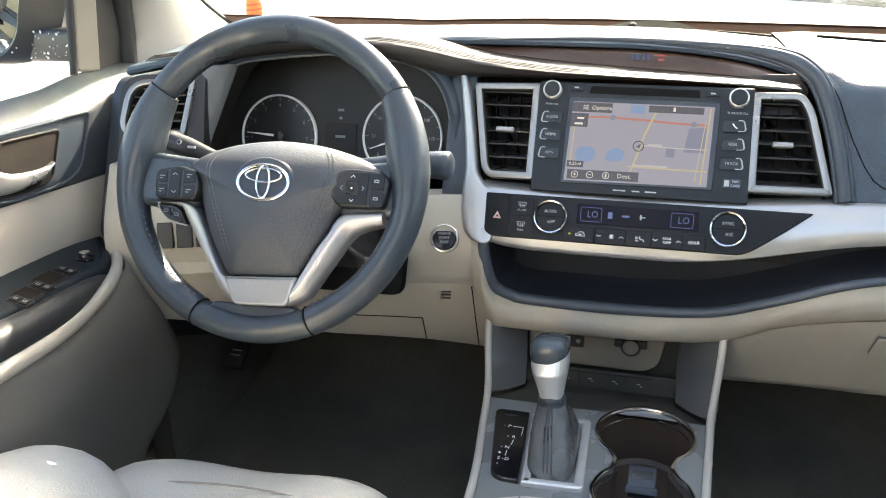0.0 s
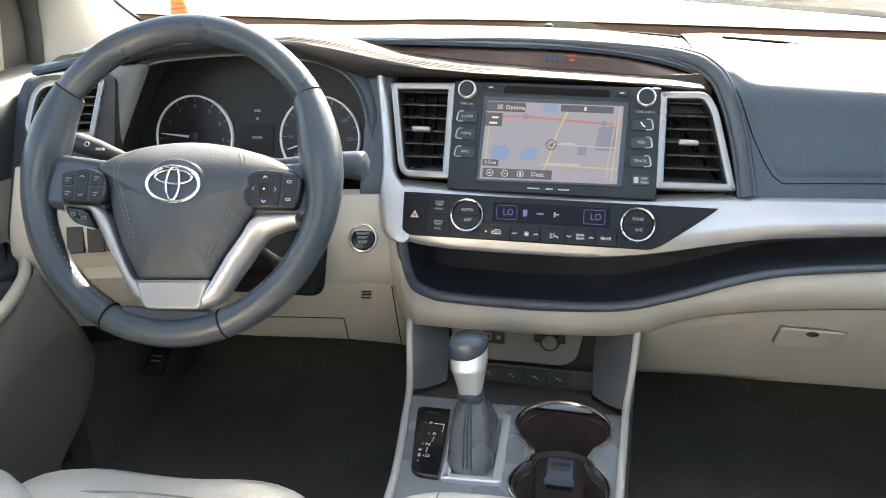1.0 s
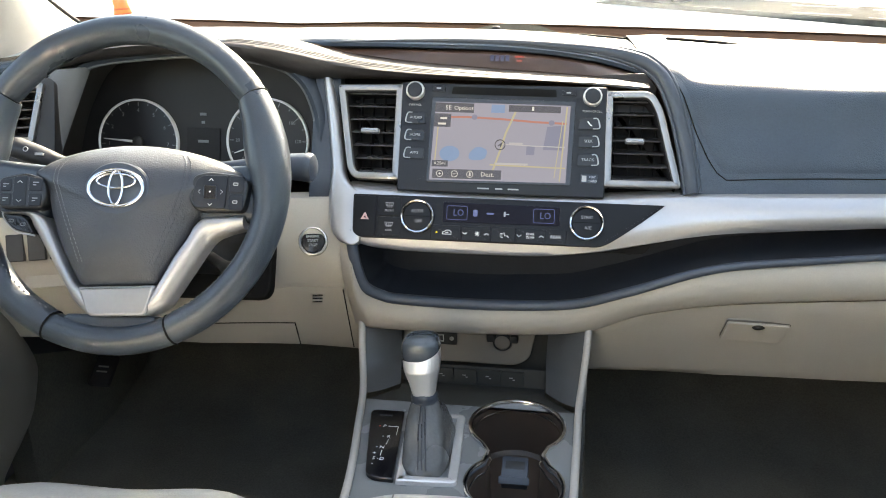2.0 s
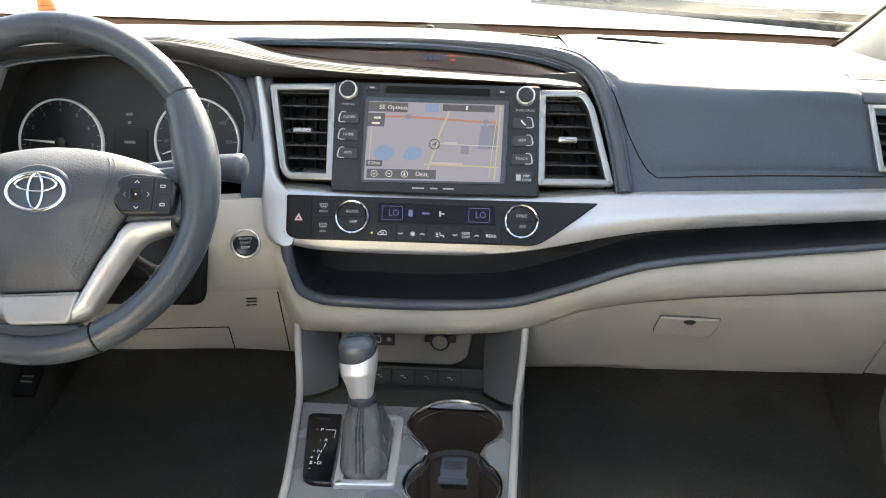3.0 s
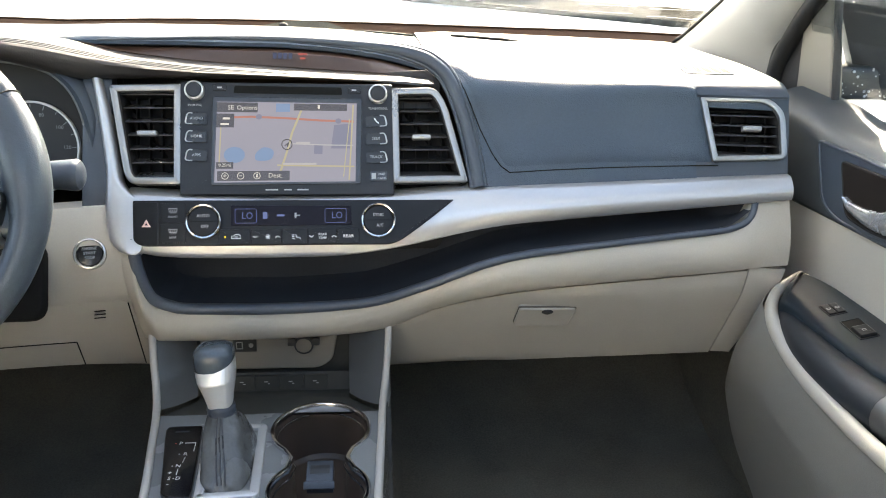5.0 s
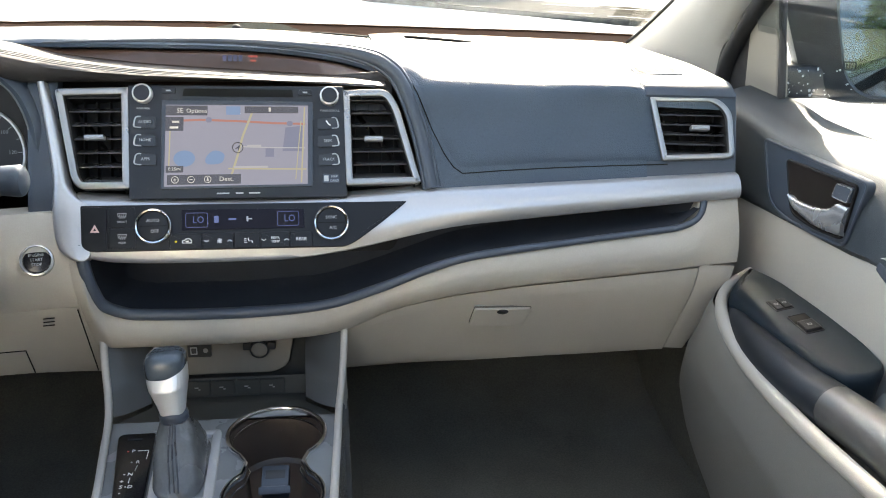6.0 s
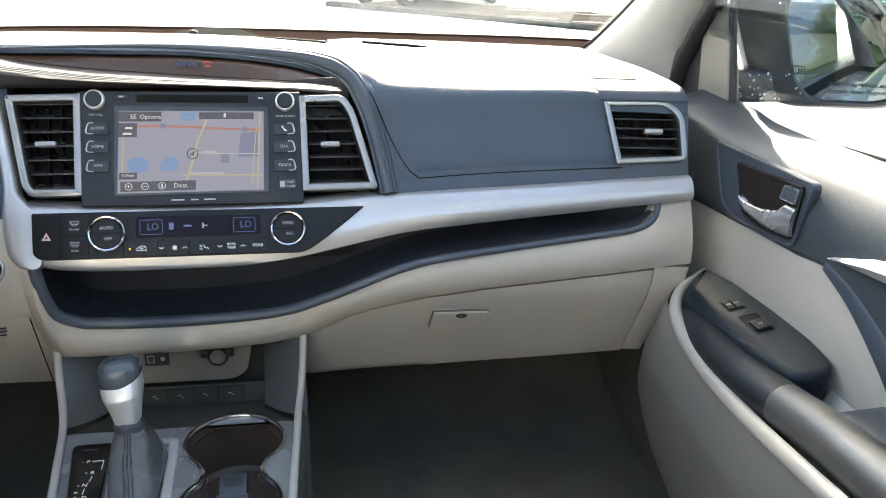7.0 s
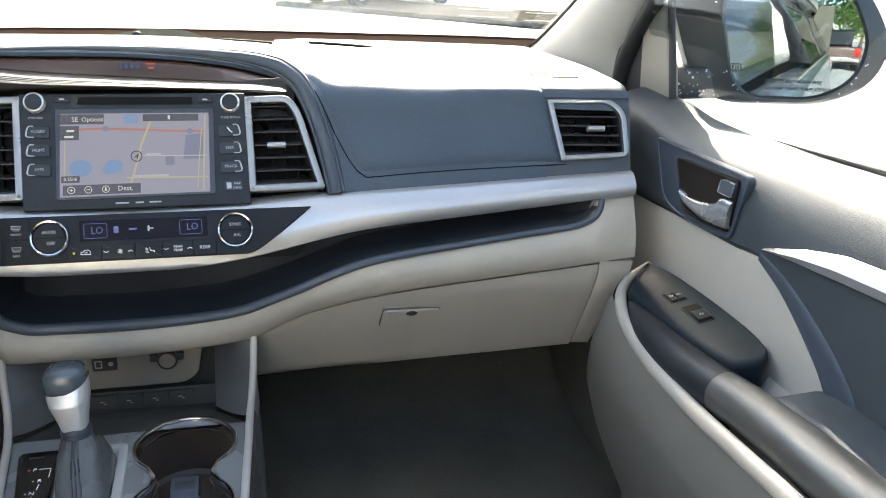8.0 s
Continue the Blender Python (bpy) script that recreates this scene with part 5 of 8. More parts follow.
for name, pts, r, lab in (("turn_signal_stalk", ((-0.05, 0.02, -0.085), (-0.10, 0.030, -0.083), (-0.150, 0.045, -0.080), (-0.185, 0.056, -0.078)), (0.007, 0.008, 0.0125, 0.0135), "dark turn signal stalk with pale signs"),
                          ("wiper_stalk", ((0.05, 0.03, -0.09), (0.10, 0.036, -0.088), (0.160, 0.037, -0.085), (0.194, 0.036, -0.084)), (0.007, 0.009, 0.0155, 0.0190), "dark wiper stalk with a rounded end")):
    t = thing(name, lab, "stalk", WC)
    bm = bmesh.new()
    P = spline([Vector(p) for p in pts], 6)
    tp = [lerp(i / (len(P) - 1) * 3, tuple(enumerate(r))) for i in range(len(P))]
    tp[-1] *= 0.55
    tp[-2] *= 0.88
    sweep(bm, [W0 @ p for p in P], 1.0, 1.0, up=W0.col[2].xyz, n=16, taper=tp)
    part("lever", bm, BLACK if "turn" in name else PAD_SMOOTH, t)
    s = P[int(len(P) * 0.72)]
    bm = bmesh.new()
    hoop(bm, circle(s.x, s.y + 0.002, 0.0032, 16), 0.0008, W0, s.z + 0.0115, s.z + 0.0135, 0.0002)
    part("sign", bm, PRINT, t)
    bm = bmesh.new()
    slab(bm, rect(s.x + 0.012, s.y - 0.005, s.x + 0.022, s.y - 0.002), W0, s.z + 0.009, s.z + 0.0125)
    part("sign", bm, PRINT, t)

# ---------------------------------------------------------------- steering wheel
sw = thing("steering_wheel", "dark leather steering wheel with silver spokes and a round emblem", "steering wheel", WC)
R0, RT = 0.1722, 0.0165
THREAD = mat("grey_thread", (0.13, 0.135, 0.14), 0.8)
for a in (34, 146, 247, 293):
    bm = bmesh.new()
    c, s = math.cos(radians(a)), math.sin(radians(a))
    sweep(bm, [W0 @ Vector(((R0 + RT * 0.99 * math.cos(u)) * c, (R0 + RT * 0.99 * math.cos(u)) * s, RT * 1.125 * math.sin(u))) for u in [2 * math.pi * i / 24 for i in range(24)]], 0.0011, 0.0011, up=W0.to_3x3() @ Vector((-s, c, 0)), n=6, closed=True)
    part("rim_seam", bm, SEAM, sw, "dark seam across the rim")
for a0, a1, m_, lab in ((34, 146, LEATHER, "smooth dark leather upper rim"), (146, 247, LEATHER, "leather side grip with stitching"), (247, 293, LEATHER, "smooth dark lower rim"), (293, 394, LEATHER, "leather side grip with stitching")):
    bm = bmesh.new()
    rows = []
    grip = a0 in (146, 293)
    k = 28
    for i in range(k + 1):
        a = radians(a0 + (a1 - a0) * i / k)
        e = min(i, k - i)
        s = 1.0 + (0.05 if grip else 0.0) - (0.06 if e == 0 else 0.0)
        c, sn = math.cos(a), math.sin(a)
        if grip:
            d = min(abs(a0 + (a1 - a0) * i / k - 168), abs(a0 + (a1 - a0) * i / k - 372), abs(a0 + (a1 - a0) * i / k - 12))
            s += 0.42 * math.exp(-(d / 17) ** 2)
        row = []
        for j in range(18):
            b = 2 * math.pi * j / 18
            rr = R0 + RT * s * math.cos(b) * 0.98 - RT * (s - 1) * 0.95
            row.append(W0 @ Vector((rr * c, rr * sn, RT * s * 1.12 * math.sin(b))))
        rows.append(row)
    loft(bm, rows, close_u=True, caps=True)
    seg = part("rim", bm, m_, sw, lab)
    if grip:
        for i in range(34):
            a = radians(a0 + 4 + (a1 - a0 - 8) * i / 33)
            bm = bmesh.new()
            block(bm, W0 @ Euler((0, 0, a)).to_matrix().to_4x4(), R0 - RT * 1.02, R0 - RT * 0.95, -0.0012, 0.0012, RT * 0.48, RT * 0.55, 0)
            part("stitch", bm, THREAD, seg)
# airbag hub
H0 = W0 @ Matrix.Translation((0.008, 0, 0))
HUB_MID = Vector((0.008, -0.035))
hub = rounded([(-0.0326, -0.1165), (0.0516, -0.1120), (0.0640, -0.0867), (0.0785, -0.0651), (0.090, -0.040), (0.143, 0.0100), (0.1190, 0.0215), (0.0816, 0.0360), (0.0365, 0.0450), (-0.0066, 0.0465), (-0.0459, 0.0390), (-0.0758, 0.0260), (-0.0971, 0.0078), (-0.0790, -0.0100), (-0.0745, -0.0331), (-0.0590, -0.0748)],
              [0.005, 0.005, 0.03, 0.03, 0.012, 0.006, 0.03, 0.04, 0.05, 0.05, 0.04, 0.03, 0.006, 0.01, 0.03, 0.03], 5)
HUB_RISE = ((0.25, 0.0262), (0.42, 0.0250), (0.60, 0.0218), (0.80, 0.0168), (0.93, 0.0135), (0.98, 0.0095), (1.0, -0.006))


def hub_fall(y):
    """How far the cover's crown rolls away from the driver."""
    return 0.026 * min(1.2, max(0.0, (y - 0.008) / 0.036)) ** 1.4


bm = bmesh.new()
rings = []
for f, z in ((0.98, -0.040),) + tuple(reversed(HUB_RISE)):
    rings.append([W0 @ Vector((*q, z - hub_fall(q.y))) for q in (HUB_MID + (Vector(p) - HUB_MID) * f for p in hub)])
loft(bm, rings, close_u=True, caps=True)
cover = part("airbag_cover", bm, HUB, sw, "dark grained airbag cover")


def hub_z(x, y):
    """Height of the cover over the wheel's plane."""
    d = Vector((x, y)) - HUB_MID
    for i, p in enumerate(hub):
        a, b = Vector(p) - HUB_MID, Vector(hub[(i + 1) % len(hub)]) - HUB_MID
        det = a.x * b.y - a.y * b.x
        if abs(det) > 1e-12:
            u, v = (d.x * b.y - d.y * b.x) / det, (a.x * d.y - a.y * d.x) / det
            if u >= 0 and v >= 0:
                return lerp(u + v, HUB_RISE) - hub_fall(y)
    return 0.0


for offset, s in ((0.0, -1), (0.0050, -1), (0.0, 1), (0.0050, 1)):
    line = spline([Vector((HUB_MID.x + s * (x - offset), y, 0)) for x, y in ((0.0650, 0.0300), (0.0732, 0.0200), (0.0760, 0.0080), (0.0755, -0.0025), (0.0720, -0.0153), (0.0675, -0.0277), (0.0590, -0.0483), (0.0490, -0.0728), (0.0420, -0.0900))], 5)
    for p, q in zip(line[:-1], line[1:]):
        bm = bmesh.new()
        sweep(bm, [W0 @ Vector((c.x, c.y, hub_z(c.x, c.y) + 0.0002)) for c in (p.lerp(q, 0.12), p.lerp(q, 0.70))], 0.0005, n=5)
        part("stitch", bm, LEATHER if s > 0 else THREAD, cover)
# emblem: plain crossing rings
bm = bmesh.new()
spun(bm, [(0.036, 0.018), (0.036, 0.0245), (0.034, 0.0262), (0.0005, 0.0265)], H0 @ pose(0, -0.011, 0) @ Matrix.Diagonal((1, 0.80, 1, 1)), 48)
badge = part("badge", bm, PAD_SMOOTH, sw, "round dark emblem dish")
for cx, cy, rx, ry, w in ((0, -0.011, 0.0320, 0.0215, 0.0040), (0, -0.0035, 0.0225, 0.0090, 0.0028), (0, -0.0105, 0.0090, 0.0195, 0.0028)):
    bm = bmesh.new()
    hoop(bm, circle(cx, cy, rx, 48, ry), w, H0, 0.0255, 0.0300, 0.0012)
    part("emblem_ring", bm, CHROME, badge, "chrome ring")
# spokes
SPOKES = {-1: (((-0.1275, -0.0362), (-0.105, -0.0362), (-0.0885, -0.0362), (-0.0775, -0.0430), (-0.0690, -0.0551), (-0.0540, -0.0846), (-0.0390, -0.1107), (-0.0310, -0.1170), (-0.0238, -0.1306)),
               ((-0.1265, -0.0385), (-0.106, -0.0395), (-0.0975, -0.0425), (-0.0935, -0.0510), (-0.0840, -0.0650), (-0.0670, -0.0910), (-0.0495, -0.1180), (-0.0380, -0.1347), (-0.0212, -0.1469))),
          1: (((0.1435, -0.0337), (0.125, -0.0345), (0.1075, -0.0350), (0.0968, -0.0364), (0.0873, -0.0450), (0.0816, -0.0569), (0.0681, -0.0772), (0.0556, -0.1016), (0.0502, -0.1124), (0.0455, -0.1280)),
              ((0.1431, -0.0490), (0.128, -0.0530), (0.113, -0.0590), (0.1065, -0.0645), (0.1010, -0.0720), (0.0960, -0.0800), (0.0835, -0.1005), (0.0700, -0.1225), (0.0620, -0.1345), (0.0425, -0.1450)))}
for s in (-1, 1):
    bm = bmesh.new()
    o = [(s * 0.076, 0.016), (s * 0.158, 0.024), (s * 0.160, -0.040), (s * 0.080, -0.044)]
    slab(bm, rounded(o, 0.014), H0 if s > 0 else W0, -0.026, 0.008, 0.009)
    part("spoke_pad", bm, LEATHER, sw, "dark spoke behind the buttons")
    bm = bmesh.new()
    rows = []
    for a, b in zip(*(spline([Vector((*p, 0)) for p in side], 6) for side in SPOKES[s])):
        a = a.lerp(b, 0.12)
        rows.append([W0 @ (a.lerp(b, u) + Vector((0, 0, z))) for u, z in ((0.0, -0.012), (0.0, 0.010), (0.04, 0.0125), (0.14, 0.0142), (0.30, 0.0148), (0.50, 0.0140), (0.75, 0.0118), (0.93, 0.0085), (1.0, 0.004), (1.0, -0.012))])
    loft(bm, rows, close_u=True, caps=True)
    part("spoke", bm, SATIN, sw, "bright satin silver spoke", angle=50)
    bm = bmesh.new()
    if s > 0:
        o = [(0.0890, 0.0060), (0.1050, 0.0100), (0.1373, 0.0072), (0.1500, 0.0010), (0.1475, -0.0216), (0.1441, -0.0325), (0.0930, -0.0330), (0.0835, -0.0180)]
    else:
        o = [(-0.1303, -0.0010), (-0.0987, 0.0051), (-0.0787, -0.0003), (-0.0735, -0.0192), (-0.0786, -0.0345), (-0.1265, -0.0350), (-0.1290, -0.0215)]
    B0 = W0 @ Matrix.Translation((0, 0, 0.0035 if s > 0 else 0.002))
    slab(bm, rounded(o, 0.007, 5), B0, 0.0, 0.0176, 0.003)
    pad = part("button_pad", bm, FACE, sw, "dark panel of thumb buttons")
    if s < 0:
        for (x0, y0, x1, y1), tilt in (((-0.1270, -0.0155, -0.1140, -0.0030), 0.0015), ((-0.1265, -0.0315, -0.1135, -0.0175), 0.0), ((-0.1120, -0.0315, -0.0965, 0.0005), 0.002), ((-0.0945, -0.0150, -0.0785, 0.0010), -0.002), ((-0.0940, -0.0315, -0.0790, -0.0170), 0.0)):
            bm = bmesh.new()
            slab(bm, rounded([(x0, y0), (x1, y0), (x1, y1 + tilt), (x0, y1)], 0.0025), B0, 0.014, 0.0186, 0.0012)
            b = part("button", bm, BEZEL, pad)
            cx, cy = (x0 + x1) / 2, (y0 + y1) / 2
            if y1 - y0 > 0.025:
                for d in (-1, 1):
                    bm = bmesh.new()
                    sweep(bm, [B0 @ Vector((cx + q, cy + d * (0.0115 - abs(q) * 0.8), 0.0188)) for q in (-0.0028, 0, 0.0028)], 0.0004, n=5)
                    part("arrow", bm, PRINT, b)
            else:
                for q in (-0.0018, 0.0010):
                    bm = bmesh.new()
                    slab(bm, rect(cx - 0.0026, cy + q, cx + 0.0026 + q, cy + q + 0.0011), B0, 0.0180, 0.0190)
                    part("sign", bm, DIMMARK, b)
        bm = bmesh.new()
        slab(bm, rounded([(-0.1262, -0.0395), (-0.1060, -0.0405), (-0.0985, -0.0440), (-0.0885, -0.0610), (-0.1090, -0.0575), (-0.1205, -0.0490)], [0.002, 0.004, 0.003, 0.002, 0.010, 0.008]), B0, 0.000, 0.0115, 0.0015)
        low = part("phone_panel", bm, FACE, sw, "small black panel with two phone buttons")
        bm = bmesh.new()
        sweep(bm, spline([B0 @ Vector((x, y, 0.0075)) for x, y in ((-0.1280, -0.0370), (-0.1262, -0.0440), (-0.1205, -0.0505), (-0.1090, -0.0585), (-0.0890, -0.0622))], 5), 0.0010, n=8)
        part("edge", bm, SATIN, low, "thin bright edge")
        for o in ([(-0.1230, -0.0425), (-0.1100, -0.0430), (-0.1075, -0.0540), (-0.1170, -0.0485)], [(-0.1070, -0.0435), (-0.0985, -0.0470), (-0.0925, -0.0575), (-0.1045, -0.0550)]):
            bm = bmesh.new()
            slab(bm, rounded(o, 0.002), B0, 0.010, 0.0128, 0.0008)
            b = part("button", bm, BEZEL, low)
            cx, cy = sum(p[0] for p in o) / 4, sum(p[1] for p in o) / 4
            bm = bmesh.new()
            hoop(bm, rect(cx - 0.0028, cy - 0.0018, cx + 0.0028, cy + 0.0018, 0.001), 0.0007, B0, 0.0125, 0.0132, 0.0001)
            part("sign", bm, DIMMARK, b)
    else:
        bm = bmesh.new()
        slab(bm, rounded([(0.0915, -0.0290), (0.0890, -0.0180), (0.0935, 0.0010), (0.1000, 0.0055), (0.1275, 0.0060), (0.1255, -0.0300)], 0.004), B0, 0.014, 0.0190, 0.0010)
        b = part("direction_pad", bm, BEZEL, pad, "four-way button plate")
        for dx, dy, a in ((0, 0.0130, 90), (0, -0.0135, 270), (-0.0125, 0, 180), (0.0120, 0, 0)):
            bm = bmesh.new()
            m = B0 @ pose(0.1095 + dx, -0.012 + dy, 0.0192, 0, 0, a)
            sweep(bm, [m @ Vector(q) for q in ((-0.0012, 0.0022, 0), (0.0012, 0, 0), (-0.0012, -0.0022, 0))], 0.0004, n=5)
            part("arrow", bm, WHITE if dy else PRINT, b)
        bm = bmesh.new()
        slab(bm, rect(0.1015, -0.0195, 0.1165, -0.0045, 0.003), B0, 0.016, 0.0198, 0.0010)
        b = part("button", bm, PIANO, pad)
        bm = bmesh.new()
        slab(bm, circle(0.1090, -0.012, 0.0010, 10), B0, 0.0194, 0.0202)
        part("dot", bm, WHITE, b)
        for y in (-0.0035, -0.0225):
            bm = bmesh.new()
            slab(bm, rect(0.1290, y - 0.0088, 0.1450, y + 0.0088, 0.003), B0, 0.014, 0.0186, 0.0012)
            b = part("button", bm, BEZEL, pad)
            bm = bmesh.new()
            hoop(bm, rect(0.1335, y - 0.0015, 0.1390, y + 0.0018, 0.001), 0.0009, B0, 0.0182, 0.0190, 0.0001)
            part("sign", bm, PRINT, b)
# bright lower bridge between the spokes
bm = bmesh.new()
slab(bm, rounded([(-0.0330, -0.1165), (0.0520, -0.1120), (0.0440, -0.1450), (-0.0212, -0.1475)], [0.003, 0.003, 0.008, 0.008]), W0, -0.018, 0.0155, 0.003)
part("bridge", bm, SATIN, sw, "bright satin silver lower bridge")
bm = bmesh.new()
slab(bm, rounded([(-0.05, -0.145), (0.05, -0.145), (0.06, -0.168), (-0.06, -0.168)], 0.006), W0, -0.016, 0.008, 0.004)
part("rim_bridge", bm, LEATHER, sw)


# ---------------------------------------------------------------- centre console
con = thing("center_console", "slate grey centre console with pale edge strips and twin cup holders", "console", (-0.03, -0.2, 0.0))
C0 = Matrix.Translation((0.03, 0.2, 0.0))
DZ = 0.287
LEFT = [Vector(p) for p in ((-0.201, 0.016, 0.376), (-0.199, 0.002, 0.345), (-0.194, -0.018, 0.313), (-0.186, -0.055, 0.296), (-0.176, -0.12, 0.291), (-0.155, -0.262, 0.291), (-0.146, -0.42, 0.292), (-0.144, -0.62, 0.292))]
RIGHT = [Vector(p) for p in ((0.131, 0.016, 0.384), (0.129, 0.002, 0.350), (0.125, -0.018, 0.313), (0.121, -0.055, 0.296), (0.119, -0.12, 0.291), (0.1145, -0.262, 0.291), (0.112, -0.42, 0.292), (0.112, -0.62, 0.292))]
for P in (LEFT, RIGHT):
    bm = bmesh.new()
    sweep(bm, [C0 @ p for p in spline(P, 8)], 0.0052, 0.0052, n=12)
    part("edge_strip", bm, mat("pale_grey_strip", (0.42, 0.405, 0.38), 0.45, vary=0.05), con, "pale cream-grey edge strip")
CONS = mat("slate_console_plastic", (0.180, 0.193, 0.200), 0.28, grain=0.1, scale=900)


def cup_outline(g=0.0):
    o = []
    for i in range(29):
        a = radians(-47 + 274 * i / 28)
        o.append((0.039 + (0.0625 + g) * math.cos(a), -0.101 + (0.0625 + g) * math.sin(a)))
    o.append((0.0065 - g, -0.168))
    for i in range(29):
        a = radians(135 + 270 * i / 28)
        o.append((0.0435 + (0.0585 + g) * math.cos(a), -0.232 + (0.0585 + g) * math.sin(a)))
    o.append((0.0755 + g, -0.168))
    return o


bm = bmesh.new()
outer = [(p.x, p.y) for p in spline(LEFT[3:], 4)] + [(p.x, p.y) for p in reversed(spline(RIGHT[3:], 4))]
edges = []
for loop in (outer, cup_outline()):
    vs = [bm.verts.new(C0 @ Vector((x, y, DZ))) for x, y in loop]
    edges += [bm.edges.new((vs[i], vs[(i + 1) % len(vs)])) for i in range(len(vs))]
bmesh.ops.triangle_fill(bm, use_beauty=True, use_dissolve=False, edges=edges)
for P in (LEFT, RIGHT):
    Q = spline(P, 4)
    loft(bm, [[C0 @ p for p in Q], [C0 @ Vector((p.x * 1.02 + (-0.005 if P is LEFT else 0.005), p.y, 0.02)) for p in Q]])
part("deck", bm, CONS, con, "slate grey console top", angle=30)
CUBBY = mat("shaded_cubby_black", (0.036, 0.038, 0.036), 0.55, vary=0.08, spec=0.3)
DIMPRINT = mat("dim_grey_print", (0.36, 0.365, 0.365), 0.7, vary=0.03)
# Same plastic as CONS, with the shade under the dashboard put into its colour.
WING = mat("shaded_slate_wing_plastic", (0.066, 0.072, 0.077), 0.34, grain=0.08, scale=900)
# cubby under the dashboard: wings, floor and back wall
for P, inner in ((LEFT, ((-0.150, 0.062, 0.376), (-0.150, 0.056, 0.345), (-0.147, 0.040, 0.313), (-0.140, -0.01, 0.290))), (RIGHT, ((0.074, 0.062, 0.384), (0.073, 0.056, 0.350), (0.072, 0.040, 0.313), (0.074, -0.01, 0.290)))):
    bm = bmesh.new()
    A, B = spline(P[:4], 6), spline([Vector(p) for p in inner], 6)
    loft(bm, [[C0 @ (a.lerp(b, s) + Vector((0, -0.006 * math.sin(math.pi * s), 0))) for s in span(0, 1, 8)] for a, b in zip(A, B)])
    part("wing", bm, WING, con, "slate grey flared side of the cubby, shade put into its colour")
bm = bmesh.new()
loft(bm, [[C0 @ Vector((lx * (1 - s) + rx * s, y, z)) for s in span(0, 1, 10)] for lx, rx, y, z in
          ((-0.186, 0.121, -0.055, 0.2840), (-0.140, 0.074, -0.012, 0.2830), (-0.142, 0.072, 0.010, 0.278), (-0.144, 0.072, 0.028, 0.268), (-0.146, 0.072, 0.046, 0.264), (-0.148, 0.073, 0.056, 0.290))])
# Floor is darker than the deck: the overhang's shade is in its colour.
part("cubby_floor", bm, CUBBY, con, "cubby floor, shade of the overhang put into its colour")
# Same cream as the dashboard; the recess's shade is put into the taupe colour.
bm = bmesh.new()
slab(bm, rounded([(-0.150, 0.287), (0.025, 0.287), (0.046, 0.300), (0.062, 0.385), (-0.150, 0.385)], 0.01), C0 @ frame_at((0, 0.072, 0), (1, 0, 0), (0, 0.0, 1)), -0.01, 0.0, 0.002)
part("socket_wall", bm, SAIL, con, "cream wall with the sockets, shade of its recess put into the colour")
bm = bmesh.new()
slab(bm, rect(-0.16, 0.26, 0.09, 0.40), C0 @ frame_at((0, 0.086, 0), (1, 0, 0), (0, 0, 1)), -0.01, 0.0)
part("cubby_back", bm, CUBBY, con)
for k in range(4):
    bm = bmesh.new()
    bmx = C0 @ frame_at((-0.086 + 0.036 * k, 0.046, 0.2785), (1, 0, 0), (0, 0.18, 1))
    slab(bm, rect(-0.0172, -0.010, 0.0172, 0.010, 0.001), bmx, -0.006, 0.0004, 0.0003)
    b = part("button", bm, CUBBY, con, "dark console button")
    for dx, dy, w, h in ((-0.002, 0.001, 0.005, 0.0012), (0.002, -0.002, 0.003, 0.0012)):
        bm = bmesh.new()
        slab(bm, rect(dx - w * 0.55, dy - h * 0.5, dx + w * 0.55, dy + h * 0.5), bmx, 0.0002, 0.0008)
        part("sign", bm, DIMPRINT, b)
# sockets
sock = frame_at((0.004, 0.071, 0.328), (1, 0, 0), (0, 0, 1))
t = thing("power_socket", "round dark power socket with a hinged cap", "socket", sock.translation)
s0 = Matrix.Translation(-sock.translation) @ sock
bm = bmesh.new()
spun(bm, [(0.0150, -0.004), (0.0150, 0.003), (0.0140, 0.005), (0.0118, 0.005), (0.0112, 0.001), (0.0108, -0.003)], s0, 36)
part("ring", bm, BLACK, t)
bm = bmesh.new()
spun(bm, [(0.0118, -0.003), (0.0118, 0.004), (0.010, 0.0055), (0.0005, 0.006)], s0, 30)
part("cap", bm, SAIL, t, "dull taupe cap")
for s in (-1, 1):
    bm = bmesh.new()
    block(bm, s0, s * 0.018 - 0.006, s * 0.018 + 0.006, 0.000, 0.012, -0.002, 0.006, 0.002)
    part("lug", bm, BLACK, t)
usb = frame_at((-0.084, 0.071, 0.330), (1, 0, 0), (0, 0, 1))
t = thing("usb_port", "small rectangular dark socket plate", "socket", usb.translation)
u0 = Matrix.Translation(-usb.translation) @ usb
bm = bmesh.new()
slab(bm, rect(-0.016, -0.011, 0.018, 0.011, 0.002), u0, -0.002, 0.004, 0.001)
pl = part("plate", bm, BLACK, t)
bm = bmesh.new()
spun(bm, [(0.0035, 0.003), (0.0035, 0.005), (0.002, 0.005), (0.0018, 0.0042)], u0 @ pose(0.010, 0, 0), 18)
part("jack", bm, SATIN, pl)
bm = bmesh.new()
hoop(bm, rect(-0.012, -0.006, -0.002, 0.006, 0.001), 0.0015, u0, 0.003, 0.005, 0.0003)
part("slot", bm, GREYPRINT, pl)

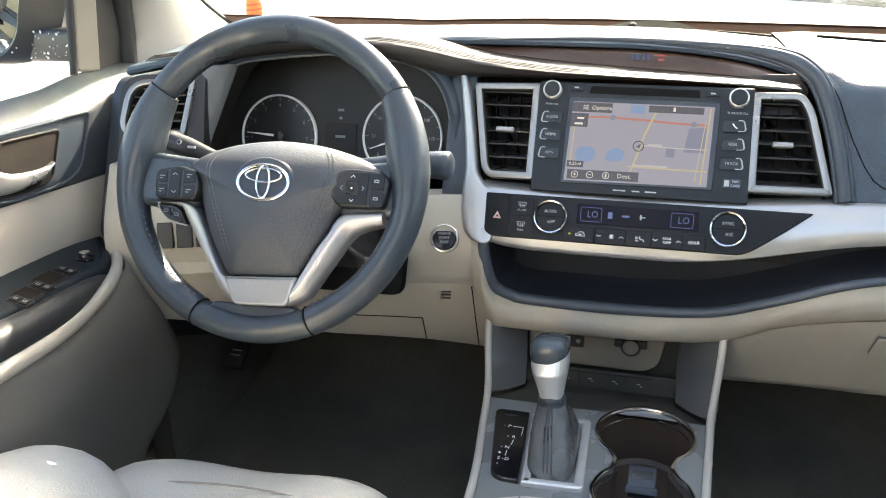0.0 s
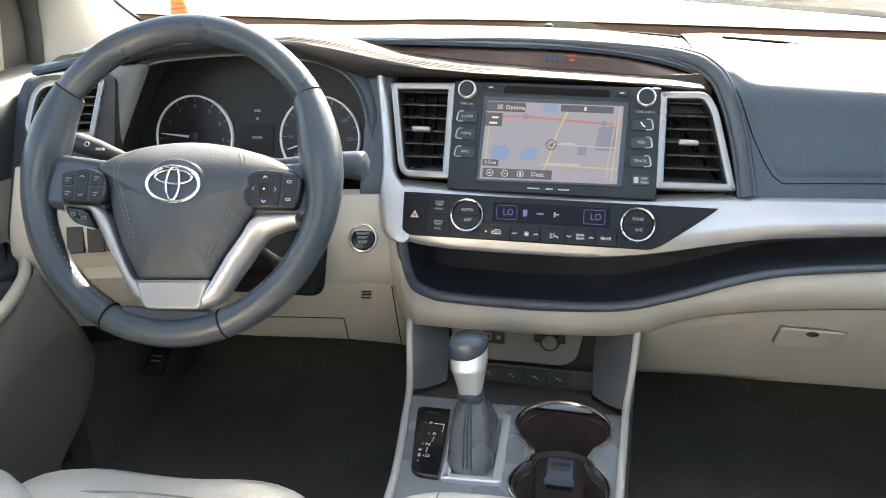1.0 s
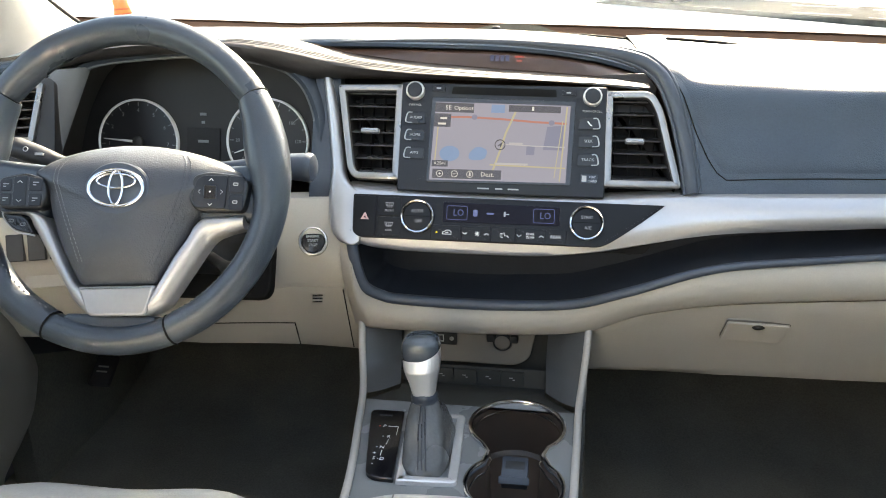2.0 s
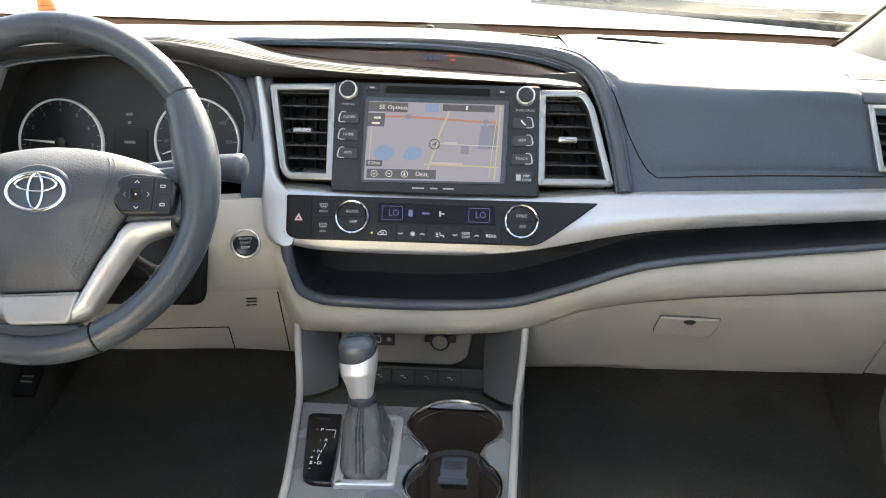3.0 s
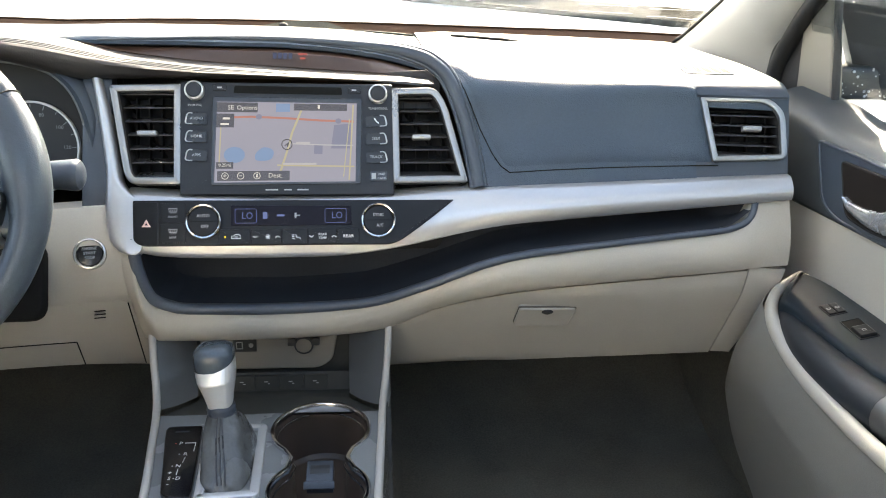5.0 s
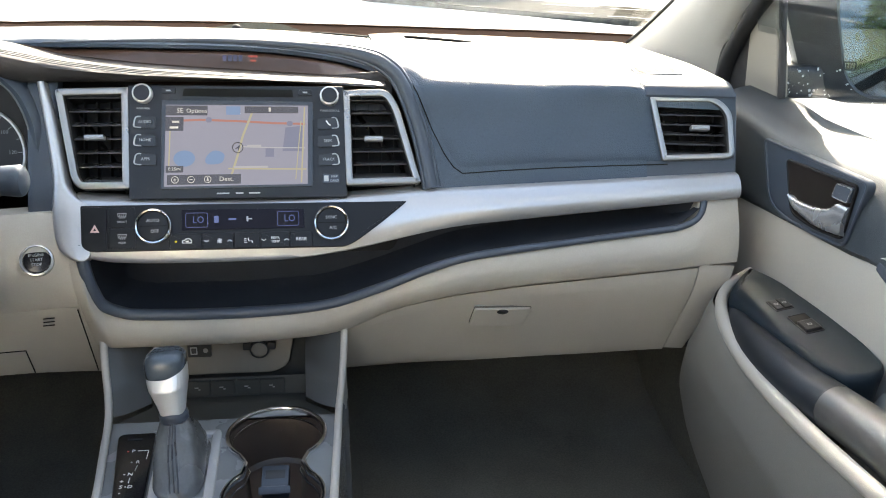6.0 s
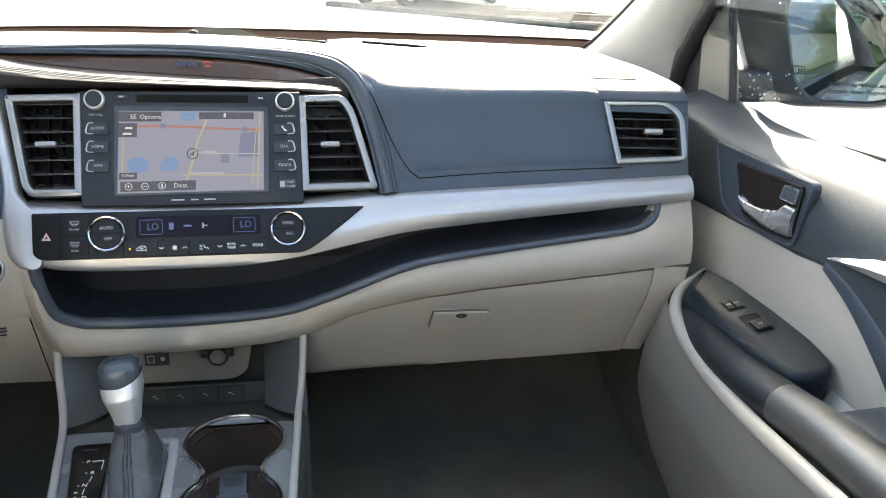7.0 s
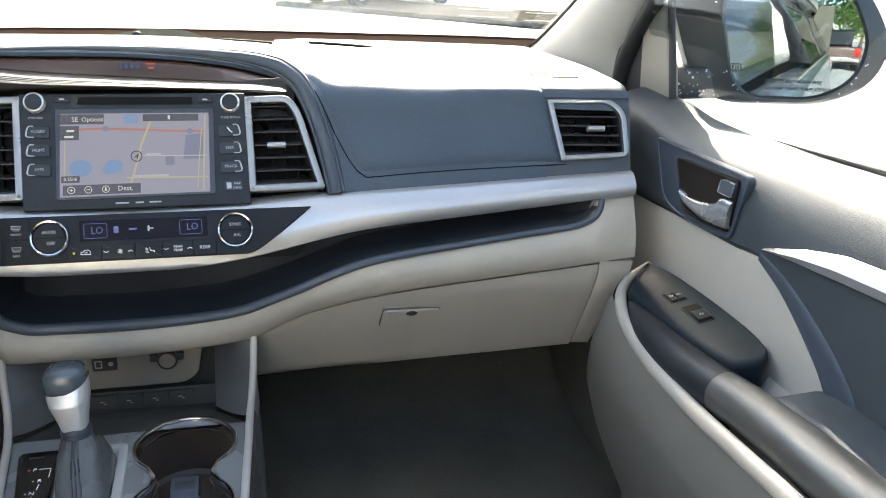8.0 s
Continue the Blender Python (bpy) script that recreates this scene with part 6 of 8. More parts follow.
# cup holders
cup = thing("cup_holder", "twin dark cup holder with a bright chrome rim", "cup holder", (0.04, -0.16, DZ))
U0 = Matrix.Translation((-0.04, 0.16, -DZ))
o = cup_outline()
bm = bmesh.new()
loft(bm, [[U0 @ Vector((x, y, z)) for x, y in inset(o, d)] for d, z in ((0.0, DZ + 0.001), (0.002, DZ - 0.01), (0.004, DZ - 0.075), (0.010, DZ - 0.080))], close_u=True)
vs = [bm.verts.new(U0 @ Vector((x, y, DZ - 0.080))) for x, y in inset(o, 0.008)]
bm.faces.new(vs)
part("well", bm, mat("dark_brown_cup_lining", (0.060, 0.044, 0.036), 0.45, vary=0.04), cup, "deep dark brown wells")
bm = bmesh.new()
hoop(bm, cup_outline(0.0040), 0.0062, U0 @ pose(0, 0, DZ), -0.002, 0.0055, 0.0022)
part("rim", bm, CHROME, cup, "bright chrome rim")
bm = bmesh.new()
hoop(bm, cup_outline(-0.0030), 0.0016, U0 @ pose(0, 0, DZ), -0.011, -0.0085, 0.0006)
part("inner_ring", bm, CHROME, cup, "thin bright inner line")
bm = bmesh.new()
block(bm, U0 @ pose(0.041, -0.168, DZ - 0.018, 14), -0.0170, 0.0170, -0.018, 0.016, -0.02, 0.004, 0.002)
clip = part("divider", bm, PAD_SMOOTH, cup, "slate grey divider between the cups")
bm = bmesh.new()
block(bm, U0 @ pose(0.041, -0.166, DZ - 0.018, 14), -0.0125, 0.0125, -0.008, 0.006, 0.0, 0.0050, 0.001)
part("slot", bm, BLACK, clip)
bm = bmesh.new()
block(bm, U0 @ pose(0.041, -0.190, DZ - 0.022, 50), -0.0195, 0.0195, -0.005, 0.005, -0.003, 0.003, 0.0015)
part("lip", bm, PAD_SMOOTH, clip)

# gear shifter
gear = thing("gear_shifter", "gear lever with black and silver knob and leather boot", "gear lever", (-0.07, -0.17, DZ))
G0 = Matrix.Translation((0.07, 0.17, -DZ))
DECK = frame_at((0, 0, DZ), (1, 0, 0), (0, 1, 0))
bm = bmesh.new()
hoop(bm, rounded([(-0.1135, -0.087), (-0.0325, -0.087), (-0.0245, -0.2435), (-0.100, -0.2475)], [0.004, 0.010, 0.010, 0.004]), 0.0125, G0 @ DECK, -0.002, 0.0062, 0.0024)
part("surround", bm, mat("bright_boot_surround", (0.60, 0.61, 0.62), 0.22, metal=0.45, vary=0.03), gear, "bright satin surround of the boot")
bm = bmesh.new()
rows = []
BOOT_LEVELS = ((0.002, -0.0690, -0.168, 0.0300, 0.067), (0.010, -0.0700, -0.168, 0.0305, 0.063), (0.018, -0.0712, -0.166, 0.0300, 0.058), (0.027, -0.0725, -0.163, 0.0290, 0.052), (0.036, -0.0738, -0.160, 0.0282, 0.046),
               (0.046, -0.0752, -0.157, 0.0258, 0.040), (0.055, -0.0766, -0.154, 0.0236, 0.033), (0.063, -0.0776, -0.151, 0.0212, 0.026), (0.070, -0.078, -0.149, 0.0188, 0.0200), (0.074, -0.078, -0.149, 0.0168, 0.0172))
NB = 72
for k, (z, cx, cy, w, d) in enumerate(BOOT_LEVELS):
    row = []
    for i in range(NB):
        a = 2 * math.pi * i / NB
        c, s_ = math.cos(a), math.sin(a)
        q = (abs(c) ** 4 + abs(s_) ** 4) ** -0.25 if k < 7 else 1.0
        fold = 0.055 * noise.noise((math.cos(a) * 2.2 + k * 0.55, math.sin(a) * 2.2, k * 0.42)) + 0.030 * noise.noise((math.cos(a) * 5.0, math.sin(a) * 5.0 + k * 0.9, 3.0))
        f = 1 + fold * (0.25 if k in (0, len(BOOT_LEVELS) - 1) else 1)
        row.append(G0 @ Vector((cx + w * c * q * f * 0.95, cy + d * s_ * q * f * 0.94, DZ + z * 0.86)))
    rows.append(row)
cols = [spline([r[i] for r in rows], 5) for i in range(NB)]
loft(bm, [[c[j] for c in cols] for j in range(len(cols[0]))], close_u=True, caps=True)
boot = part("boot", bm, BOOT, gear, "wrinkled black leather boot")
for i in (52, 54, 56):
    bm = bmesh.new()
    sweep(bm, [p + Vector((0, -0.0006, 0.0003)) for p in spline([r[i] for r in rows[1:]], 4)], 0.0009, n=6)
    part("seam", bm, SLAT, boot)
LEAN = Euler((radians(-6), radians(-4.5), 0)).to_matrix().to_4x4()
KM = G0 @ Matrix.Translation((-0.0785, -0.149, DZ + 0.061)) @ LEAN
bm = bmesh.new()
spun(bm, [(0.0155, -0.004), (0.0178, 0.001), (0.0170, 0.0035), (0.0179, 0.006), (0.0172, 0.0105), (0.0150, 0.013)], KM, 28)
part("collar", bm, PAD_SMOOTH, gear)


def knob_rows(levels):
    """Rounded-square rings of the knob; rise lifts their right-hand side."""
    out = []
    for z, w, d, oy, rise in levels:
        row = []
        for i in range(40):
            a = 2 * math.pi * i / 40
            c, q = math.cos(a), math.sin(a)
            f = (abs(c) ** 2.8 + abs(q) ** 2.8) ** (-1 / 2.8)
            row.append(KM @ Vector((w * f * c, d * f * q + oy, z + rise * max(0.0, c) ** 1.5)))
        out.append(row)
    return out


bm = bmesh.new()
loft(bm, knob_rows(((0.004, 0.0140, 0.0145, 0, 0), (0.012, 0.0150, 0.0155, 0, 0), (0.026, 0.0178, 0.019, 0, 0), (0.038, 0.0208, 0.0230, 0, 0.001), (0.045, 0.0226, 0.0256, 0, 0.002), (0.047, 0.0230, 0.0258, 0.0002, 0.002),
                    (0.054, 0.0240, 0.0240, 0.0012, 0.005), (0.0600, 0.0242, 0.0222, 0.0024, 0.011))), close_u=True, caps=True)
part("neck", bm, BRIGHT, gear, "satin silver neck of the knob", angle=14)
bm = bmesh.new()
loft(bm, knob_rows(((0.0585, 0.0232, 0.0212, 0.0024, 0.011), (0.0606, 0.0246, 0.0226, 0.0024, 0.011), (0.065, 0.0249, 0.0236, 0.0026, 0.009), (0.073, 0.0248, 0.0248, 0.003, 0.005), (0.079, 0.0240, 0.0246, 0.003, 0.002), (0.084, 0.0222, 0.0228, 0.003, 0.001),
                    (0.0880, 0.0180, 0.0185, 0.003, 0), (0.0900, 0.0125, 0.0125, 0.003, 0), (0.0908, 0.005, 0.005, 0.003, 0))), close_u=True, caps=True)
part("cap", bm, mat("smooth_black_grip", (0.050, 0.064, 0.078), 0.24, coat=0.3), gear, "smooth black top of the knob", angle=60)
# gear gate plate
bm = bmesh.new()
slab(bm, rounded([(-0.1655, -0.090), (-0.1180, -0.090), (-0.1025, -0.2450), (-0.128, -0.2440), (-0.1395, -0.235)], [0.012, 0.003, 0.003, 0.012, 0.02]), G0 @ DECK, -0.002, 0.006, 0.002)
gate = part("gate_plate", bm, PIANO, gear, "gloss black gear position plate")
GP = G0 @ DECK
for txt, x, y in (("P", -0.137, -0.132), ("R", -0.1265, -0.156), ("N", -0.130, -0.181), ("D", -0.125, -0.206), ("S", -0.1355, -0.206), ("+", -0.137, -0.195), ("-", -0.1345, -0.217)):
    lettering("gear_letter", txt, 0.0086 if txt not in "+-" else 0.0095, GP, WHITE, gate, x, y, 0.0064)
for (xa, ya), (xb, yb) in (((-0.132, -0.1315), (-0.1185, -0.1315)), ((-0.1185, -0.1315), (-0.1175, -0.150)), ((-0.1255, -0.163), (-0.1262, -0.174)), ((-0.1288, -0.188), (-0.1285, -0.199)), ((-0.131, -0.206), (-0.1295, -0.206))):
    bm = bmesh.new()
    sweep(bm, [GP @ Vector((xa, ya, 0.0064)), GP @ Vector((xb, yb, 0.0064))], 0.0005, n=5)
    part("gate_line", bm, WHITE, gate)
for k, (x, y) in enumerate(((-0.1435, -0.132), (-0.134, -0.156), (-0.137, -0.181))):
    bm = bmesh.new()
    slab(bm, circle(x, y, 0.0011, 8), GP, 0.0058, 0.0066)
    part("dot", bm, RED if k == 0 else GREYPRINT, gate)
bm = bmesh.new()
slab(bm, rect(-0.150, -0.107, -0.132, -0.103), GP, 0.0055, 0.0066, 0.0004)
part("release_slot", bm, BEZEL, gate)
# armrest lid behind the shifter
bm = bmesh.new()
slab(bm, rounded([(-0.136, -0.92), (0.102, -0.92), (0.102, -0.325), (0.060, -0.297), (0.0, -0.290), (-0.090, -0.295), (-0.136, -0.318)], [0.01, 0.01, 0.03, 0.03, 0.03, 0.03, 0.02]), I4, 0.19, 0.318, 0.014)
lid = tagged(part("armrest_lid", bm, SEAT, angle=50), "padded cream armrest lid on the console", "armrest")
bm = bmesh.new()
sweep(bm, [Vector((-0.088, y, 0.3183)) for y in span(-0.308, -0.90, 6)], 0.0010, 0.0008, n=6)
part("seam", bm, mat("lid_seam", (0.20, 0.185, 0.165), 0.8), lid)


# ---------------------------------------------------------------- doors
DOOR_PAD = mat("slate_door_vinyl", (0.030, 0.039, 0.047), 0.52, grain=0.22, scale=900, kind="leather")
# Near-black for flat plates drawn as hollows; their shade is in this colour.
HOLLOW = mat("deep_brown_black", (0.010, 0.007, 0.006), 0.7, vary=0.05, spec=0.15)
PULL = mat("satin_pull_metal", (0.42, 0.425, 0.435), 0.28, metal=0.8, vary=0.04)


def door(sx, name, label, off):
    """A front door's inside; written for the right-hand door, mirrored by sx, its origin moved by off."""
    d = thing(name, label, "car door", off)

    def P(x, y, z):
        return Vector((sx * x, y, z))

    def F(x):
        m = frame_at((x, 0, 0), (0, -1, 0), (0, 0, 1))
        return Matrix.Diagonal((sx, 1, 1, 1)) @ m
    BOUND = ((-1.0, 0.46), (-0.52, 0.46), (-0.455, 0.485), (-0.417, 0.523), (-0.37, 0.552), (-0.295, 0.586), (-0.248, 0.580), (-0.107, 0.573), (0.027, 0.565), (0.16, 0.560))

    def low(y):
        return lerp(y, BOUND)

    def belt(y):
        return lerp(y, ((-1.0, 0.724), (-0.46, 0.704), (-0.25, 0.693), (-0.13, 0.688), (-0.03, 0.690), (0.04, 0.700), (0.16, 0.704)))
    bm = bmesh.new()
    rows = []
    for y in span(0.15, -1.0, 60):
        b, l = belt(y), low(y)
        h = lerp(y, ((-0.60, 0.105), (-0.30, 0.085), (-0.20, 0.056), (-0.12, 0.042), (0.0, 0.034)))
        q = [(0.80, b - 0.02), (0.778, b)] + [(0.775 - 0.0745 * math.sin(a), b + 0.003 - h * (1 - math.cos(a))) for a in [math.pi / 2 * k / 10 for k in range(1, 11)]] + [(0.7002, b - h * 0.5 - 0.055), (0.7005, (b - h * 0.5 - 0.055) * 0.3 + l * 0.7), (0.700, l + 0.006), (0.704, l), (0.72, l - 0.004)]
        rows.append([P(x, y, z) for x, z in q])
    loft(bm, rows)
    part("upper_trim", bm, DOOR_PAD, d, "charcoal grained upper door trim", angle=50)
    # window seal along the belt
    bm = bmesh.new()
    sweep(bm, [P(0.772, y, belt(y) + 0.004) for y in span(-0.165, -1.0, 30)], 0.005, 0.006, taper=[min(1, 0.03 + i / 9) for i in range(30)])
    part("window_seal", bm, RUBBER, d, "black window seal")
    # cream insert
    bm = bmesh.new()
    loft(bm, [[P(0.7045, y, low(y) - 0.001), P(0.7035, y, low(y) - 0.006), P(0.7045, y, low(y) * 0.7 + 0.40 * 0.3), P(0.706, y, 0.40)] for y in span(0.10, -0.50, 50)])
    part("insert", bm, CREAM, d, "cream door insert", angle=50)
    # dark stripe round the insert's rear end
    bm = bmesh.new()
    arc = spline([P(0.700, y, z) for y, z in ((-0.300, 0.588), (-0.345, 0.574), (-0.39, 0.552), (-0.435, 0.524), (-0.465, 0.497), (-0.485, 0.47))], 6)
    sweep(bm, arc, 0.004, 0.021, up=(0, 0.55, 0.83), n=12, taper=[min(1, 0.25 + i / len(arc)) for i in range(len(arc))])
    part("stripe", bm, BLUE_RUBBER, d, "slate curved edging")
    # silver strip
    bm = bmesh.new()
    rows = []
    for y in span(-0.315, -1.0, 24):
        zt = lerp(y, ((-1.0, 0.668), (-0.494, 0.643), (-0.43, 0.637), (-0.376, 0.625), (-0.315, 0.604)))
        zb = lerp(y, ((-1.0, 0.640), (-0.502, 0.616), (-0.408, 0.608), (-0.315, 0.602)))
        rows.append([P(0.703, y, zt), P(0.694, y, zt - 0.15 * (zt - zb)), P(0.690, y, (zt + zb) / 2), P(0.694, y, zb + 0.12 * (zt - zb)), P(0.703, y, zb)])
    loft(bm, rows, close_u=True, caps=True)
    part("trim_strip", bm, SILVER, d, "satin silver door strip")
    # handle
    bz = [(0.021, 0.6650), (0.262, 0.6690), (0.240, 0.5855), (0.170, 0.5780), (0.100, 0.5760), (0.058, 0.5860)]
    o = rounded(bz, [0.012, 0.012, 0.014, 0.02, 0.02, 0.02])
    bm = bmesh.new()
    slab(bm, o, F(0.702), -0.006, 0.0025, 0.001)
    bezel = part("handle_bezel", bm, PAD_SMOOTH, d, "charcoal bezel of the door handle")
    bm = bmesh.new()
    hoop(bm, o, 0.0042, F(0.702), 0.001, 0.0046, 0.0014)
    part("raised_edge", bm, PAD_SMOOTH, bezel)
    hollow = rounded([(0.088, 0.653), (0.244, 0.661), (0.233, 0.593), (0.175, 0.586), (0.118, 0.588)], [0.010, 0.008, 0.010, 0.02, 0.016])
    bm = bmesh.new()
    slab(bm, hollow, F(0.702), 0.0, 0.0046, 0.0)
    part("cavity_shade_plate", bm, HOLLOW, bezel, "flat dark plate, shade of the finger recess put into its colour")
    bm = bmesh.new()
    hoop(bm, hollow, 0.0028, F(0.702), 0.003, 0.0058, 0.001)
    part("recess_edge", bm, MATT, bezel)
    bm = bmesh.new()
    top = spline([Vector(q) for q in ((0.114, 0.6145, 0), (0.128, 0.611, 0), (0.150, 0.611, 0), (0.180, 0.615, 0), (0.200, 0.622, 0), (0.214, 0.632, 0), (0.228, 0.634, 0), (0.238, 0.634, 0))], 4)
    low_edge = spline([Vector(q) for q in ((0.118, 0.609, 0), (0.128, 0.600, 0), (0.148, 0.595, 0), (0.175, 0.592, 0), (0.200, 0.593, 0), (0.214, 0.595, 0), (0.224, 0.596, 0), (0.234, 0.598, 0))], 4)
    rows = [[P(x, -(u.x + (v.x - u.x) * s), u.y + (v.y - u.y) * s) for x, s in ((0.6985, 0.0), (0.6945, 0.03), (0.6922, 0.14), (0.6910, 0.35), (0.6908, 0.60), (0.6918, 0.86), (0.6945, 0.97), (0.6985, 1.0))] for u, v in zip(top, low_edge)]
    loft(bm, rows, close_u=True, caps=True)
    hd = part("handle", bm, PULL, d, "satin silver door handle", angle=50)
    bm = bmesh.new()
    slab(bm, rounded([(0.206, 0.637), (0.237, 0.638), (0.241, 0.657), (0.211, 0.655)], 0.004), F(0.698), 0.0, 0.0055, 0.0016)
    lock = part("lock_button", bm, PAD_SMOOTH, hd, "grey lock button")
    bm = bmesh.new()
    hoop(bm, rounded([(0.206, 0.637), (0.237, 0.638), (0.241, 0.657), (0.211, 0.655)], 0.004), 0.0012, F(0.698), 0.004, 0.0062, 0.0004)
    part("button_edge", bm, PULL, lock)
    # sail panel in the corner of the window
    bm = bmesh.new()
    if sx > 0:
        sail = [(-0.168, 0.680), (-0.066, 0.700), (-0.106, 0.838), (-0.142, 0.838), (-0.180, 0.806)]
        strip = [(-0.275, 0.660), (-0.168, 0.676), (-0.180, 0.808), (-0.142, 0.846), (-0.142, 0.870), (-0.255, 0.790)]
    else:
        sail = [(-0.085, 0.698), (-0.036, 0.708), (-0.062, 0.860), (-0.110, 0.860)]
        strip = [(-0.210, 0.660), (-0.085, 0.690), (-0.110, 0.880), (-0.200, 0.880)]
    slab(bm, rounded(sail, 0.006), F(0.760), -0.012, 0.004, 0.004)
    part("sail_panel", bm, SAIL, d, "taupe corner panel of the window")
    bm = bmesh.new()
    slab(bm, rounded(strip, 0.003), F(0.764), -0.012, 0.004, 0.002)
    part("corner_seal", bm, RUBBER, d, "black rubber strip before the corner panel")
    bm = bmesh.new()
    if sx > 0:
        sweep(bm, [P(0.758, -a, z) for a, z in ((-0.057, 0.700), (-0.074, 0.77), (-0.092, 0.842), (-0.106, 0.90))], 0.0055, 0.0055)
        sweep(bm, [P(0.752, -a, z) for a, z in ((-0.245, 0.690), (-0.232, 0.745), (-0.20, 0.805), (-0.05, 0.905), (0.12, 0.98), (0.35, 1.04))], 0.012, 0.012)
    else:
        sweep(bm, [P(0.758, -a, z) for a, z in ((-0.028, 0.703), (-0.052, 0.86), (-0.06, 0.92))], 0.006, 0.006)
        sweep(bm, [P(0.752, -a, z) for a, z in ((-0.100, 0.875), (0.0, 0.94), (0.10, 0.98), (0.35, 1.04))], 0.018, 0.016)
    part("window_frame", bm, RUBBER, d, "black window frame")
    # armrest plate with switches
    bm = bmesh.new()
    plate = rounded([(0.690, -0.052), (0.655, -0.085), (0.628, -0.122), (0.631, -0.150), (0.6345, -0.223), (0.645, -0.320), (0.654, -0.352), (0.684, -0.362), (0.702, -0.345), (0.709, -0.297), (0.709, -0.220), (0.704, -0.110)],
                    [0.012, 0.03, 0.02, 0.03, 0.04, 0.03, 0.010, 0.018, 0.025, 0.03, 0.04, 0.03], 5)

    def deck(x):
        return 0.4785 + 0.22 * (x - 0.63)
    rings = []
    for g, dz in ((0.010, -0.060), (0.004, -0.040), (0.001, -0.016), (0.0, -0.008), (0.0012, -0.0035), (0.004, -0.0008), (0.009, 0.0)):
        rings.append([P(x, y, deck(x) + dz) for x, y in inset(plate, g)])
    loft(bm, rings, close_u=True, caps=True)
    plt = part("switch_plate", bm, mat("black_switch_plate", (0.011, 0.018, 0.024), 0.46, grain=0.1, scale=900, vary=0.06, spec=0.16), d, "dark moulded plate with window switches")
    if sx > 0:
        sws = ((0.671, -0.176, 0.021, 0.026, 2), (0.674, -0.231, 0.021, 0.044, 1))
    else:
        sws = ((0.655, -0.172, 0.026, 0.015, 2), (0.658, -0.200, 0.026, 0.030, 0), (0.650, -0.222, 0.026, 0.014, 2), (0.652, -0.246, 0.026, 0.024, 0), (0.646, -0.264, 0.026, 0.014, 2))
    slope = Vector((1, 0, 0.22)).normalized()
    for x, y, w, l, rockers in sws:
        m = Matrix.Diagonal((sx, 1, 1, 1)) @ frame_at((x, y, deck(x) + 0.0004), slope, (-0.02, 1, 0))
        bm = bmesh.new()
        hoop(bm, rect(-w / 2 - 0.0012, -l / 2 - 0.0012, w / 2 + 0.0012, l / 2 + 0.0012, 0.002), 0.0010, m, -0.003, 0.0008, 0.0002)
        part("switch_edge", bm, BEZEL, plt, "thin slate edge round the switches")
        bm = bmesh.new()
        slab(bm, rect(-w / 2, -l / 2, w / 2, l / 2, 0.0015), m, -0.004, 0.0003)
        part("switch_well", bm, HOLLOW, plt)
        for k in range(rockers):
            bm = bmesh.new()
            if rockers == 2:
                a0, a1 = (-w / 2 + 0.0006, -0.0005) if k == 0 else (0.0005, w / 2 - 0.0006)
                slab(bm, rect(a0, -l / 2 + 0.0008, a1, l / 2 - 0.0008, 0.0015), m, -0.002, 0.0022, 0.001)
                cx, cy = (a0 + a1) / 2, 0.0
            else:
                slab(bm, rect(-w / 2 + 0.001, -l / 2 + 0.001, w / 2 - 0.001, l * 0.06, 0.002), m, -0.002, 0.0040, 0.0015)
                cx, cy = 0.0, -l * 0.22
            rk = part("window_switch", bm, PLATE, plt, "dark rocker switch")
            z1 = 0.0022 if rockers == 2 else 0.0040
            bm = bmesh.new()
            hoop(bm, rect(cx - 0.0024, cy - 0.0020, cx + 0.0024, cy + 0.0020, 0.0006), 0.0007, m, z1 - 0.0004, z1 + 0.0003, 0.0001)
            part("sign", bm, PRINT, rk)
    if sx < 0:
        bm = bmesh.new()
        spun(bm, [(0.0115, -0.002), (0.0115, 0.004), (0.0095, 0.005), (0.009, 0.009), (0.0075, 0.0105), (0.0005, 0.0105)], Matrix.Diagonal((sx, 1, 1, 1)) @ pose(0.659, -0.1295, 0.4835), 24)
        knob = part("mirror_knob", bm, PIANO, plt, "small black mirror adjuster with a bright top")
        bm = bmesh.new()
        spun(bm, [(0.0068, 0.009), (0.0066, 0.0112), (0.004, 0.0118), (0.0005, 0.0118)], Matrix.Diagonal((sx, 1, 1, 1)) @ pose(0.659, -0.1295, 0.4835), 20)
        part("knob_top", bm, CHROME, knob)
    # pull cup below the plate and the tubular grip
    bm = bmesh.new()
    cup = rounded([(0.690, -0.060), (0.640, -0.105), (0.622, -0.15), (0.624, -0.230), (0.640, -0.325), (0.652, -0.352), (0.700, -0.352), (0.706, -0.15)], 0.025, 4)
    loft(bm, [[P(x, y, z) for x, y in inset(cup, g)] for g, z in ((0.002, 0.466), (0.000, 0.450), (0.002, 0.434), (0.012, 0.410))], close_u=True, caps=True)
    part("pull_cup", bm, BLACK, d, "dark pull recess below the plate")
    # the lever: a dark tapering nose that runs on as a satin tube
    LEVER = spline([Vector(p) for p in ((0.646, -0.112, 0.4600), (0.634, -0.150, 0.4560), (0.6275, -0.20, 0.4545), (0.6270, -0.26, 0.4540), (0.6300, -0.32, 0.4555), (0.6350, -0.37, 0.4590), (0.6380, -0.42, 0.4640), (0.6390, -0.48, 0.4690), (0.6400, -0.58, 0.4745), (0.642, -0.70, 0.480), (0.645, -0.90, 0.483))], 6)

